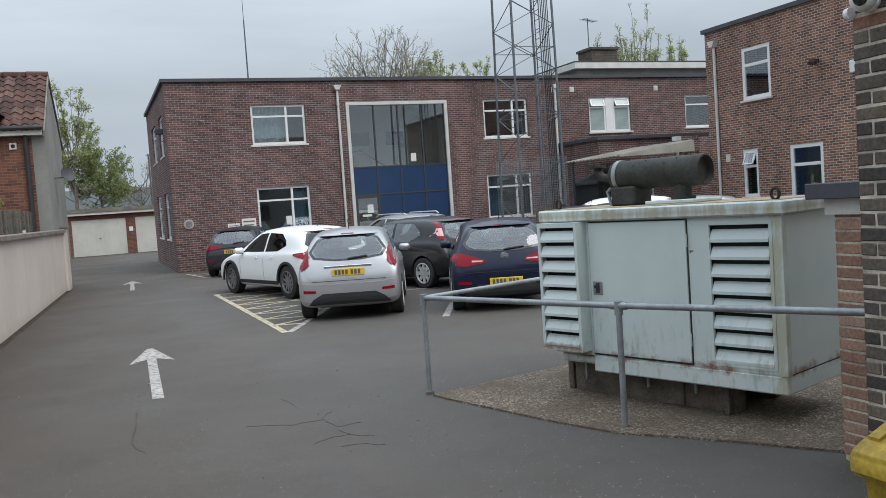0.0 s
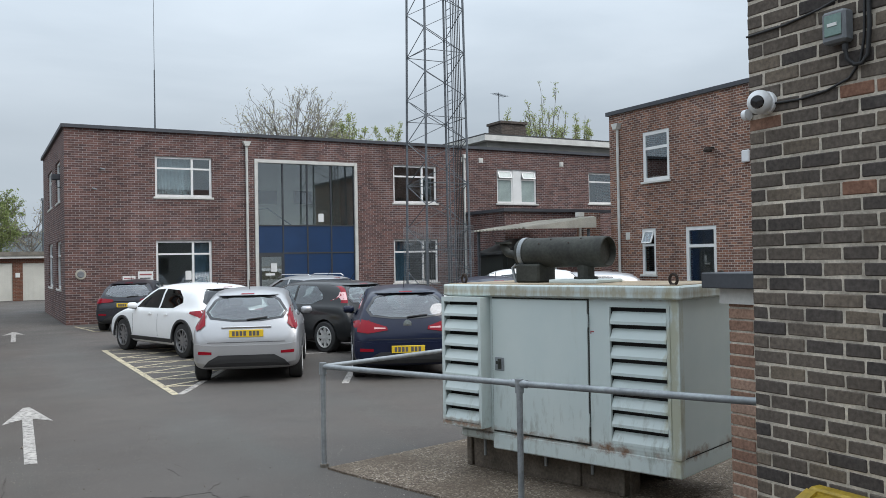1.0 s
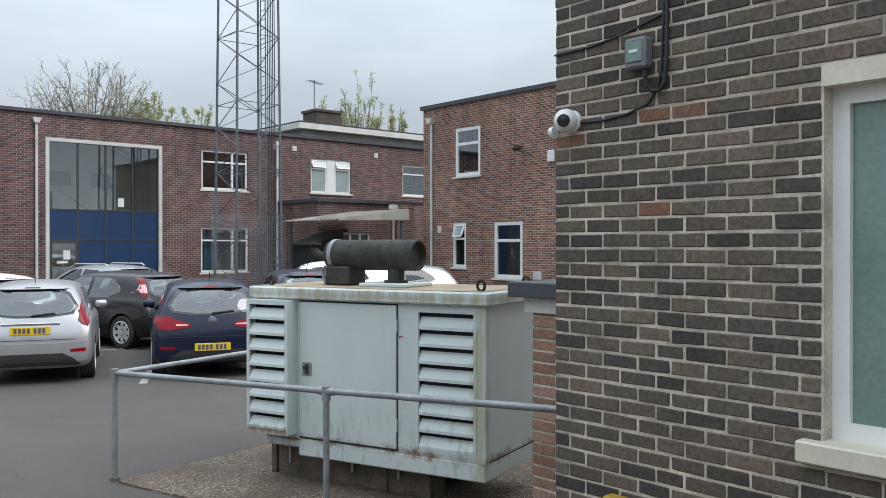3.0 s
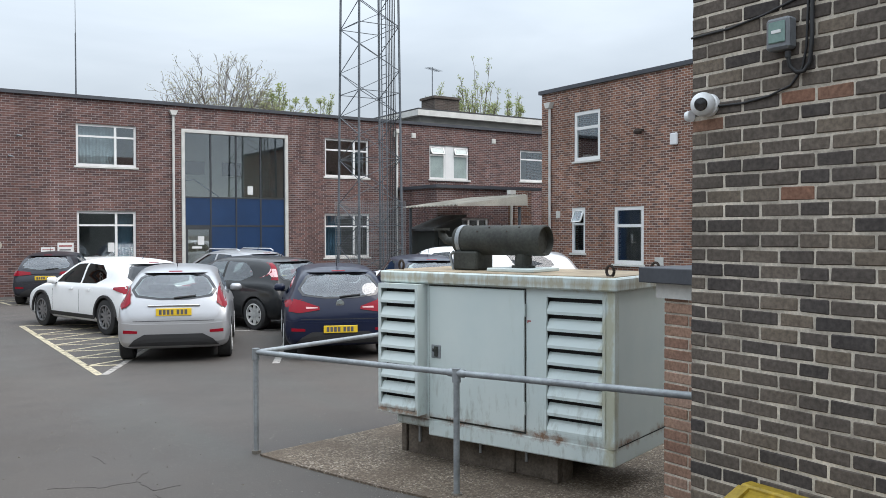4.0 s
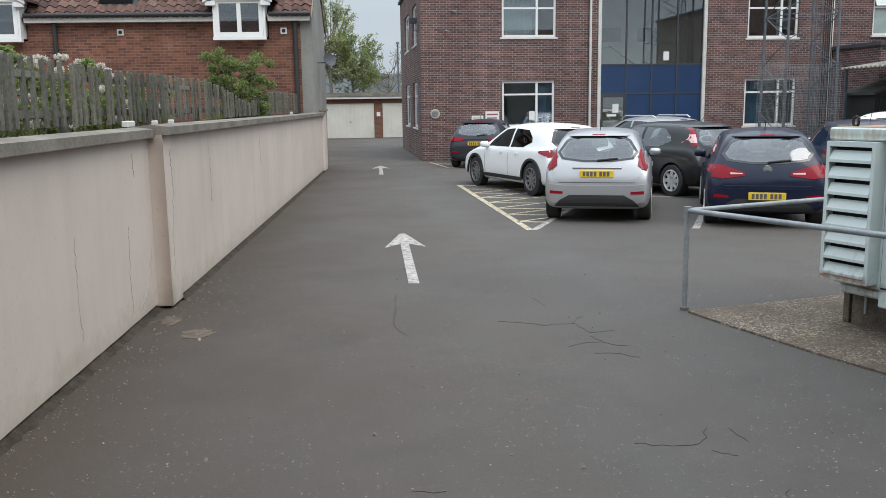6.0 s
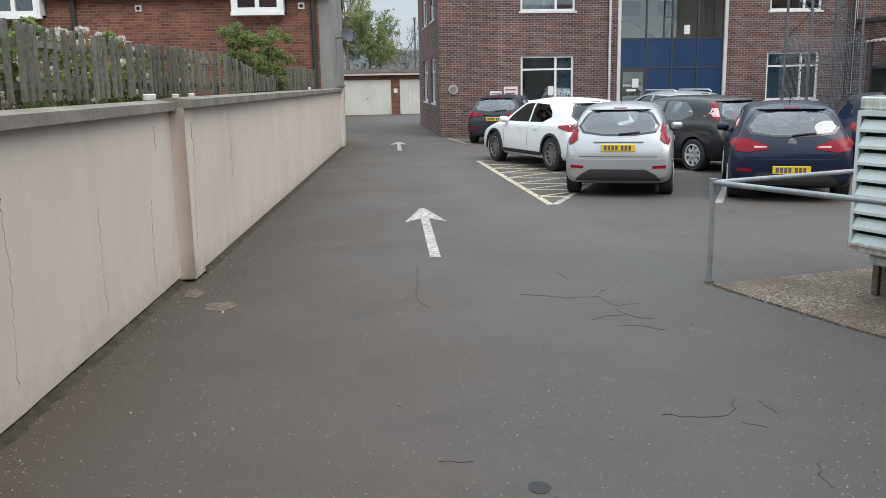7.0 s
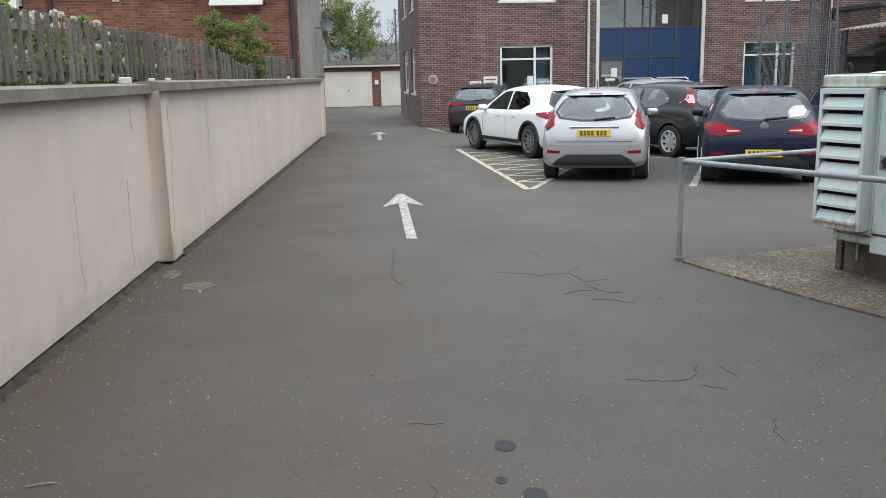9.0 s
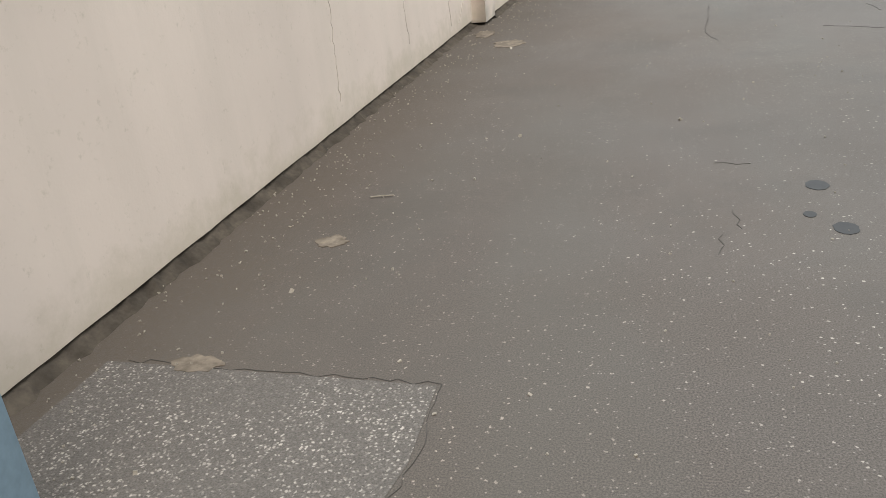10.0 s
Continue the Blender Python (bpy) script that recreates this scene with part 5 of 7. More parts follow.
# dark shut lines round the door and above the skirt
for a in ((-0.006, D0 - 0.012, DZ0 - 0.005, -0.0022, D0 - 0.001, DZ1 + 0.006), (-0.006, D0 - 0.012, DZ0 - 0.016, -0.0022, D1 + 0.004, DZ0 - 0.001), (-0.006, D0 - 0.012, DZ1 + 0.001, -0.0022, D1 + 0.004, DZ1 + 0.012), (-0.006, D1 + 0.001, DZ0, -0.0022, D1 + 0.007, DZ1)):
    part("door_seam", boxes(a), M_EXHAUST, gen)
part("skirt_seam", boxes((0.052, -0.0085, 0.396, GW, -0.0062, 0.404)), M_EXHAUST, gen)


def louvre(y0, y1, z, x, depth, pitch, parent):
    """One pressed blade: a sloping face with a short lip turned down at its foot."""
    bm = prism([(x + 0.024, z + pitch * 0.34), (x + 0.010, z + pitch * 0.22), (x - depth, z - pitch * 0.22), (x - depth, z - pitch * 0.40), (x - depth + 0.006, z - pitch * 0.40), (x - depth + 0.008, z - pitch * 0.24), (x + 0.024, z + pitch * 0.22)], y0, y1, "y")
    return part("louvre", bm, M_GEN, parent)


N_LV = 8
for i in range(N_LV):
    p = (LZ1 - LZ0) / N_LV
    louvre(LV0 + 0.002, LV1 - 0.002, LZ0 + (i + 0.5) * p - 0.012, 0.014, 0.022, p, gen)
part("louvre_frame", boxes((-0.007, LV0 - 0.028, LZ0 - 0.022, -0.0022, LV0 - 0.002, LZ1 + 0.022), (-0.007, LV1 + 0.002, LZ0 - 0.022, -0.0022, LV1 + 0.028, LZ1 + 0.022), (-0.007, LV0 - 0.002, LZ1 + 0.002, -0.0022, LV1 + 0.002, LZ1 + 0.022), (-0.007, LV0 - 0.002, LZ0 - 0.022, -0.0022, LV1 + 0.002, LZ0 - 0.002)), M_GEN, gen)
# projecting intake box at the far end
B0, B1, BD0, BZ0, BZ1 = 1.73, 2.168, 0.135, 0.442, 1.55
inb = part("intake_box", boxes((-BD0, B0, BZ0, -BD0 + 0.02, B0 + 0.03, BZ1), (-BD0, B1 - 0.03, BZ0, -BD0 + 0.02, B1, BZ1), (-BD0, B0 + 0.03, BZ0, -BD0 + 0.02, B1 - 0.03, BZ0 + 0.035), (-BD0, B0 + 0.03, BZ1 - 0.04, -BD0 + 0.02, B1 - 0.03, BZ1), (-BD0 + 0.02, B0, BZ0, -0.004, B0 + 0.012, BZ1), (-BD0 + 0.02, B1 - 0.012, BZ0, -0.004, B1, BZ1), (-BD0 + 0.02, B0 + 0.012, BZ1 - 0.012, -0.004, B1 - 0.012, BZ1), (-BD0 + 0.02, B0 + 0.012, BZ0, 0.0, B1 - 0.012, BZ0 + 0.012)), M_GEN, gen, "projecting louvred intake box")
# black sheet that paints in the shade behind the intake blades
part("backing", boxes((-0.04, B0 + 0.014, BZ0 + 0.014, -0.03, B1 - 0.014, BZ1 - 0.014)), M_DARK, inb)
for i in range(8):
    p = (BZ1 - BZ0 - 0.075) / 8
    louvre(B0 + 0.032, B1 - 0.032, BZ0 + 0.035 + (i + 0.5) * p - 0.008, -BD0 + 0.016, 0.020, p, inb)
# lid, lifting eyes, silencer
part("lid", boxes((-0.055, -0.05, GZ1, GW + 0.05, GL + 0.08, GZ1 + 0.10), bevel=0.012), M_GEN, gen, "overhanging lid with rust-stained edge")
part("lid_sheet", boxes((-0.02, 0.0, GZ1 + 0.10, GW, GL + 0.04, GZ1 + 0.106)), M_LIDTOP, gen, "rust-stained top sheet")
LT = GZ1 + 0.106
for x, y in ((0.06, 0.06), (0.10, 2.10), (0.88, 0.06)):
    bm = bmesh.new()
    ring = [(0.04 * math.cos(a), 0, 0.045 + 0.04 * math.sin(a)) for a in [i * math.pi / 6 for i in range(13)]]
    for a, b in zip(ring, ring[1:]):
        tube(bm, a, b, 0.011, n=6)
    part("lifting_eye", bm, M_RUST, gen, "rusty lifting eye", m=pose(x, y, GZ1 + 0.10, 0, 0, 70))
SX, SZ, SR = 0.40, 1.92, 0.128
sil = part("silencer", lathe([(0.0, 0.05), (SR - 0.022, 0.05), (SR - 0.012, 0.0), (SR - 0.002, 0.004), (SR, 0.02), (SR, 0.86), (SR - 0.012, 0.885), (SR - 0.05, 0.90), (0.0, 0.90)], 32, "y"), M_EXHAUST, gen, "sooty cylindrical silencer", smooth=40, m=pose(SX, 0.80, SZ))
part("strap", lathe([(SR - 0.002, 0.0), (SR + 0.007, 0.0), (SR + 0.007, 0.04), (SR - 0.002, 0.04)], 32, "y"), M_GALV, gen, "galvanised strap", m=pose(SX, 1.60, SZ))
for k in range(7):
    a = radians(100 + 22 * (k % 3))
    part("rivet", tube(bmesh.new(), (0, 0, 0), (0.006 * math.cos(a), 0, 0.006 * math.sin(a)), 0.007, n=6), M_RUST, sil, m=pose(SR * math.cos(a), 0.12 + 0.10 * k, SR * math.sin(a)))
part("support", boxes((SX - 0.13, 1.41, LT, SX + 0.13, 1.66, SZ - 0.095), bevel=0.015), M_EXHAUST, gen, "sooty box support")
part("support", tube(bmesh.new(), (SX, 1.02, LT), (SX, 1.02, SZ - 0.10), 0.07, n=14), M_EXHAUST, gen)
part("support", tube(bmesh.new(), (SX, 1.02, LT + 0.028), (SX, 1.02, LT + 0.05), 0.10, n=14), M_EXHAUST, gen)
part("mount_plate", boxes((SX - 0.20, 0.80, LT, SX + 0.22, 1.26, LT + 0.03), bevel=0.006), M_GEN, gen)
part("tail_pipe", pipe([(SX, 1.68, SZ - 0.01), (SX, 1.76, SZ - 0.015), (SX, 1.83, SZ + 0.0), (SX, 1.875, SZ + 0.05), (SX, 1.885, SZ + 0.10)], 0.036, 12), M_EXHAUST, gen, "curved exhaust outlet", smooth=50)
part("flange", tube(bmesh.new(), (SX, 1.885, SZ + 0.085), (SX, 1.885, SZ + 0.105), 0.075, n=16), M_EXHAUST, gen)
part("clamp", pipe([(SX - 0.06, 1.70, SZ - 0.10), (SX - 0.06, 1.74, SZ - 0.13), (SX - 0.06, 1.72, SZ - 0.20), (SX - 0.06, 1.70, LT)], 0.014, 8), M_GALV, gen, "bent steel stay")
for y, x, w in ((0.56, 0.12, 0.05), (1.0, 0.175, 0.06), (2.16, 0.20, 0.06), (0.55, 0.80, 0.09), (2.1, 0.80, 0.09)):
    part("foot", boxes((x, y - w / 2, 0.02, x + 0.09, y + w / 2, GZ0 + 0.05), bevel=0.006), M_BASE, gen)
part("bearer", boxes((0.20, 0.52, 0.02, 0.34, 2.10, 0.30)), M_BASE, gen, "stained grey bearer")
part("bearer", boxes((0.78, 0.52, 0.02, 0.92, 2.10, 0.30)), M_BASE, gen, "stained grey bearer")
for y in (0.85, 1.30, 1.95):
    part("drain_stub", tube(bmesh.new(), (0.17, y, 0.14), (0.17, y, GZ0 + 0.02), 0.013, n=8), M_GALV, gen)

slab = thing("concrete_pad", prism([(2.60, 7.90), (2.66, 7.66), (3.04, 6.42), (3.27, 5.84), (3.60, 5.46), (4.20, 4.63), (4.3, 3.8), (8.0, 3.8), (8.0, 9.1)], -0.1, 0.018), M_SLAB, "stained pebbly concrete pad under the generator", "concrete pad", kind="structure")


# ---- tube railing ----
P1, P2, P3 = Vector((2.608, 8.002, 0.915)), Vector((3.402, 5.963, 0.935)), Vector((3.90, 3.90, 1.02))
rail = empty("railing", None, "galvanised tube safety railing round the generator", "railing")
for p in (P1, P2):
    part("post", tube(bmesh.new(), (p.x, p.y, 0.0), p, 0.024, n=12), M_GALV, rail, smooth=40)
    part("fitting", tube(bmesh.new(), p - Vector((0, 0, 0.07)), p + Vector((0, 0, 0.035)), 0.034, n=12), M_GALV, rail, smooth=40)
    part("post_base", tube(bmesh.new(), (p.x, p.y, 0.0), (p.x, p.y, 0.03), 0.04, n=12), M_COPING, rail)
part("top_rail", pipe([P1, P2, P3], 0.024, 12), M_GALV, rail, smooth=40)
part("top_rail", pipe([P1, Vector((5.3, 9.02, 0.90))], 0.022, 12), M_GALV, rail, smooth=40)
part("post", tube(bmesh.new(), (5.3, 9.02, 0.0), (5.3, 9.02, 0.91), 0.024, n=12), M_GALV, rail, smooth=40)
part("fitting", tube(bmesh.new(), P2 - (P2 - P1).normalized() * 0.07, P2 + (P2 - P1).normalized() * 0.07, 0.031, n=12), M_GALV, rail, smooth=40)

# ---- near brick building ----
KX, KY, KH = 3.40, 3.742, 4.6
KW = [(0.30, 1.17, 2.30, 2.735)]   # window opening: y0, z0, y1, z1
near = empty("near_building", None, "dark brown brick building with white window", "building")
part("wall", holed_wall(-7.0, KY - 0.004, -0.1, KH, KW, 0.28, lambda u, d, z: (KX + 0.001 + d, u, z)), M_MORTAR, near, "grey mortar bed")
part("wall", boxes((KX + 0.292, KY - 0.30, -0.1, 9.0, KY - 0.003, KH)), M_MORTAR, near, "grey mortar bed")
part("roof", boxes((KX - 0.1, -7.1, KH, 9.0, KY + 0.1, KH + 0.15)), M_FASCIA, near)
part("room", boxes((KX + 2.5, -6.5, 0, KX + 2.6, KY - 0.3, KH)), M_ROOM, near)
kw = window(near, pose(KX + 0.08, KW[0][2], KW[0][1] + 0.03, 0, 0, -90), KW[0][2] - KW[0][0], KW[0][3] - KW[0][1] - 0.12, (1.0,), (), glass=M_FROST, sill=False, fw=0.07, label="white plastic window with obscured glass")
part("sill", boxes((KX - 0.07, KW[0][0] - 0.08, KW[0][1] - 0.06, KX + 0.1, KW[0][2] + 0.09, KW[0][1] + 0.03), bevel=0.008), M_CREAM, near, "flaking cream window sill")
part("lintel", boxes((KX - 0.004, KW[0][0], KW[0][3] - 0.09, KX + 0.1, KW[0][2] + 0.01, KW[0][3])), M_CREAM, near, "cream painted lintel")

# ---- low pier behind it ----
pier = empty("brick_pier", None, "orange-brown brick pier with dark coping", "pier")
part("core", boxes((4.095, 3.79, 0, 4.49, 4.545, 1.56)), M_MORTAR, pier)
part("band", boxes((4.06, 3.76, 1.56, 4.6, 4.60, 1.66)), M_OFFWHITE, pier, "white painted band")
part("coping", boxes((3.98, 3.76, 1.66, 5.2, 4.68, 1.76), bevel=0.006), M_FASCIA, pier, "dark flat coping")

# globe camera, junction box and cables on the near wall
cctv = empty("dome_camera", pose(KX, 3.62, 2.645), "white turret security camera on brick wall", "camera")
part("base", lathe([(0.0, 0.0), (0.058, 0.0), (0.058, -0.02), (0.046, -0.03), (0.0, -0.03)], 24, "x"), M_CCTV, cctv, smooth=40)
sph = bmesh.new()
bmesh.ops.create_uvsphere(sph, u_segments=28, v_segments=18, radius=0.062)
part("ball", sph, M_CCTV, cctv, smooth=60, m=pose(-0.062, 0.0, 0.0))
part("lens", lathe([(0.0, 0.0), (0.034, 0.0), (0.030, 0.010), (0.0, 0.012)], 20, "z"), M_BLACKGLOSS, cctv, "black glossy lens", m=Matrix.Translation((-0.062, 0.0, 0)) @ Vector((-0.80, -0.42, -0.10)).to_track_quat("Z", "Y").to_matrix().to_4x4() @ pose(0, 0, 0.053))
part("bell", lathe([(0.0, 0.0), (0.03, 0.0), (0.026, 0.03), (0.0, 0.034)], 16, "y"), M_CCTV, cctv, "small white sounder", m=pose(-0.03, 0.10, -0.045))

jb = empty("junction_box", pose(KX, 3.105, 2.835), "grey-green outdoor switch box with cable", "switch box")
part("case", boxes((-0.075, 0.015, 0.01, -0.004, 0.14, 0.16), bevel=0.012), M_LEAD, jb)
part("cover", boxes((-0.082, 0.03, 0.04, -0.074, 0.12, 0.14), bevel=0.004), M_FROST, jb)
part("gland", tube(bmesh.new(), (-0.04, 0.04, -0.03), (-0.04, 0.04, 0.0), 0.014, n=10), M_TRIM, jb)
part("lettering", boxes((-0.085, 0.05, 0.085, -0.0815, 0.10, 0.10)), M_PAPER, jb)
thing("wall_cable", pipe([(KX - 0.012, 3.60, 2.635), (KX - 0.01, 3.42, 2.63), (KX - 0.01, 3.27, 2.645), (KX - 0.01, 3.15, 2.68), (KX - 0.01, 3.09, 2.75), (KX - 0.01, 3.07, 2.85), (KX - 0.01, 3.06, 3.1), (KX - 0.01, 3.06, 4.59)], 0.006), M_TRIM, "black cable clipped to brick wall", "cable", smooth=60)
thing("wall_cable", pipe([(KX - 0.04, 3.145, 2.81), (KX - 0.035, 3.14, 2.765), (KX - 0.02, 3.115, 2.735), (KX - 0.02, 3.075, 2.735), (KX - 0.02, 3.045, 2.77), (KX - 0.02, 3.035, 2.9), (KX - 0.02, 3.035, 4.59)], 0.010), M_TRIM, "black cable looped below a switch box", "cable", smooth=60)
thing("wall_cable", pipe([(KX - 0.01, 3.74, 3.01), (KX - 0.01, 3.5, 3.015), (KX - 0.01, 3.3, 3.04), (KX - 0.01, 3.04, 3.10)], 0.006), M_TRIM, "black cable clipped to brick wall", "cable", smooth=60)

# grit bin by the corner
gb = empty("grit_bin", pose(0.022, 0, 0), "dirty yellow plastic grit bin against the wall", "grit bin")
tub = prism([(2.93, 0.0), (3.30, 0.0), (3.35, 0.48), (2.87, 0.48)], 2.58, 3.32, "y")
part("tub", tub, M_BIN, gb)
lidp = prism([(2.83, 0.46), (3.37, 0.46), (3.37, 0.73), (3.28, 0.76), (2.86, 0.59), (2.83, 0.55)], 2.52, 3.38, "y")
bmesh.ops.bevel(lidp, geom=lidp.edges[:], offset=0.022, segments=3, affect="EDGES", clamp_overlap=True)
gl_ob = part("lid", lidp, M_BIN, gb, "sloping yellow lid", smooth=50)
rib = prism([(2.92, 0.61), (3.25, 0.745), (3.25, 0.765), (2.92, 0.63)], 3.28, 3.34, "y")
part("rib", rib, M_BIN, gl_ob)
part("rib", boxes((3.26, 2.60, 0.735, 3.34, 3.34, 0.772), bevel=0.01), M_BIN, gl_ob)

# blue-grey gate leaf folded back along the boundary wall
gate = empty("gate_post", pose(-1.975, 1.655, 0, 0, 0, 8), "blue-grey painted steel gate post", "gate post")
part("shaft", boxes((-0.16, -0.10, 0, 0.06, 0.10, 1.35), bevel=0.01), M_GATE, gate)
part("cap", boxes((-0.17, -0.11, 1.35, 0.07, 0.11, 1.37), bevel=0.006), M_GATE, gate)
part("base_plate", boxes((-0.22, -0.16, 0, 0.12, 0.16, 0.012)), M_GATE, gate)

# what stands behind the viewer: the street side, seen in the panes
street = empty("street_building", None, "grey rendered terrace across the street", "building")
part("wall", holed_wall(-22.0, 24.0, -0.1, 6.4, [(-20.0 + i * 4.2, 3.7, -18.2 + i * 4.2, 5.2) for i in range(10)] + [(-20.0 + i * 4.2, 1.0, -18.2 + i * 4.2, 2.5) for i in range(10)], 0.3, lambda u, d, z: (u, -22.0 - d, z)), M_CEMENT, street)
part("roof", prism([(-22.0 + 0.3, 6.4), (-30.0, 6.4), (-26.0, 9.2)], -22.0, 24.0, "x"), M_TILE_J, street)
part("back_wall", boxes((-22.0, -29.9, -0.1, 24.0, -29.6, 6.39)), M_CEMENT, street)
part("room", boxes((-21.7, -24.0, 0.0, 23.7, -23.9, 6.3)), M_ROOM, street)

# ---- cottage beyond the wall ----
HM = pose(-1.683, 24.918, -0.514, 0, 0, -3.6) @ Matrix.Diagonal((1.265, 1.265, 1.265, 1.0))   # local: x to the left is negative, y goes back
house = empty("cottage", HM, "orange-red brick cottage with clay pantile roof", "house")
HW, HD, HE, HR, HX, HZ = 12.0, 3.2, 3.88, 5.16, 0.40, 0.38
part("wall", holed_wall(-HW, HX - 0.25, HZ, HE, [(-1.61, 3.36, -0.52, HE - 0.01), (-6.68, 3.36, -5.59, HE - 0.01)], 0.25, lambda u, d, z: (u, d, z)), M_BRICK_H, house)
gable = prism([(0.25, HZ), (HD, HZ), (HD, HE), (HD / 2, HR - 0.12), (0.25, HE)], HX - 0.25, HX, "x")
part("gable_wall", gable, M_CEMENT, house, "grey cement rendered gable")
part("quoin", boxes((HX - 0.25, -0.004, HZ, HX + 0.006, 0.25, HE)), M_CEMENT, house)
part("wall", boxes((-HW, HD - 0.25, HZ, HX - 0.25, HD, HE)), M_BRICK_H, house)
part("wall", boxes((-HW, 0.25, HZ, -HW + 0.25, HD - 0.25, HE)), M_BRICK_H, house)
# black panel, coloured to look like an unlit room
part("room", boxes((-HW + 0.3, 1.6, HZ, -0.3, 1.7, HE)), M_DARK, house)
SL = math.atan2(HR - HE, HD / 2)
SLEN = math.hypot(HR - HE, HD / 2) + 0.18
RM = pose(0, -0.15, HE - 0.15 * math.tan(SL) + 0.02, math.degrees(SL))
part("roof_deck", boxes((-HW - 0.1, 0.0, -0.07, HX + 0.02, SLEN, -0.02)), M_FELT, house, m=RM)
part("roof_deck", prism([(HD / 2, HR), (HD + 0.2, HE - 0.12), (HD + 0.2, HE - 0.05), (HD / 2, HR + 0.07)], -HW - 0.1, HX + 0.02, "x"), M_TILE_J, house)
part("fascia", boxes((-HW, -0.17, HE - 0.16, -6.69, -0.004, HE - 0.02), (-5.58, -0.17, HE - 0.16, -1.62, -0.004, HE - 0.02), (-0.51, -0.17, HE - 0.16, HX - 0.02, -0.004, HE - 0.02)), M_OFFWHITE, house, "white eaves board")
gut = bmesh.new()
for xa, xb in ((-HW, -6.70), (-5.56, -1.64), (-0.48, HX)):
    tube(gut, (xa, -0.22, HE - 0.02), (xb, -0.22, HE - 0.02), 0.045, n=8)
part("gutter", gut, M_TRIM, house, "black gutter")
for x in (0.05, -5.0):
    part("downpipe", tube(bmesh.new(), (x, -0.07, HZ), (x, -0.07, HE - 0.05), 0.05, n=10), M_TRIM, house, "black downpipe")
# verge, ridge
part("verge", prism([(-0.2, HE - 0.20), (HD / 2, HR - 0.03), (HD / 2, HR + 0.06), (-0.2, HE - 0.09)], HX, HX + 0.03, "x"), M_COPING, house)
part("verge", prism([(HD + 0.2, HE - 0.20), (HD / 2, HR - 0.03), (HD / 2, HR + 0.06), (HD + 0.2, HE - 0.09)], HX, HX + 0.03, "x"), M_COPING, house)
for i in range(28):
    r = bmesh.new()
    tube(r, (HX - i * 0.45 + 0.02, HD / 2, HR + 0.03), (HX - i * 0.45 - 0.42, HD / 2, HR + 0.03), 0.085, 0.095, n=10)
    part("ridge_tile", r, M_TILE, house)
# two dormers
DY = -0.27
for DX in (-0.06, -5.13):
    dm = part("dormer", boxes((-1.72, DY, 3.32, -0.60, DY + 0.12, 3.395), bevel=0.006), M_UPVC, house, "white gabled dormer window", m=pose(0.12 + DX, 0, 0))
    window(house, pose(-1.54 + DX, DY + 0.02, 3.40), 1.0, 0.76, (0.50,), (), fw=0.085, sill=False)
    # another black sheet, the dormer's unlit inside given as colour
    part("backing", boxes((-1.70, DY + 0.32, 3.4, -0.68, DY + 0.34, 4.2)), M_DARK, dm)
    for x in (-1.705, -0.655):
        part("cheek", boxes((x, DY + 0.02, 3.40, x + 0.045, 1.4, 4.2)), M_UPVC, dm)
    part("pediment", prism([(-1.72, 4.13), (-0.60, 4.13), (-0.60, 4.17), (-1.16, 4.48), (-1.72, 4.17)], DY - 0.02, DY + 0.04, "y"), M_UPVC, dm, "white boarded gable")
    for z in (4.22, 4.29, 4.36, 4.43):
        hw_b = max(0.05, (4.48 - z) * 1.6)
        part("board", boxes((-1.16 - hw_b, DY - 0.032, z - 0.07, -1.16 + hw_b, DY - 0.021, z), bevel=0.003), M_UPVC, dm)
    for s_ in (-1, 1):
        part("bargeboard", prism([(-1.16 + s_ * 0.72, 4.08), (-1.16 + s_ * 0.72, 4.19), (-1.16, 4.57), (-1.16, 4.46)], DY - 0.10, DY - 0.034, "y"), M_UPVC, dm)
        part("dormer_roof", prism([(-1.16 + s_ * 0.78, 4.13), (-1.16 + s_ * 0.78, 4.19), (-1.16, 4.63), (-1.16, 4.56)], DY - 0.13, 1.6, "y"), M_TILE_J, dm)
        part("bracket", boxes((-1.16 + s_ * 0.57 - 0.11, DY - 0.07, 4.02, -1.16 + s_ * 0.57 + 0.11, DY - 0.003, 4.12), bevel=0.01), M_UPVC, dm)
# rooflight and cupola
rl = part("rooflight", boxes((-4.15, 0.62, 0.0, -3.45, 1.26, 0.10)), M_ALU, house, "roof window", m=RM)
part("pane", boxes((-4.07, 0.70, 0.101, -3.53, 1.18, 0.108)), M_PALEFROST, rl)
cu = part("cupola", lathe([(0.25, 0.0), (0.25, 0.52), (0.31, 0.54), (0.28, 0.58), (0.05, 0.72), (0.018, 0.76), (0.010, 1.15), (0.0, 1.15)], 8), M_LEAD, house, "small louvred lead cupola with finial", m=pose(-3.86, HD / 2, HR - 0.06))
for k in range(8):
    a = (k + 0.5) * math.pi / 4
    part("louvre_panel", boxes(*[(-0.075, -0.02, 0.08 + 0.068 * j, 0.075, 0.012, 0.12 + 0.068 * j) for j in range(6)]), M_WOOD, cu, m=Matrix.Rotation(a + math.pi / 2, 4, "Z") @ Matrix.Translation((0, -0.237, 0)))
for x in (-0.20, -3.65):
    vent = part("vent", boxes((x - 0.07, -0.03, 3.45, x + 0.07, -0.002, 3.59), bevel=0.006), M_OFFWHITE, house, "white wall vent")
    # no hole is cut: a black disc paints its shade on the vent
    part("opening", lathe([(0.0, 0.0), (0.04, 0.0), (0.036, 0.004), (0.0, 0.004)], 16, "y"), M_DARK, vent, m=pose(x, -0.0305, 3.52, 0, 0, 180))
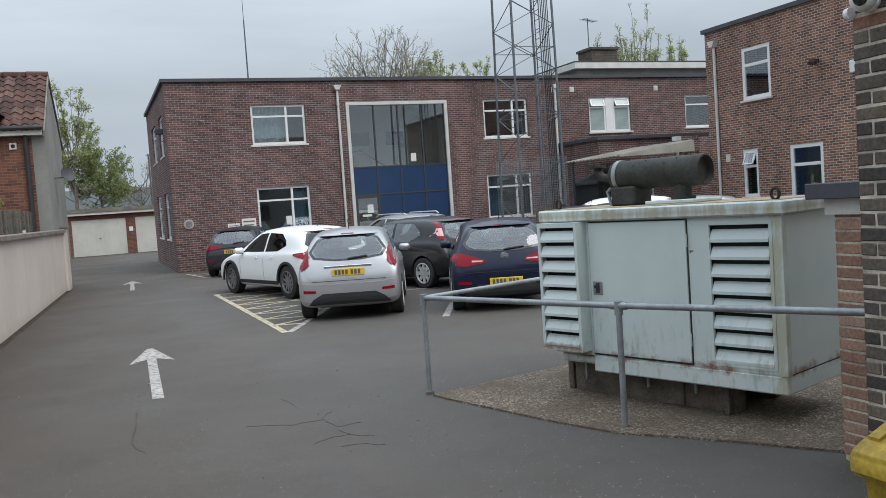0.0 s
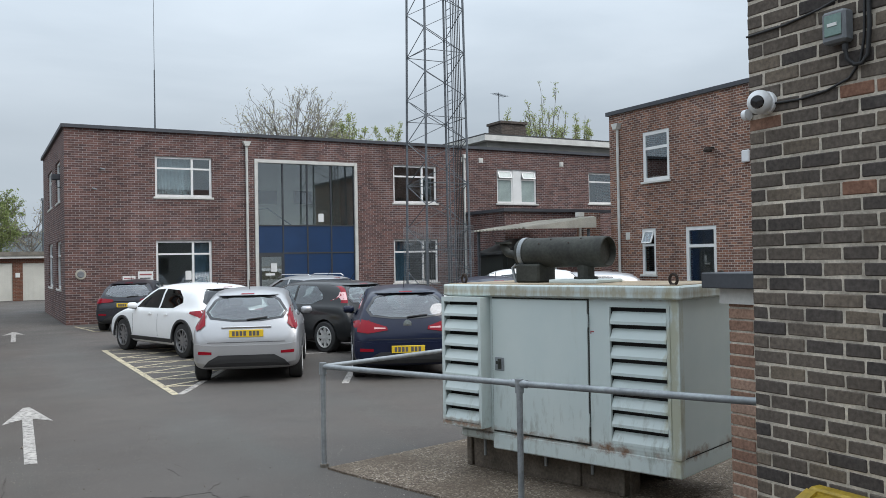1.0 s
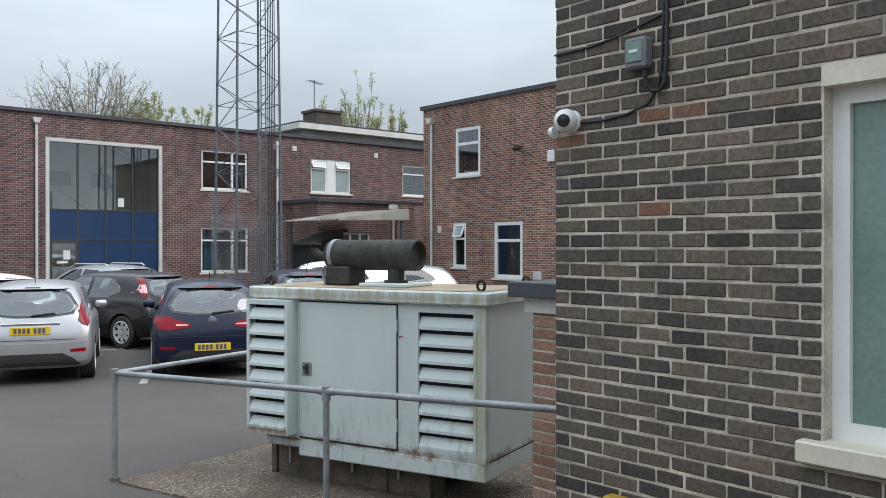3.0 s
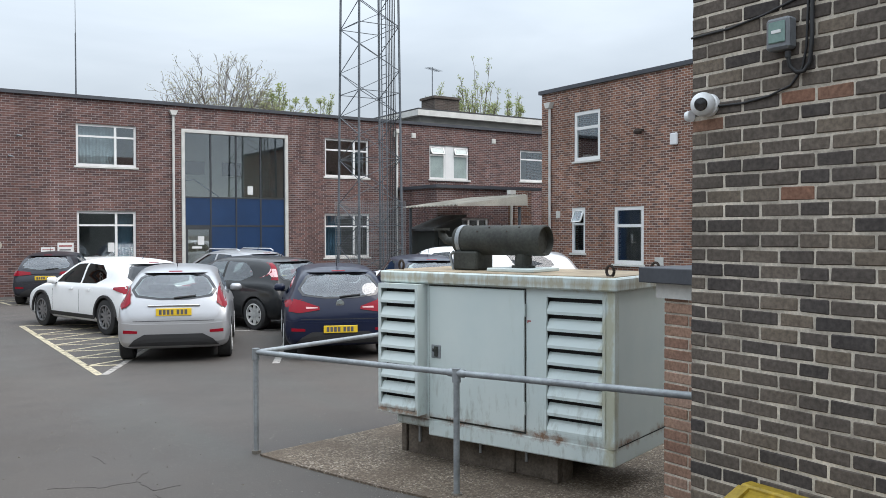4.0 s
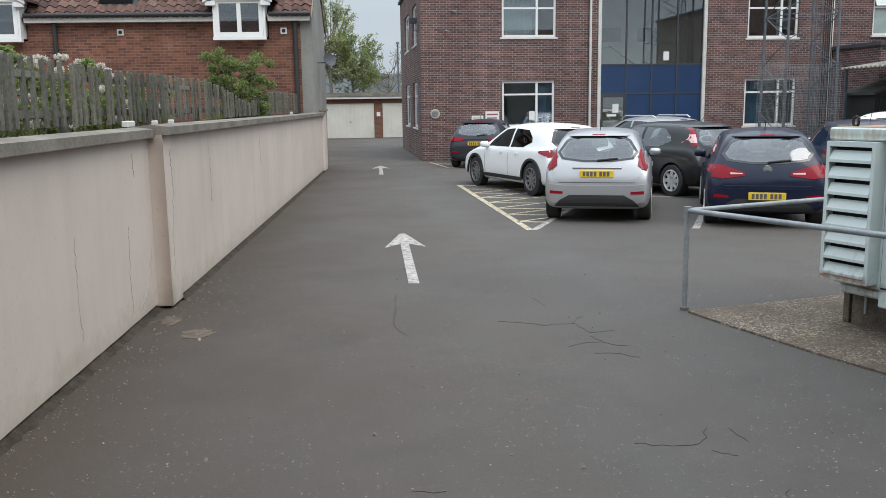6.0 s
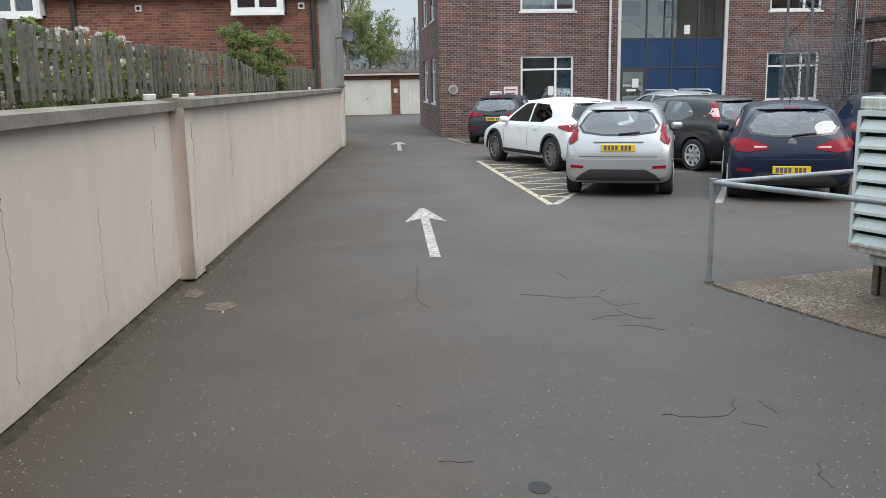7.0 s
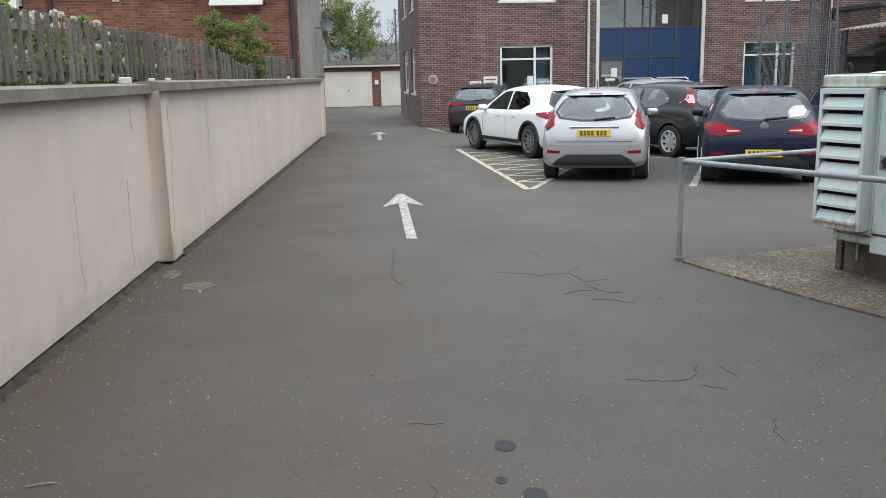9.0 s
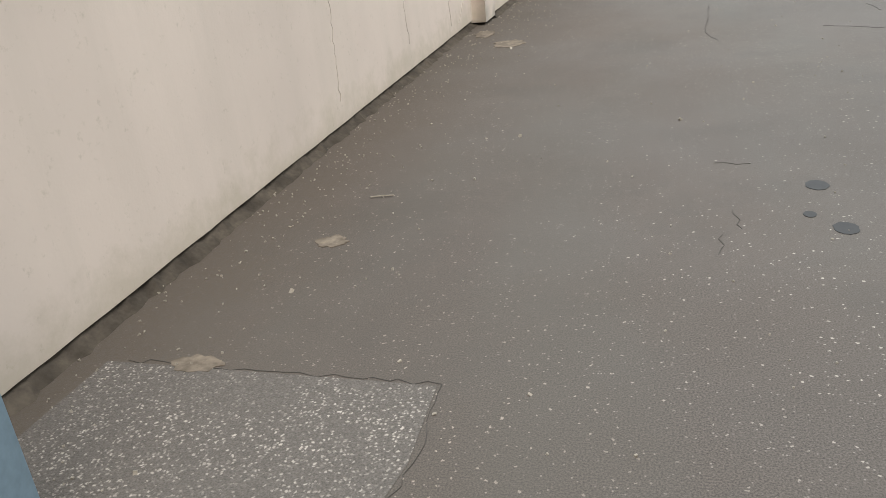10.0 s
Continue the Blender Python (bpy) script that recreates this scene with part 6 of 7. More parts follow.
# satellite dish
dish = empty("satellite_dish", HM @ pose(HX, 1.1, 2.9), "grey satellite dish on the gable", "satellite dish")
part("arm", pipe([(0.0, 0, 0), (0.18, 0, 0.0), (0.22, 0, 0.05)], 0.015), M_STEEL, dish)
part("reflector", lathe([(0.0, 0.0), (0.10, 0.015), (0.16, 0.045), (0.16, 0.055), (0.10, 0.028), (0.0, 0.015)], 24), M_FASCIA, dish, smooth=50, m=pose(0.25, 0, 0.05, 70, 0, 40))

# ---- pale fence behind the wall top ----
fence = empty("picket_fence", pose(WA.x, WA.y, 0, 0, 0, WALL_YAW), "weathered grey-green picket fence above the wall", "fence")
rnd = random.Random(5)
PICKET = {}
y = -5.6
k = 0
while y < 15.7:
    # the tops sweep down to a low point and up again towards the cottage
    h = float(np.interp(y, (-2.3, 0.5, 2.4, 4.3, 5.6, 7.78, 9.0, 10.5, 12.0, 16.0), (2.28, 2.25, 2.27, 2.28, 2.19, 1.97, 2.09, 2.21, 2.24, 2.24)))
    mesh_key = round(h, 2)
    if mesh_key not in PICKET:
        PICKET[mesh_key] = finish("picket", prism([(-0.030, 1.74), (0.030, 1.74), (0.030, mesh_key - 0.015), (0.020, mesh_key), (-0.020, mesh_key), (-0.030, mesh_key - 0.015)], -0.011, 0.011, "x"), M_FENCE)
    part("picket", PICKET[mesh_key], M_FENCE, fence, m=pose(-0.52 + rnd.uniform(-0.01, 0.01), y, rnd.uniform(-0.006, 0.006), rnd.uniform(-0.6, 0.6), rnd.uniform(-0.8, 0.8), 0))
    y += 0.172
    k += 1
for z in (1.82,):
    part("rail", boxes((-0.56, -5.6, z, -0.535, 15.7, z + 0.06)), M_FENCE, fence)
for y0, y1, z0, z1 in ((-5.6, 4.3, 2.12, 2.12), (4.3, 7.78, 2.12, 1.88), (7.78, 10.5, 1.88, 2.1), (10.5, 15.7, 2.1, 2.12)):
    part("rail", prism([(y0, z0), (y1, z1), (y1, z1 + 0.05), (y0, z0 + 0.05)], -0.56, -0.535, "x"), M_FENCE, fence)
for y in (-5.6, -3.2, -0.8, 1.6, 4.0, 6.4, 8.8, 11.0):
    part("fence_post", boxes((-0.62, y - 0.04, 1.0, -0.562, y + 0.04, 1.86)), M_FENCE, fence)
garden = thing("garden_bed", boxes((-9.0, -14.0, 0.0, -0.36, 15.6, 1.35)), M_SAND, "raised garden soil behind the wall", "garden bed", kind="structure", m=pose(WA.x, WA.y, 0, 0, 0, WALL_YAW))


# ---- plants ----
def leaf_cloud(name, centres, radii, count, size, mat, parent, seed, squash=0.8, label=""):
    """A crown of many small folded leaves gathered in loose clumps."""
    g = np.random.default_rng(seed)
    c = np.array(centres)
    r = np.array(radii)
    pick = g.integers(0, len(c), count)
    d = g.normal(size=(count, 3))
    d /= np.linalg.norm(d, axis=1)[:, None]
    p = c[pick] + d * (r[pick] * g.random(count) ** 0.5)[:, None] * np.array([1, 1, squash])
    a = g.normal(size=(count, 3))
    a /= np.linalg.norm(a, axis=1)[:, None]
    b = np.cross(a, g.normal(size=(count, 3)))
    b /= np.linalg.norm(b, axis=1)[:, None]
    s = (size * g.uniform(0.6, 1.4, count))[:, None]
    v = np.stack([p - a * s, p + b * s * 0.5, p + a * s, p - b * s * 0.5], 1).reshape(-1, 3)
    f = np.arange(count * 4).reshape(-1, 4)
    me = bpy.data.meshes.new(name)
    me.from_pydata(v.tolist(), [], f.tolist())
    me.materials.append(mat)
    ob = new(name, me)
    ob.parent = parent
    return tagged(ob, label)


def tree(x, y, height, seed, leaves, leaf_size, mat, label, wide=3.5, tall=3.5, limbs=44, twigs=9, upright=0.3, clump=0.22):
    """A trunk whose bent limbs fill a rounded crown, with twigs and small leaves on their outer ends."""
    rnd = random.Random(seed)
    t = empty("tree", pose(x, y, 0), label, "tree", "trees behind the yard")
    bm = bmesh.new()
    tips = []
    mid = height - tall
    fork = max(0.8, mid - tall * 0.75)
    trunk_r = 0.014 * height
    tube(bm, (0, 0, -0.1), (0.1, 0.05, fork), trunk_r, trunk_r * 0.7, n=8, caps=False)
    tube(bm, (0.1, 0.05, fork), (0.0, 0.1, mid), trunk_r * 0.7, trunk_r * 0.3, n=6, caps=False)

    def off(k):
        return Vector((rnd.uniform(-1, 1), rnd.uniform(-1, 1), rnd.uniform(-1, 1))) * k

    for _ in range(limbs):
        a, c = rnd.uniform(0, 2 * math.pi), rnd.uniform(-0.45, 1.0)
        q = math.sqrt(max(0.0, 1 - c * c))
        reach = rnd.uniform(0.55, 1.0) ** 0.6
        end = Vector((wide * q * math.cos(a), wide * q * math.sin(a), mid + tall * c)) * 1.0
        end = Vector((end.x * reach, end.y * reach, mid + (end.z - mid) * reach))
        start = Vector((0.05, 0.05, rnd.uniform(fork * 0.9, mid)))
        bend = start.lerp(end, 0.5) + Vector((end.x * 0.12, end.y * 0.12, -0.12 * tall)) + off(0.08 * wide)
        curve = [start * (1 - f) ** 2 + bend * 2 * f * (1 - f) + end * f * f for f in (0, 0.2, 0.4, 0.6, 0.8, 1.0)]
        r0 = rnd.uniform(0.035, 0.065) * height / 12
        for k in range(5):
            tube(bm, curve[k], curve[k + 1], r0 * (1 - 0.17 * k), r0 * (0.83 - 0.17 * k) + 0.004, n=4, caps=False)
        for _ in range(twigs):
            f = rnd.uniform(0.3, 1.0)
            k = min(4, int(f * 5))
            base = curve[k].lerp(curve[k + 1], f * 5 - k)
            out = Vector((base.x, base.y, base.z - mid)).normalized()
            d = (out * 0.5 + off(0.75) + Vector((0, 0, upright))).normalized()
            ln = wide * rnd.uniform(0.14, 0.30)
            p1 = base + d * ln * 0.5 + off(0.04)
            p2 = base + d * ln + off(0.08)
            tube(bm, base, p1, 0.017, 0.014, n=3, caps=False)
            tube(bm, p1, p2, 0.014, 0.008, n=3, caps=False)
            tips += [(p1, ln), (p2, ln)]
            for _ in range(3):
                b2 = p1.lerp(p2, rnd.random())
                e2 = b2 + (d + off(0.8) + Vector((0, 0, upright * 0.6))).normalized() * ln * rnd.uniform(0.35, 0.6)
                tube(bm, b2, e2, 0.011, 0.007, n=3, caps=False)
                tips.append((e2, ln))
    part("trunk", bm, M_BARK, t)
    if leaves:
        leaf_cloud("crown", [tuple(p) for p, _ in tips], [clump] * len(tips), int(leaves * 2.2), leaf_size, mat, t, seed)
    return t


tree(16.6, 50.0, 12.3, 5, 5200, 0.05, M_BUDS, "wide spring tree with brown buds behind the office", wide=3.9, tall=4.2, limbs=110, twigs=12)
tree(20.4, 51.0, 11.2, 8, 6000, 0.065, M_SPRING, "sparse spring tree with young green leaves", wide=1.9, tall=2.8, limbs=40, upright=0.8)
tree(23.6, 51.0, 10.9, 12, 2800, 0.06, M_SPRING, "sparse spring tree with young green leaves", wide=1.5, tall=2.6, limbs=22, twigs=8, upright=1.2)
tree(30.6, 48.0, 11.6, 14, 3200, 0.06, M_SPRING, "tall slender tree in fresh yellow-green leaf", wide=1.6, tall=3.4, limbs=30, twigs=10, upright=1.6)
tree(33.7, 48.0, 13.5, 17, 5200, 0.065, M_SPRING, "tall slender tree in fresh yellow-green leaf", wide=2.1, tall=5.2, limbs=60, twigs=11, upright=1.6)
tree(36.9, 48.0, 13.0, 22, 3400, 0.06, M_SPRING, "tall slender tree in fresh yellow-green leaf", wide=1.0, tall=4.6, limbs=28, twigs=11, upright=1.8)
tree(35.6, 36.0, 11.0, 23, 1200, 0.05, M_BUDS, "sparse spring tree behind the brick block", wide=2.6, tall=2.6, limbs=26)
tree(-1.2, 60.0, 11.0, 31, 6000, 0.065, M_SPRING, "leafy spring tree behind the garages", wide=2.0, tall=4.4, limbs=40, upright=0.8)
tree(0.3, 60.5, 6.9, 34, 4200, 0.07, M_OPEN, "bushy green tree behind the garages", wide=2.1, tall=2.2, limbs=40)
tree(3.0, 64.0, 6.8, 37, 260, 0.06, M_BUDS, "bare spring tree behind the garages", wide=2.3, tall=2.6, limbs=34, twigs=6)
tree(-8.6, 46.0, 11.4, 41, 9500, 0.06, M_SPRING, "spring tree behind the cottage", wide=2.8, tall=3.6, limbs=46)
tree(-15.2, 44.0, 11.6, 44, 9500, 0.06, M_BLOSSOM, "pale blossoming tree behind the cottage", wide=2.8, tall=3.6, limbs=46)
tree(-9.0, -16.0, 9.0, 51, 5000, 0.09, M_SPRING, "street tree across the road", wide=3.2, tall=3.4, limbs=30, twigs=6)
tree(10.0, -17.0, 9.5, 53, 5000, 0.09, M_SPRING, "street tree across the road", wide=3.2, tall=3.4, limbs=30, twigs=6)


def shrub(x, y, z, r, h, count, size, mat, seed, label, stems=26, fine=1.0):
    s = empty("shrub", pose(x, y, z), label, "shrub")
    rnd = random.Random(seed)
    bm = bmesh.new()
    cs, rs = [], []
    for i in range(stems):
        a, q = rnd.uniform(0, 2 * math.pi), r * math.sqrt(rnd.random())
        c = Vector((q * math.cos(a), q * math.sin(a), h * rnd.uniform(0.2, 1.0)))
        tube(bm, (0.1 * c.x, 0.1 * c.y, -0.02), c, 0.012, 0.005, n=4, caps=False)
        cs.append(tuple(c))
        rs.append(r * rnd.uniform(0.22, 0.42) * fine)
    part("branchwork", bm, M_BARK, s)
    leaf_cloud("foliage", cs, rs, count, size, mat, s, seed)
    return s


shrub(-2.42, 18.1, 1.20, 0.66, 1.75, 17000, 0.026, M_SHRUB, 61, "airy yellow-green shrub behind the fence", 80, 0.62)
for i, (x, y, r, h) in enumerate(((-3.30, 7.9, 0.34, 0.98), (-3.24, 8.8, 0.34, 0.95), (-3.18, 9.6, 0.34, 0.98), (-3.12, 10.6, 0.32, 0.90), (-3.0, 12.4, 0.34, 0.82), (-3.42, 6.6, 0.40, 1.0))):
    s = shrub(x, y, 1.34, r, h, 2600, 0.026, M_SHRUB, 70 + i, "low green rose bush with cream blossom behind the fence")
    g = np.random.default_rng(90 + i)
    k = 26 if i < 4 else 8
    leaf_cloud("blossom", [(g.uniform(-r, r), g.uniform(-r, r), h * g.uniform(0.35, 1.08)) for _ in range(k)], [0.042] * k, 150 * k, 0.014, M_BLOSSOM, s, 80 + i)
for y, w, h in ((-0.02, 0.22, 0.06), (0.95, 0.05, 0.05), (1.6, 0.05, 0.05), (12.6, 0.10, 0.07)):
    thing("white_block", boxes((-0.36, y, 0.0, -0.30, y + w, h), bevel=0.008), M_OFFWHITE, "small white block on the wall coping", "block", m=pose(WA.x, WA.y, WALL_H + 0.07, 0, 0, WALL_YAW))


# ---- cars ----
from mathutils.bvhtree import BVHTree

HATCH = [  # along, half width, sill, belt, roof, roof width
    (0.000, 0.80, 0.36, 0.60, 0.68, 0.74), (0.010, 0.93, 0.27, 0.70, 0.80, 0.84), (0.026, 0.965, 0.22, 0.84, 0.97, 0.84), (0.048, 0.98, 0.21, 0.91, 1.12, 0.80),
    (0.082, 0.985, 0.20, 0.94, 1.31, 0.74), (0.120, 0.995, 0.19, 0.95, 1.425, 0.70), (0.250, 1.0, 0.19, 0.95, 1.475, 0.71), (0.420, 1.0, 0.19, 0.94, 1.485, 0.72), (0.540, 1.0, 0.19, 0.93, 1.45, 0.71),
    (0.640, 1.0, 0.19, 0.92, 1.22, 0.74), (0.735, 0.995, 0.19, 0.90, 0.99, 0.80), (0.800, 0.985, 0.19, 0.87, 0.93, 0.84), (0.900, 0.95, 0.20, 0.77, 0.83, 0.82), (0.965, 0.88, 0.22, 0.64, 0.70, 0.74), (1.000, 0.72, 0.30, 0.50, 0.54, 0.60)]


REAR_WINDOW = ([(-0.69, 1.125), (-0.62, 1.045), (-0.25, 1.0), (0.25, 1.0), (0.62, 1.045), (0.69, 1.125)], [(-0.56, 1.285), (-0.46, 1.33), (-0.2, 1.345), (0.2, 1.345), (0.46, 1.33), (0.56, 1.285)])
REAR_SURROUND = ([(-0.745, 1.12), (-0.66, 1.015), (-0.25, 0.97), (0.25, 0.97), (0.66, 1.015), (0.745, 1.12)], [(-0.60, 1.31), (-0.5, 1.36), (-0.2, 1.378), (0.2, 1.378), (0.5, 1.36), (0.60, 1.31)])
SIDE_WINDOWS = (([(0.20, 1.10), (0.27, 0.985), (0.395, 0.975)], [(0.215, 1.20), (0.27, 1.345), (0.395, 1.37)]), ([(0.412, 0.975), (0.52, 0.97), (0.645, 0.965)], [(0.412, 1.37), (0.50, 1.35), (0.615, 1.10)]))


def car_shell(length, width, height, profile, wheel_y, wheel_r, paint):
    """The painted shell, smoothed, with the wheel arches and the window openings cut out."""
    bm = bmesh.new()
    hw = width / 2
    kz = height / 1.485
    rings = []
    for fy, fw, zb, zs, zr, wr in profile:
        w = hw * fw
        zb, zs, zr = zb * kz, zs * kz, zr * kz
        gap = zr - zs
        wt_ = min(wr, 0.93)
        half = [(0.0, zb), (0.80 * w, zb), (0.965 * w, zb + 0.05), (1.0 * w, zb + 0.40 * (zs - zb)), (0.985 * w, zb + 0.80 * (zs - zb)), (0.965 * w, zs - 0.012), (0.905 * w, zs + min(0.025, 0.2 * gap)), ((0.5 * wt_ + 0.44) * w, zs + 0.55 * gap), (wt_ * w, zr - min(0.085, 0.35 * gap)), (wt_ * w * 0.80, zr - min(0.02, 0.1 * gap)), (0.0, zr + 0.016)]
        ring = [bm.verts.new((x, fy * length, z)) for x, z in half] + [bm.verts.new((-x, fy * length, z)) for x, z in half[-2:0:-1]]
        rings.append(ring)
    n = len(rings[0])
    for a, b in zip(rings, rings[1:]):
        for i in range(n):
            bm.faces.new((a[i], a[(i + 1) % n], b[(i + 1) % n], b[i]))
    bm.faces.new(rings[0])
    bm.faces.new(rings[-1][::-1])
    bmesh.ops.recalc_face_normals(bm, faces=bm.faces[:])
    me = bpy.data.meshes.new("shell")
    bm.to_mesh(me)
    bm.free()
    ob = new("shell", me)
    sub = ob.modifiers.new("smooth", "SUBSURF")
    sub.levels = sub.render_levels = 2
    me.materials.append(paint)
    cutters = []

    def carve(cut, mat):
        bmesh.ops.recalc_face_normals(cut, faces=cut.faces[:])
        cutter_me = bpy.data.meshes.new("cutter")
        cut.to_mesh(cutter_me)
        cut.free()
        cutter_me.materials.append(mat)
        cutter = new("cutter", cutter_me)
        boo = ob.modifiers.new("cut", "BOOLEAN")
        boo.operation, boo.object, boo.solver, boo.material_mode = "DIFFERENCE", cutter, "EXACT", "TRANSFER"
        cutters.append((cutter, boo))

    cut = bmesh.new()
    for y in wheel_y:
        for s in (-1, 1):
            tube(cut, (s * (hw - 0.27), y, wheel_r), (s * (hw + 0.2), y, wheel_r), wheel_r + 0.05, n=28)
    carve(cut, M_TRIM)
    # one clear run from the rear window to the windscreen, and the side windows across it
    low, high = REAR_WINDOW
    carve(prism([(x * hw * 0.97, z * kz) for x, z in low + high[::-1]], -1.0, length + 1.0, "y"), M_CABIN)
    for low, high in SIDE_WINDOWS:
        carve(prism([(y * length, z * kz) for y, z in low + high[::-1]], -hw - 0.5, hw + 0.5, "x"), M_CABIN)
    dg = bpy.context.evaluated_depsgraph_get()
    out = bpy.data.meshes.new_from_object(ob.evaluated_get(dg))
    for _, boo in cutters:
        boo.show_viewport = False
    whole = ob.evaluated_get(bpy.context.evaluated_depsgraph_get()).to_mesh()
    tree_bvh = BVHTree.FromPolygons([v.co.copy() for v in whole.vertices], [tuple(p.vertices) for p in whole.polygons])
    bpy.data.objects.remove(ob)
    for cutter, _ in cutters:
        bpy.data.objects.remove(cutter)
    for p in out.polygons:
        p.use_smooth = True
    out.set_sharp_from_angle(angle=radians(38))
    return out, tree_bvh


def skin(bvh, axis, lower, upper, nu=8, nv=6, lift=0.006, mirror=False, deep=0.02):
    """A panel that lies on the shell: two outlines (lower, upper) laid on it along an axis."""
    o, d = {"back": ((0, -3, 0), (0, 1, 0)), "front": ((0, 9, 0), (0, -1, 0)), "left": ((-3, 0, 0), (1, 0, 0)), "right": ((3, 0, 0), (-1, 0, 0))}[axis]
    d = Vector(d)

    def along(line, f):
        k = f * (len(line) - 1)
        i = min(int(k), len(line) - 2)
        a, b = line[i], line[i + 1]
        return a[0] + (b[0] - a[0]) * (k - i), a[1] + (b[1] - a[1]) * (k - i)

    bm = bmesh.new()
    grid = []
    for j in range(nv + 1):
        row = []
        for i in range(nu + 1):
            a, b = along(lower, i / nu), along(upper, i / nu)
            u, w = a[0] + (b[0] - a[0]) * j / nv, a[1] + (b[1] - a[1]) * j / nv
            start = Vector((u, o[1], w)) if axis in ("back", "front") else Vector((o[0], u, w))
            hit, normal, _, _ = bvh.ray_cast(start, d)
            if hit is None:
                near_pt, normal, _, _ = bvh.find_nearest(start + d * 3)
                hit = near_pt
            row.append(bm.verts.new(hit - d * lift))
        grid.append(row)
    for j in range(nv):
        for i in range(nu):
            bm.faces.new((grid[j][i], grid[j][i + 1], grid[j + 1][i + 1], grid[j + 1][i]))
    rim = [e for e in bm.edges if len(e.link_faces) == 1]
    ext = bmesh.ops.extrude_edge_only(bm, edges=rim)
    bmesh.ops.translate(bm, vec=d * deep, verts=[v for v in ext["geom"] if isinstance(v, bmesh.types.BMVert)])
    bmesh.ops.recalc_face_normals(bm, faces=bm.faces[:])
    return bm


def skin_ring(bvh, outer, inner, steps=4, lift=0.006):
    """A band laid on the tail of the shell between two closed outlines."""
    def dense(line):
        k = len(line)
        return [(line[i][0] + (line[(i + 1) % k][0] - line[i][0]) * t / steps, line[i][1] + (line[(i + 1) % k][1] - line[i][1]) * t / steps) for i in range(k) for t in range(steps)]

    bm = bmesh.new()
    rings = []
    for line in (outer, inner):
        ring = []
        for u, w in dense(line):
            hit = bvh.ray_cast(Vector((u, -3, w)), Vector((0, 1, 0)))[0]
            ring.append(bm.verts.new(hit - Vector((0, lift, 0))))
        rings.append(ring)
    n = len(rings[0])
    for i in range(n):
        bm.faces.new((rings[0][i], rings[0][(i + 1) % n], rings[1][(i + 1) % n], rings[1][i]))
    ext = bmesh.ops.extrude_face_region(bm, geom=bm.faces[:])
    bmesh.ops.translate(bm, vec=(0, 0.015, 0), verts=[v for v in ext["geom"] if isinstance(v, bmesh.types.BMVert)])
    bmesh.ops.recalc_face_normals(bm, faces=bm.faces[:])
    return bm


def wheel(parent, x, y, r, side, rim_mat, spokes, thin=1.0):
    w = empty("wheel", None)
    w.parent = parent
    w.matrix_local = pose(x, y, r, 0, 0, 0 if side > 0 else 180)
    part("tyre", lathe([(r * 0.66, -0.10), (r * 0.92, -0.105), (r, -0.085), (r, 0.085), (r * 0.92, 0.105), (r * 0.66, 0.10)], 36, "x"), M_TYRE, w, smooth=40)
    part("brake", lathe([(0.0, -0.05), (r * 0.62, -0.05), (r * 0.62, 0.0), (0.0, 0.0)], 20, "x"), M_TRIM, w)
    bm = lathe([(r * 0.62, 0.06), (r * 0.69, 0.06), (r * 0.69, 0.108), (r * 0.64, 0.112), (r * 0.62, 0.09)], 36, "x")
    tube(bm, (0.03, 0, 0), (0.088, 0, 0), r * 0.17, r * 0.15, n=14)
    for k in range(spokes):
        a = 2 * math.pi * k / spokes
        sp = prism([(-0.045 * thin * r / 0.3, 0.1 * r), (0.045 * thin * r / 0.3, 0.1 * r), (0.028 * thin * r / 0.3, 0.64 * r), (-0.028 * thin * r / 0.3, 0.64 * r)], 0.06, 0.085, "x")
        bmesh.ops.rotate(sp, cent=(0, 0, 0), matrix=Matrix.Rotation(a, 3, "X"), verts=sp.verts[:])
        tmp = bpy.data.meshes.new("spoke")
        sp.to_mesh(tmp)
        sp.free()
        bm.from_mesh(tmp)
    part("rim", bm, rim_mat, w, smooth=35)
    return w


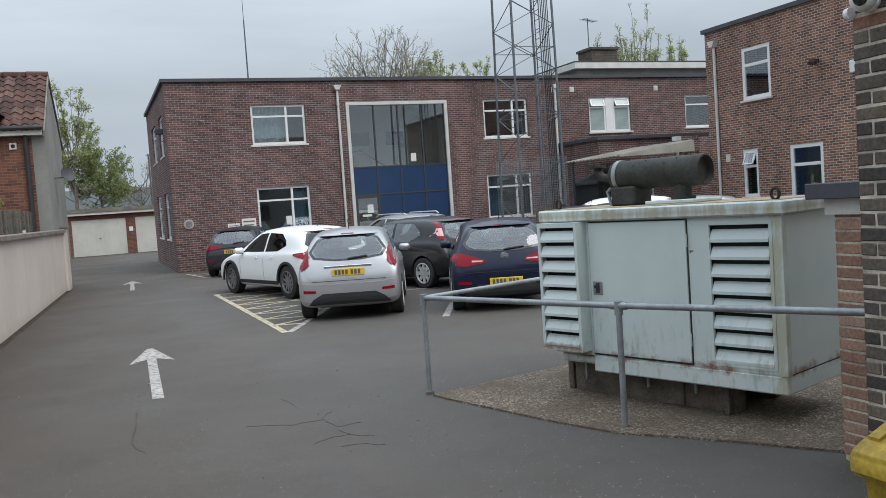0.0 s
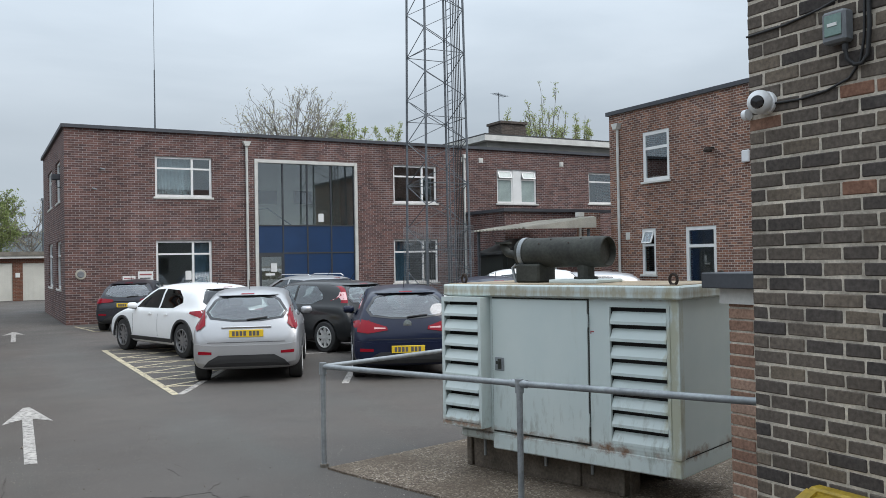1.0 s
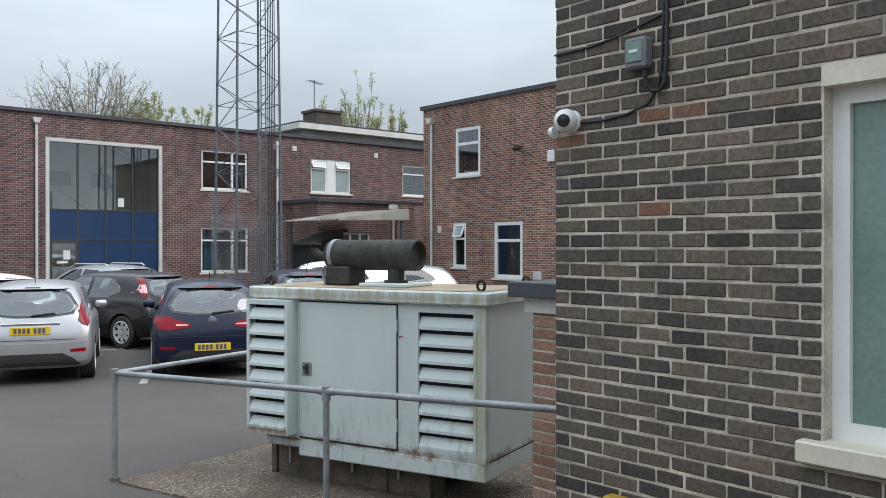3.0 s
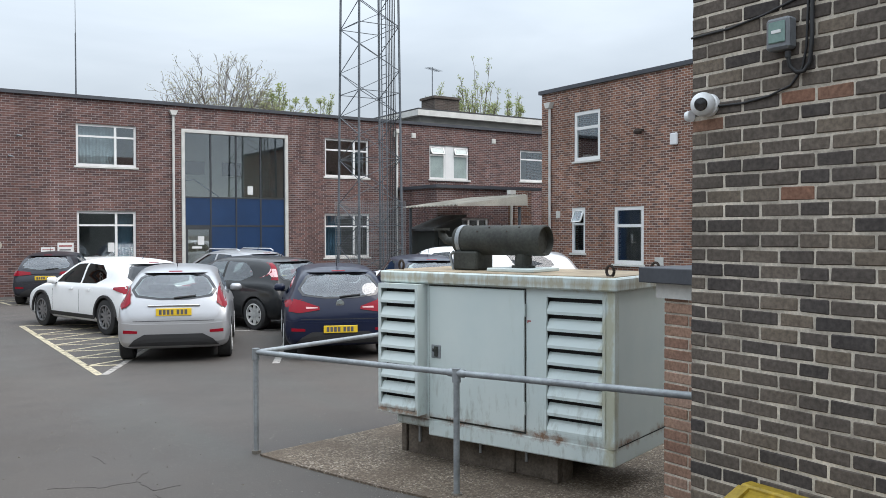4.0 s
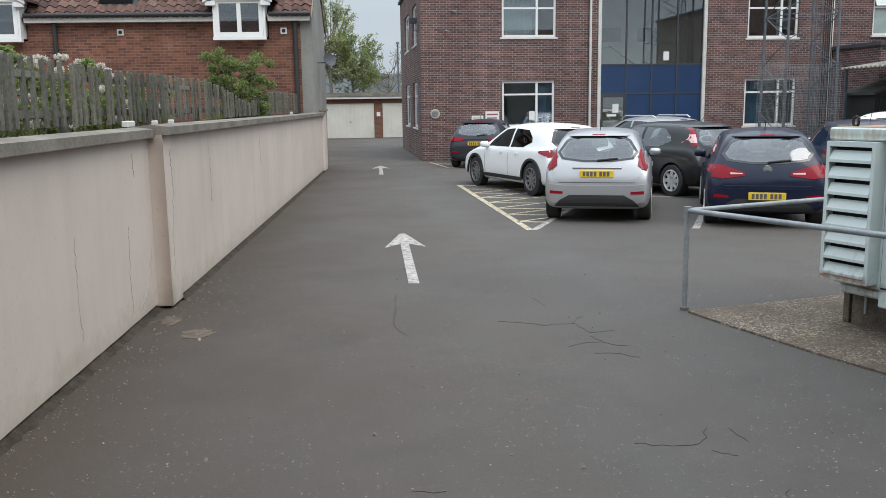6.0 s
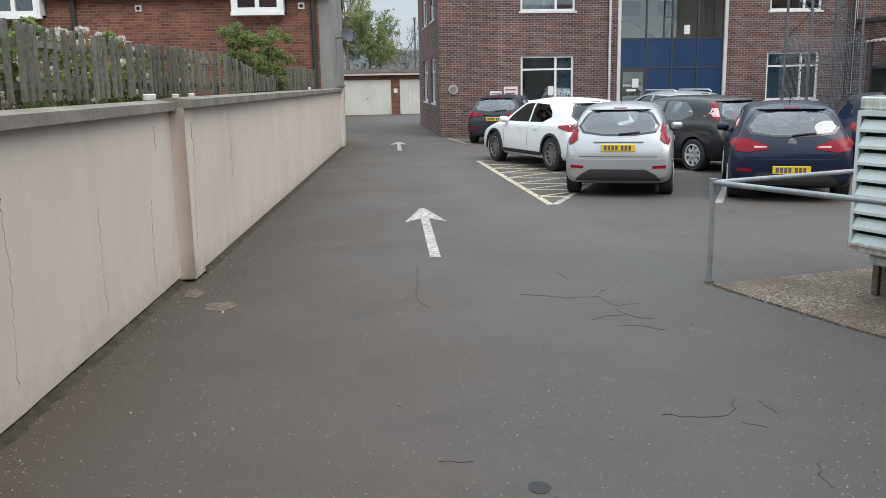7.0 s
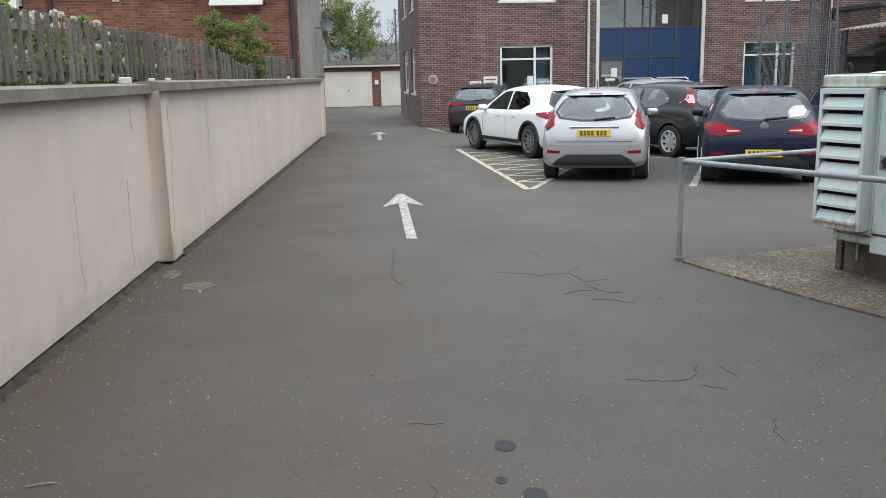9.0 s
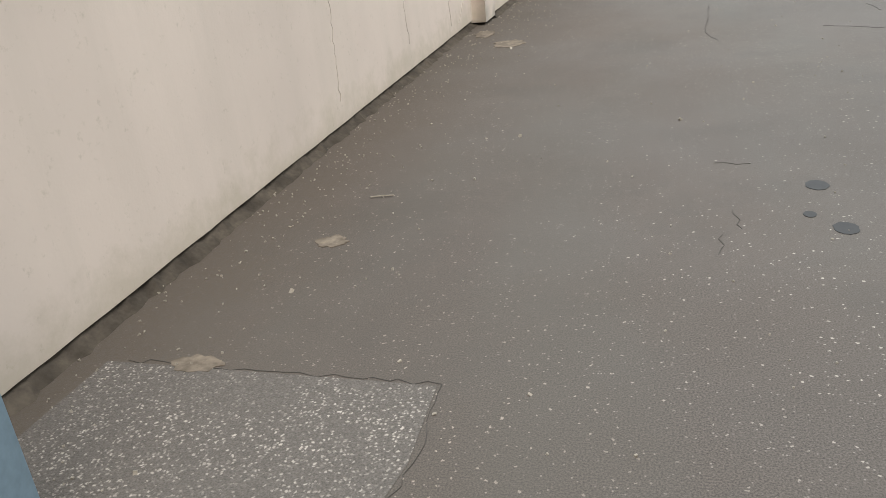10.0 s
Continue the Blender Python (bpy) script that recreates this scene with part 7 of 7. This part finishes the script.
def car(x, y, yaw, length, width, height, paint, label, wheel_r=0.31, rim=None, spokes=7, profile=HATCH, lamps="low", trim=False, rear_y=0.165, base=2.49, plate_z=None, badge=False, high=False, wiper=True, rails=False, thin=1.0, glass=None, rear_side=None, rear_glass=None):
    """A hatchback. Its own y runs forwards from the rear bumper; yaw turns the nose to the left of straight ahead."""
    c = empty("car", pose(x, y, 0, 0, 0, yaw), label, "car", "parked cars")
    wy = (rear_y * length, rear_y * length + base)
    shell, bvh = car_shell(length, width, height, profile, wy, wheel_r, paint)
    part("body", shell, paint, c)
    hw, kz = width / 2, height / 1.485
    rim = rim or M_ALLOY
    # glass
    glass = glass or M_CARGLASS
    sized = lambda line: [(x * hw, z * kz) for x, z in line]
    part("glass_surround", skin_ring(bvh, sized(REAR_SURROUND[0] + REAR_SURROUND[1][::-1]), sized(REAR_WINDOW[0] + REAR_WINDOW[1][::-1])), M_BLACKGLOSS, c, "black glass surround", smooth=40)
    part("rear_window", skin(bvh, "back", sized(REAR_WINDOW[0]), sized(REAR_WINDOW[1]), 15, 8, 0.004, deep=0.004), rear_glass or M_CLEARGLASS, c, "greenish rear glass", smooth=40)
    for s in (-1, 1):
        for yy, zz, hh in ((0.25 * length, 1.04, 0.10), (0.48 * length, 1.10, 0.15)):
            seat = part("seat_back", boxes((-0.24, -0.06, -0.35, 0.24, 0.06, 0.0), bevel=0.05), M_SEAT, c, m=pose(s * 0.40 * hw, yy, zz * kz, 8))
            part("headrest", boxes((-0.13, -0.045, 0.02, 0.13, 0.045, 0.02 + hh), bevel=0.04), M_SEAT, seat)
    part("spoiler", skin(bvh, "back", [(-0.66 * hw, 1.375 * kz), (0.66 * hw, 1.375 * kz)], [(-0.62 * hw, 1.425 * kz), (0.62 * hw, 1.425 * kz)], 10, 2, 0.06, deep=0.10), paint, c, "roof spoiler", smooth=40)
    part("brake_lamp", skin(bvh, "back", [(-0.12 * hw, 1.39 * kz), (0.12 * hw, 1.39 * kz)], [(-0.12 * hw, 1.405 * kz), (0.12 * hw, 1.405 * kz)], 3, 1, 0.066, deep=0.02), M_REDLAMP, c, "slim red brake lamp")
    part("bumper", skin(bvh, "back", [(-0.95 * hw, 0.36 * kz), (-0.6 * hw, 0.30 * kz), (0.6 * hw, 0.30 * kz), (0.95 * hw, 0.36 * kz)], [(-0.95 * hw, 0.64 * kz), (-0.6 * hw, 0.605 * kz), (0.6 * hw, 0.605 * kz), (0.95 * hw, 0.64 * kz)], 16, 5, 0.03, deep=0.06), paint, c, "moulded rear bumper", smooth=40)
    part("windscreen", skin(bvh, "front", [(-0.74 * hw, 1.02 * kz), (0.74 * hw, 1.02 * kz)], [(-0.60 * hw, 1.39 * kz), (0.60 * hw, 1.39 * kz)], 10, 8, 0.004, deep=0.004), M_CLEARGLASS, c, "clear windscreen", smooth=40)
    L = length
    for sname in ("left", "right"):
        part("rear_side_window", skin(bvh, sname, [(y * L, z * kz) for y, z in SIDE_WINDOWS[0][0]], [(y * L, z * kz) for y, z in SIDE_WINDOWS[0][1]], 8, 5, 0.003, deep=0.004), rear_side or glass, c, "tinted side glass", smooth=40)
        part("front_side_window", skin(bvh, sname, [(y * L, z * kz) for y, z in SIDE_WINDOWS[1][0]], [(y * L, z * kz) for y, z in SIDE_WINDOWS[1][1]], 8, 5, 0.003, deep=0.004), glass, c, "tinted side glass", smooth=40)
        part("door_seam", skin(bvh, sname, [(0.400 * L, 0.30 * kz), (0.400 * L + 0.008, 0.30 * kz)], [(0.400 * L, 0.95 * kz), (0.400 * L + 0.008, 0.95 * kz)], 1, 6, 0.002), M_TRIM, c)
        part("door_seam", skin(bvh, sname, [(0.655 * L, 0.30 * kz), (0.655 * L + 0.008, 0.30 * kz)], [(0.66 * L, 0.93 * kz), (0.66 * L + 0.008, 0.93 * kz)], 1, 6, 0.002), M_TRIM, c)
        for f in (0.30, 0.46):
            part("door_handle", skin(bvh, sname, [(f * L, 0.84 * kz), (f * L + 0.16, 0.835 * kz)], [(f * L, 0.87 * kz), (f * L + 0.16, 0.865 * kz)], 4, 1, 0.025), paint, c)
        part("sill_trim", skin(bvh, sname, [(0.27 * L, 0.21 * kz), (0.71 * L, 0.21 * kz)], [(0.27 * L, (0.36 if trim else 0.27) * kz), (0.71 * L, (0.36 if trim else 0.27) * kz)], 8, 2, 0.012), M_TRIM, c, "black plastic sill")
        s = -1 if sname == "left" else 1
        mm = boxes((-0.10, -0.05, -0.06, 0.10, 0.05, 0.07), bevel=0.035)
        part("mirror", mm, paint, c, smooth=50, m=pose(s * (hw + 0.035), 0.635 * L, 1.0 * kz, 0, 0, 10 * s))
        part("mirror_arm", boxes((-0.06, -0.02, -0.03, 0.06, 0.02, 0.0)), M_TRIM, c, m=pose(s * (hw - 0.04), 0.645 * L, 0.955 * kz))
        for yy in wy:
            wheel(c, s * (hw - 0.115), yy, wheel_r, s, rim, spokes, thin)
            arch = bmesh.new()
            for q in range(14):
                a0, a1 = math.pi * (q / 14) - 0.1, math.pi * ((q + 1) / 14) + 0.02 - 0.1
                if trim:
                    pts = [(math.cos(a), math.sin(a)) for a in (a0, a1)]
                    vs = [arch.verts.new((xx, yy + rr * p[0], max(0.12, wheel_r + rr * p[1]))) for xx in (s * (hw - 0.02), s * (hw + 0.012)) for rr in (wheel_r + 0.035, wheel_r + 0.085) for p in pts]
                    arch.faces.new((vs[4], vs[5], vs[7], vs[6]))
                    arch.faces.new((vs[0], vs[1], vs[5], vs[4]))
                    arch.faces.new((vs[2], vs[6], vs[7], vs[3]))
            if trim:
                part("arch_trim", arch, M_TRIM, c, "black plastic arch trim")
            else:
                arch.free()
    # rear: lamps, bumper insert, plate, wiper, seams
    for s in (-1, 1):
        f = lambda pts: [(s * px * hw, pz * kz) for px, pz in pts]
        if lamps == "tall":
            part("tail_lamp", skin(bvh, "back", f([(0.74, 0.93), (0.84, 0.855), (0.97, 0.90)]), f([(0.76, 1.10), (0.785, 1.24), (0.83, 1.20)]), 6, 8, 0.024, deep=0.07), M_REDLAMP, c, "red tail lamp", smooth=40)
        elif lamps == "wide":
            part("tail_lamp", skin(bvh, "back", f([(0.36, 0.80), (0.72, 0.755), (0.97, 0.79)]), f([(0.37, 0.85), (0.70, 0.95), (0.94, 1.0)]), 8, 5, 0.012, deep=0.05), M_REDLAMP, c, "red tail lamp", smooth=40)
            part("lamp_stripe", skin(bvh, "back", f([(0.40, 0.825), (0.60, 0.82)]), f([(0.40, 0.84), (0.60, 0.85)]), 4, 1, 0.016), M_PINKLAMP, c, "pale lamp section")
        elif lamps == "high":
            part("tail_lamp", skin(bvh, "back", f([(0.79, 1.02), (0.89, 1.02)]), f([(0.60, 1.36), (0.655, 1.36)]), 3, 8, 0.014, deep=0.05), M_REDLAMP, c, "tall red and clear tail lamp", smooth=40)
            part("lamp_stripe", skin(bvh, "back", f([(0.765, 1.08), (0.85, 1.08)]), f([(0.685, 1.24), (0.745, 1.24)]), 3, 2, 0.019), M_PINKLAMP, c, "pale lamp section")
        else:
            part("tail_lamp", skin(bvh, "back", f([(0.40, 0.86), (0.93, 0.82)]), f([(0.44, 0.93), (0.92, 0.98)]), 6, 3, 0.020, deep=0.06), M_REDLAMP, c, "red tail lamp", smooth=40)
        if lamps in ("low", "wide"):
            part("tail_lamp", skin(bvh, "left" if s < 0 else "right", [(0.02 * L, 0.83 * kz), (0.10 * L, 0.90 * kz)], [(0.03 * L, 0.965 * kz), (0.10 * L, 0.94 * kz)], 4, 3, 0.020, deep=0.06), M_REDLAMP, c, "red lamp wrapping the corner", smooth=40)
        part("reflector", skin(bvh, "back", f([(0.62, 0.47), (0.86, 0.475)]), f([(0.62, 0.51), (0.86, 0.525)]), 3, 1, 0.036), M_REDLAMP, c, "red bumper reflector")
    part("bumper_insert", skin(bvh, "back", [(-0.78 * hw, 0.27 * kz), (0.78 * hw, 0.27 * kz)], [(-0.68 * hw, 0.37 * kz), (-0.5 * hw, 0.455 * kz), (0.5 * hw, 0.455 * kz), (0.68 * hw, 0.37 * kz)], 12, 3, 0.04, deep=0.05), M_TRIM, c, "black plastic bumper insert")
    part("tailgate_seam", skin(bvh, "back", [(-0.70 * hw, 0.648 * kz), (0.70 * hw, 0.648 * kz)], [(-0.70 * hw, 0.656 * kz), (0.70 * hw, 0.656 * kz)], 8, 1, 0.003), M_TRIM, c)
    pz = plate_z if plate_z else 0.76 * kz
    hit = bvh.ray_cast(Vector((0, -3, pz)), Vector((0, 1, 0)))[0]
    py = hit.y - 0.03 - (0.03 if pz < 0.62 * kz else 0.0)
    pl_ob = part("number_plate", boxes((-0.26, py, pz - 0.056, 0.26, py + 0.025, pz + 0.056), bevel=0.004), M_PLATE, c, "yellow rear number plate")
    glyph = None
    for k in range(7):
        xx = -0.215 + 0.057 * k + (0.03 if k > 3 else 0)
        glyph = glyph or finish("lettering", box(bmesh.new(), 0, 0, -0.037, 0.04, 0.0015, 0.037), M_INK)
        part("lettering", glyph, M_INK, pl_ob, m=pose(xx, py - 0.002, pz))
    if wiper:
        part("wiper", pipe([(0.0, bvh.ray_cast(Vector((0, -3, 1.0 * kz)), Vector((0, 1, 0)))[0].y - 0.03, 1.0 * kz), (0.32, bvh.ray_cast(Vector((0.32, -3, 1.03 * kz)), Vector((0, 1, 0)))[0].y - 0.025, 1.03 * kz)], 0.012), M_TRIM, c)
    hy = bvh.ray_cast(Vector((0, -3, 0.90 * kz)), Vector((0, 1, 0)))[0].y
    if badge:
        part("badge", lathe([(0.0, 0.0), (0.07, 0.0), (0.065, 0.012), (0.0, 0.014)], 18, "y"), M_CHROME, c, "round chrome badge", m=pose(0, hy - 0.002, 0.885 * kz, 0, 0, 180))
    else:
        part("tailgate_trim", boxes((-0.45 * hw, hy - 0.025, 0.865 * kz, 0.45 * hw, hy + 0.02, 0.895 * kz), bevel=0.006), M_CHROME if lamps == "tall" else paint, c)
    bm = pipe([(0, 0.20 * L, 1.46 * kz), (0, 0.17 * L, 1.62 * kz)], 0.006)
    part("aerial", bm, M_TRIM, c)
    if rails:
        for s in (-1, 1):
            part("roof_rail", pipe([(s * 0.66 * hw, 0.2 * L, 1.44 * kz), (s * 0.66 * hw, 0.23 * L, 1.50 * kz), (s * 0.66 * hw, 0.5 * L, 1.50 * kz), (s * 0.66 * hw, 0.54 * L, 1.43 * kz)], 0.018), M_CHROME, c)
    for s in (-1, 1):
        part("headlamp", skin(bvh, "front", [(s * 0.5 * hw, 0.66 * kz), (s * 0.85 * hw, 0.68 * kz)], [(s * 0.5 * hw, 0.76 * kz), (s * 0.84 * hw, 0.80 * kz)], 4, 3, 0.008, deep=0.05), M_CLEARLAMP, c, "clear headlamp")
    return c


car(3.50, 13.74, -20.5, 3.95, 1.70, 1.47, M_SILVER, "silver hatchback with tall red tail lamps", 0.30, lamps="tall", plate_z=0.78)
car(5.74, 12.60, -22, 4.02, 1.74, 1.46, M_NAVY, "dark navy hatchback beside the railing", 0.31, lamps="wide", plate_z=0.49, badge=True)
car(4.47, 17.62, 16.5, 4.39, 1.83, 1.48, M_WHITE, "white crossover hatchback with black arch trim", 0.345, rim=M_ALLOY_D, spokes=10, thin=0.6, lamps="low", trim=True, base=2.65, glass=M_PRIVACYGLASS, rear_glass=M_PRIVACYGLASS)
car(3.52, 26.12, -20, 3.95, 1.74, 1.45, M_GREY, "dark grey hatchback parked by the office", 0.31, lamps="low")
car(7.20, 16.9, 21, 4.34, 1.84, 1.49, M_BLACK, "black hatchback with high tail lamps", 0.32, spokes=8, lamps="high", base=2.64, glass=M_CLEARGLASS)
car(9.2, 15.2, -20, 4.2, 1.78, 1.50, M_NAVY, "dark blue hatchback beside another car", 0.31, lamps="low")
car(8.6, 22.0, 20, 4.2, 1.78, 1.52, M_SILVER, "silver estate car near the entrance", 0.31, lamps="low", rails=True)
car(13.4, 17.8, 60, 4.4, 1.85, 1.62, M_WHITE, "white car behind the generator", 0.33, lamps="low")
car(15.6, 18.2, 70, 4.2, 1.78, 1.50, M_SILVER, "silver car behind the generator", 0.31, lamps="low")


# ---- pieces: roof tiles, bricks ----
def pantile():
    bm = bmesh.new()
    n = 8
    rows = []
    for v, lift in ((0.0, 0.022), (0.28, 0.0)):
        rows.append([bm.verts.new((0.215 * i / n, v, lift + 0.028 * math.sin(2 * math.pi * i / n - 0.6))) for i in range(n + 1)])
    for i in range(n):
        bm.faces.new((rows[0][i], rows[0][i + 1], rows[1][i + 1], rows[1][i]))
    lip = [bm.verts.new(v.co - Vector((0, 0, 0.02))) for v in rows[0]]
    for i in range(n):
        bm.faces.new((lip[i], lip[i + 1], rows[0][i + 1], rows[0][i]))
    return finish("tile", bm, M_TILE, 60)


TILE = pantile()
tile_roof = part("roof_tiles", boxes((-HW - 0.1, 0.0, -0.02, HX, 0.04, -0.005)), M_TILE_J, house, "clay pantile roof slope", m=RM)
N_ROWS = int(SLEN / 0.225) + 1
spare = []
rnd = random.Random(11)
for r in range(N_ROWS):
    for q in range(59):
        x0 = HX - 0.21 - q * 0.208
        y0 = r * 0.225
        if y0 + 0.28 > SLEN + 0.1:
            continue
        if any(abs(x0 + 0.13 - xc) < 0.62 and y0 < 0.95 - abs(x0 + 0.13 - xc) * 0.75 for xc in (-1.13, -6.2)):
            continue
        if -4.15 < x0 + 0.10 < -3.45 and 0.50 < y0 + 0.15 < 1.3:
            continue
        m = pose(x0, y0, 0.02 + rnd.uniform(-0.006, 0.006), rnd.uniform(-0.8, 0.8), 0, rnd.uniform(-1.2, 1.2))
        if q < 25:
            part("tile", TILE, M_TILE, tile_roof, m=m)
        else:
            spare.append(m)
bm = bmesh.new()
for m in spare:
    before = len(bm.verts)
    bm.from_mesh(TILE)
    bm.verts.ensure_lookup_table()
    bmesh.ops.transform(bm, matrix=m, verts=bm.verts[before:])
tagged(part("tiles_beyond", bm, M_TILE_J, tile_roof), kind="stuff")

# the near wall's bricks: those by the corner are pieces, the others are joined
C, BL, BH, BD = 0.0751, 0.2115, 0.0625, 0.02
PITCH = 0.2220
ROW0 = 0.0385
# joints from the corner in the two kinds of course; some bricks near it are cut shorter
JOINTS = ((3.645, 3.428, 3.213, 3.026, 2.840, 2.620, 2.400), (3.537, 3.320, 3.107, 2.950, 2.735, 2.513, 2.290))
rnd = random.Random(21)


def brick_mesh(length):
    """A worn brick: its corners are a little off square."""
    bm = box(bmesh.new(), -0.004, 0.0, 0.0, BD, length, BH)
    for v in bm.verts:
        v.co += Vector((rnd.uniform(-0.0015, 0.0015), rnd.uniform(-0.003, 0.003), rnd.uniform(-0.0028, 0.0028)))
    bmesh.ops.bevel(bm, geom=bm.edges[:], offset=0.005, segments=1, affect="EDGES", clamp_overlap=True)
    return finish("brick", bm, M_NEAR)


BRICKS = {}
rest = bmesh.new()
rest_n = 0
count = 0
for row in range(int(KH / C)):
    z = row * C + ROW0
    y_end = KY
    joints = list(JOINTS[row % 2])
    while joints[-1] > -3.0:
        joints.append(joints[-1] - PITCH)
    y1 = y_end
    for joint in joints:
        y0 = joint + (PITCH - BL) / 2
        segs = [(y0, y1)]
        wy0, wz0, wy1, wz1 = KW[0]
        if z + BH > wz0 and z < wz1:
            segs = [(a, b) for a, b in ((max(y0, wy1 + 0.01), y1), (y0, min(y1, wy0 - 0.01))) if b - a > 0.03]
        for a, b in segs:
            key = round(b - a, 3)
            d = rnd.uniform(-0.002, 0.002)
            if b > 1.9 and 0.55 < z < 3.75 and count < 300:
                kind_key = (key, rnd.randrange(5))
                if kind_key not in BRICKS:
                    BRICKS[kind_key] = brick_mesh(b - a)
                part("brick", BRICKS[kind_key], M_NEAR, near, m=pose(KX + d, a, z + rnd.uniform(-0.0015, 0.0015), rnd.uniform(-0.3, 0.3), 0, 0))
                count += 1
            else:
                box(rest, KX - 0.004 + d, a, z, KX + BD, b, z + BH)
        y1 = joint - (PITCH - BL) / 2
    # the end face round the corner
    x = KX + BD + 0.004 if row % 2 == 0 else KX + BD + 0.004
    while x < 4.6:
        ln = BL if (x > KX + 0.1 or row % 2 == 0) else BL / 2
        box(rest, x, KY - BD, z, x + ln, KY + 0.004, z + BH)
        x += ln + (PITCH - BL)
tagged(part("bricks_beyond", rest, M_NEAR_J, near), kind="stuff")

PB = {}
for row in range(21):
    z = row * C + ROW0
    for y0, y1 in (((3.80, 4.015), (4.025, 4.24), (4.25, 4.555)) if row % 2 else ((3.80, 3.90), (3.91, 4.125), (4.135, 4.35), (4.36, 4.555))):
        key = round(y1 - y0, 3)
        if key not in PB:
            PB[key] = finish("brick", box(bmesh.new(), 0.0, 0.0, 0.0, 0.03, key, BH, bevel=0.004), M_PIER)
        part("brick", PB[key], M_PIER, pier, m=pose(4.090 + rnd.uniform(-0.002, 0.002), y0, z))
    for x0, x1 in (((4.11, 4.32), (4.33, 4.5)) if row % 2 else ((4.11, 4.2), (4.21, 4.42), (4.43, 4.5))):
        key = "n%.3f" % (x1 - x0)
        if key not in PB:
            PB[key] = finish("brick", box(bmesh.new(), 0.0, -0.03, 0.0, x1 - x0, 0.0, BH, bevel=0.004), M_PIER)
        part("brick", PB[key], M_PIER, pier, m=pose(x0, 4.55, z))

# loose grit and chips on the asphalt
g = np.random.default_rng(4)
chips = bmesh.new()
for i in range(900):
    y = g.uniform(1.6, 11.0)
    edge = -2.15 + 0.065 * (y - 9.0) - (0.1 if y < 9 else 0)
    x = edge + abs(g.normal(0, 0.35)) + 0.02 if i % 3 else g.uniform(edge, 2.4)
    s = g.uniform(0.003, 0.007) if i % 60 else g.uniform(0.009, 0.014)
    m = pose(x, y, s * 0.3, g.uniform(0, 360), g.uniform(0, 360), g.uniform(0, 360))
    box(chips, -s, -s * 0.7, -s * 0.5, s, s * 0.7, s * 0.5, m=m)
thing("loose_chips", chips, plain_mat("stone_chips", (0.24, 0.21, 0.17), 0.9, vary=0.4, scale=30), "scattered stone chips on the asphalt", "stone chips", kind="stuff")
thing("twig", pipe([(-1.86, 4.23, 0.008), (-1.80, 4.245, 0.009), (-1.74, 4.25, 0.008)], 0.004, 6), M_WOOD, "small dry twig on the asphalt", "twig")
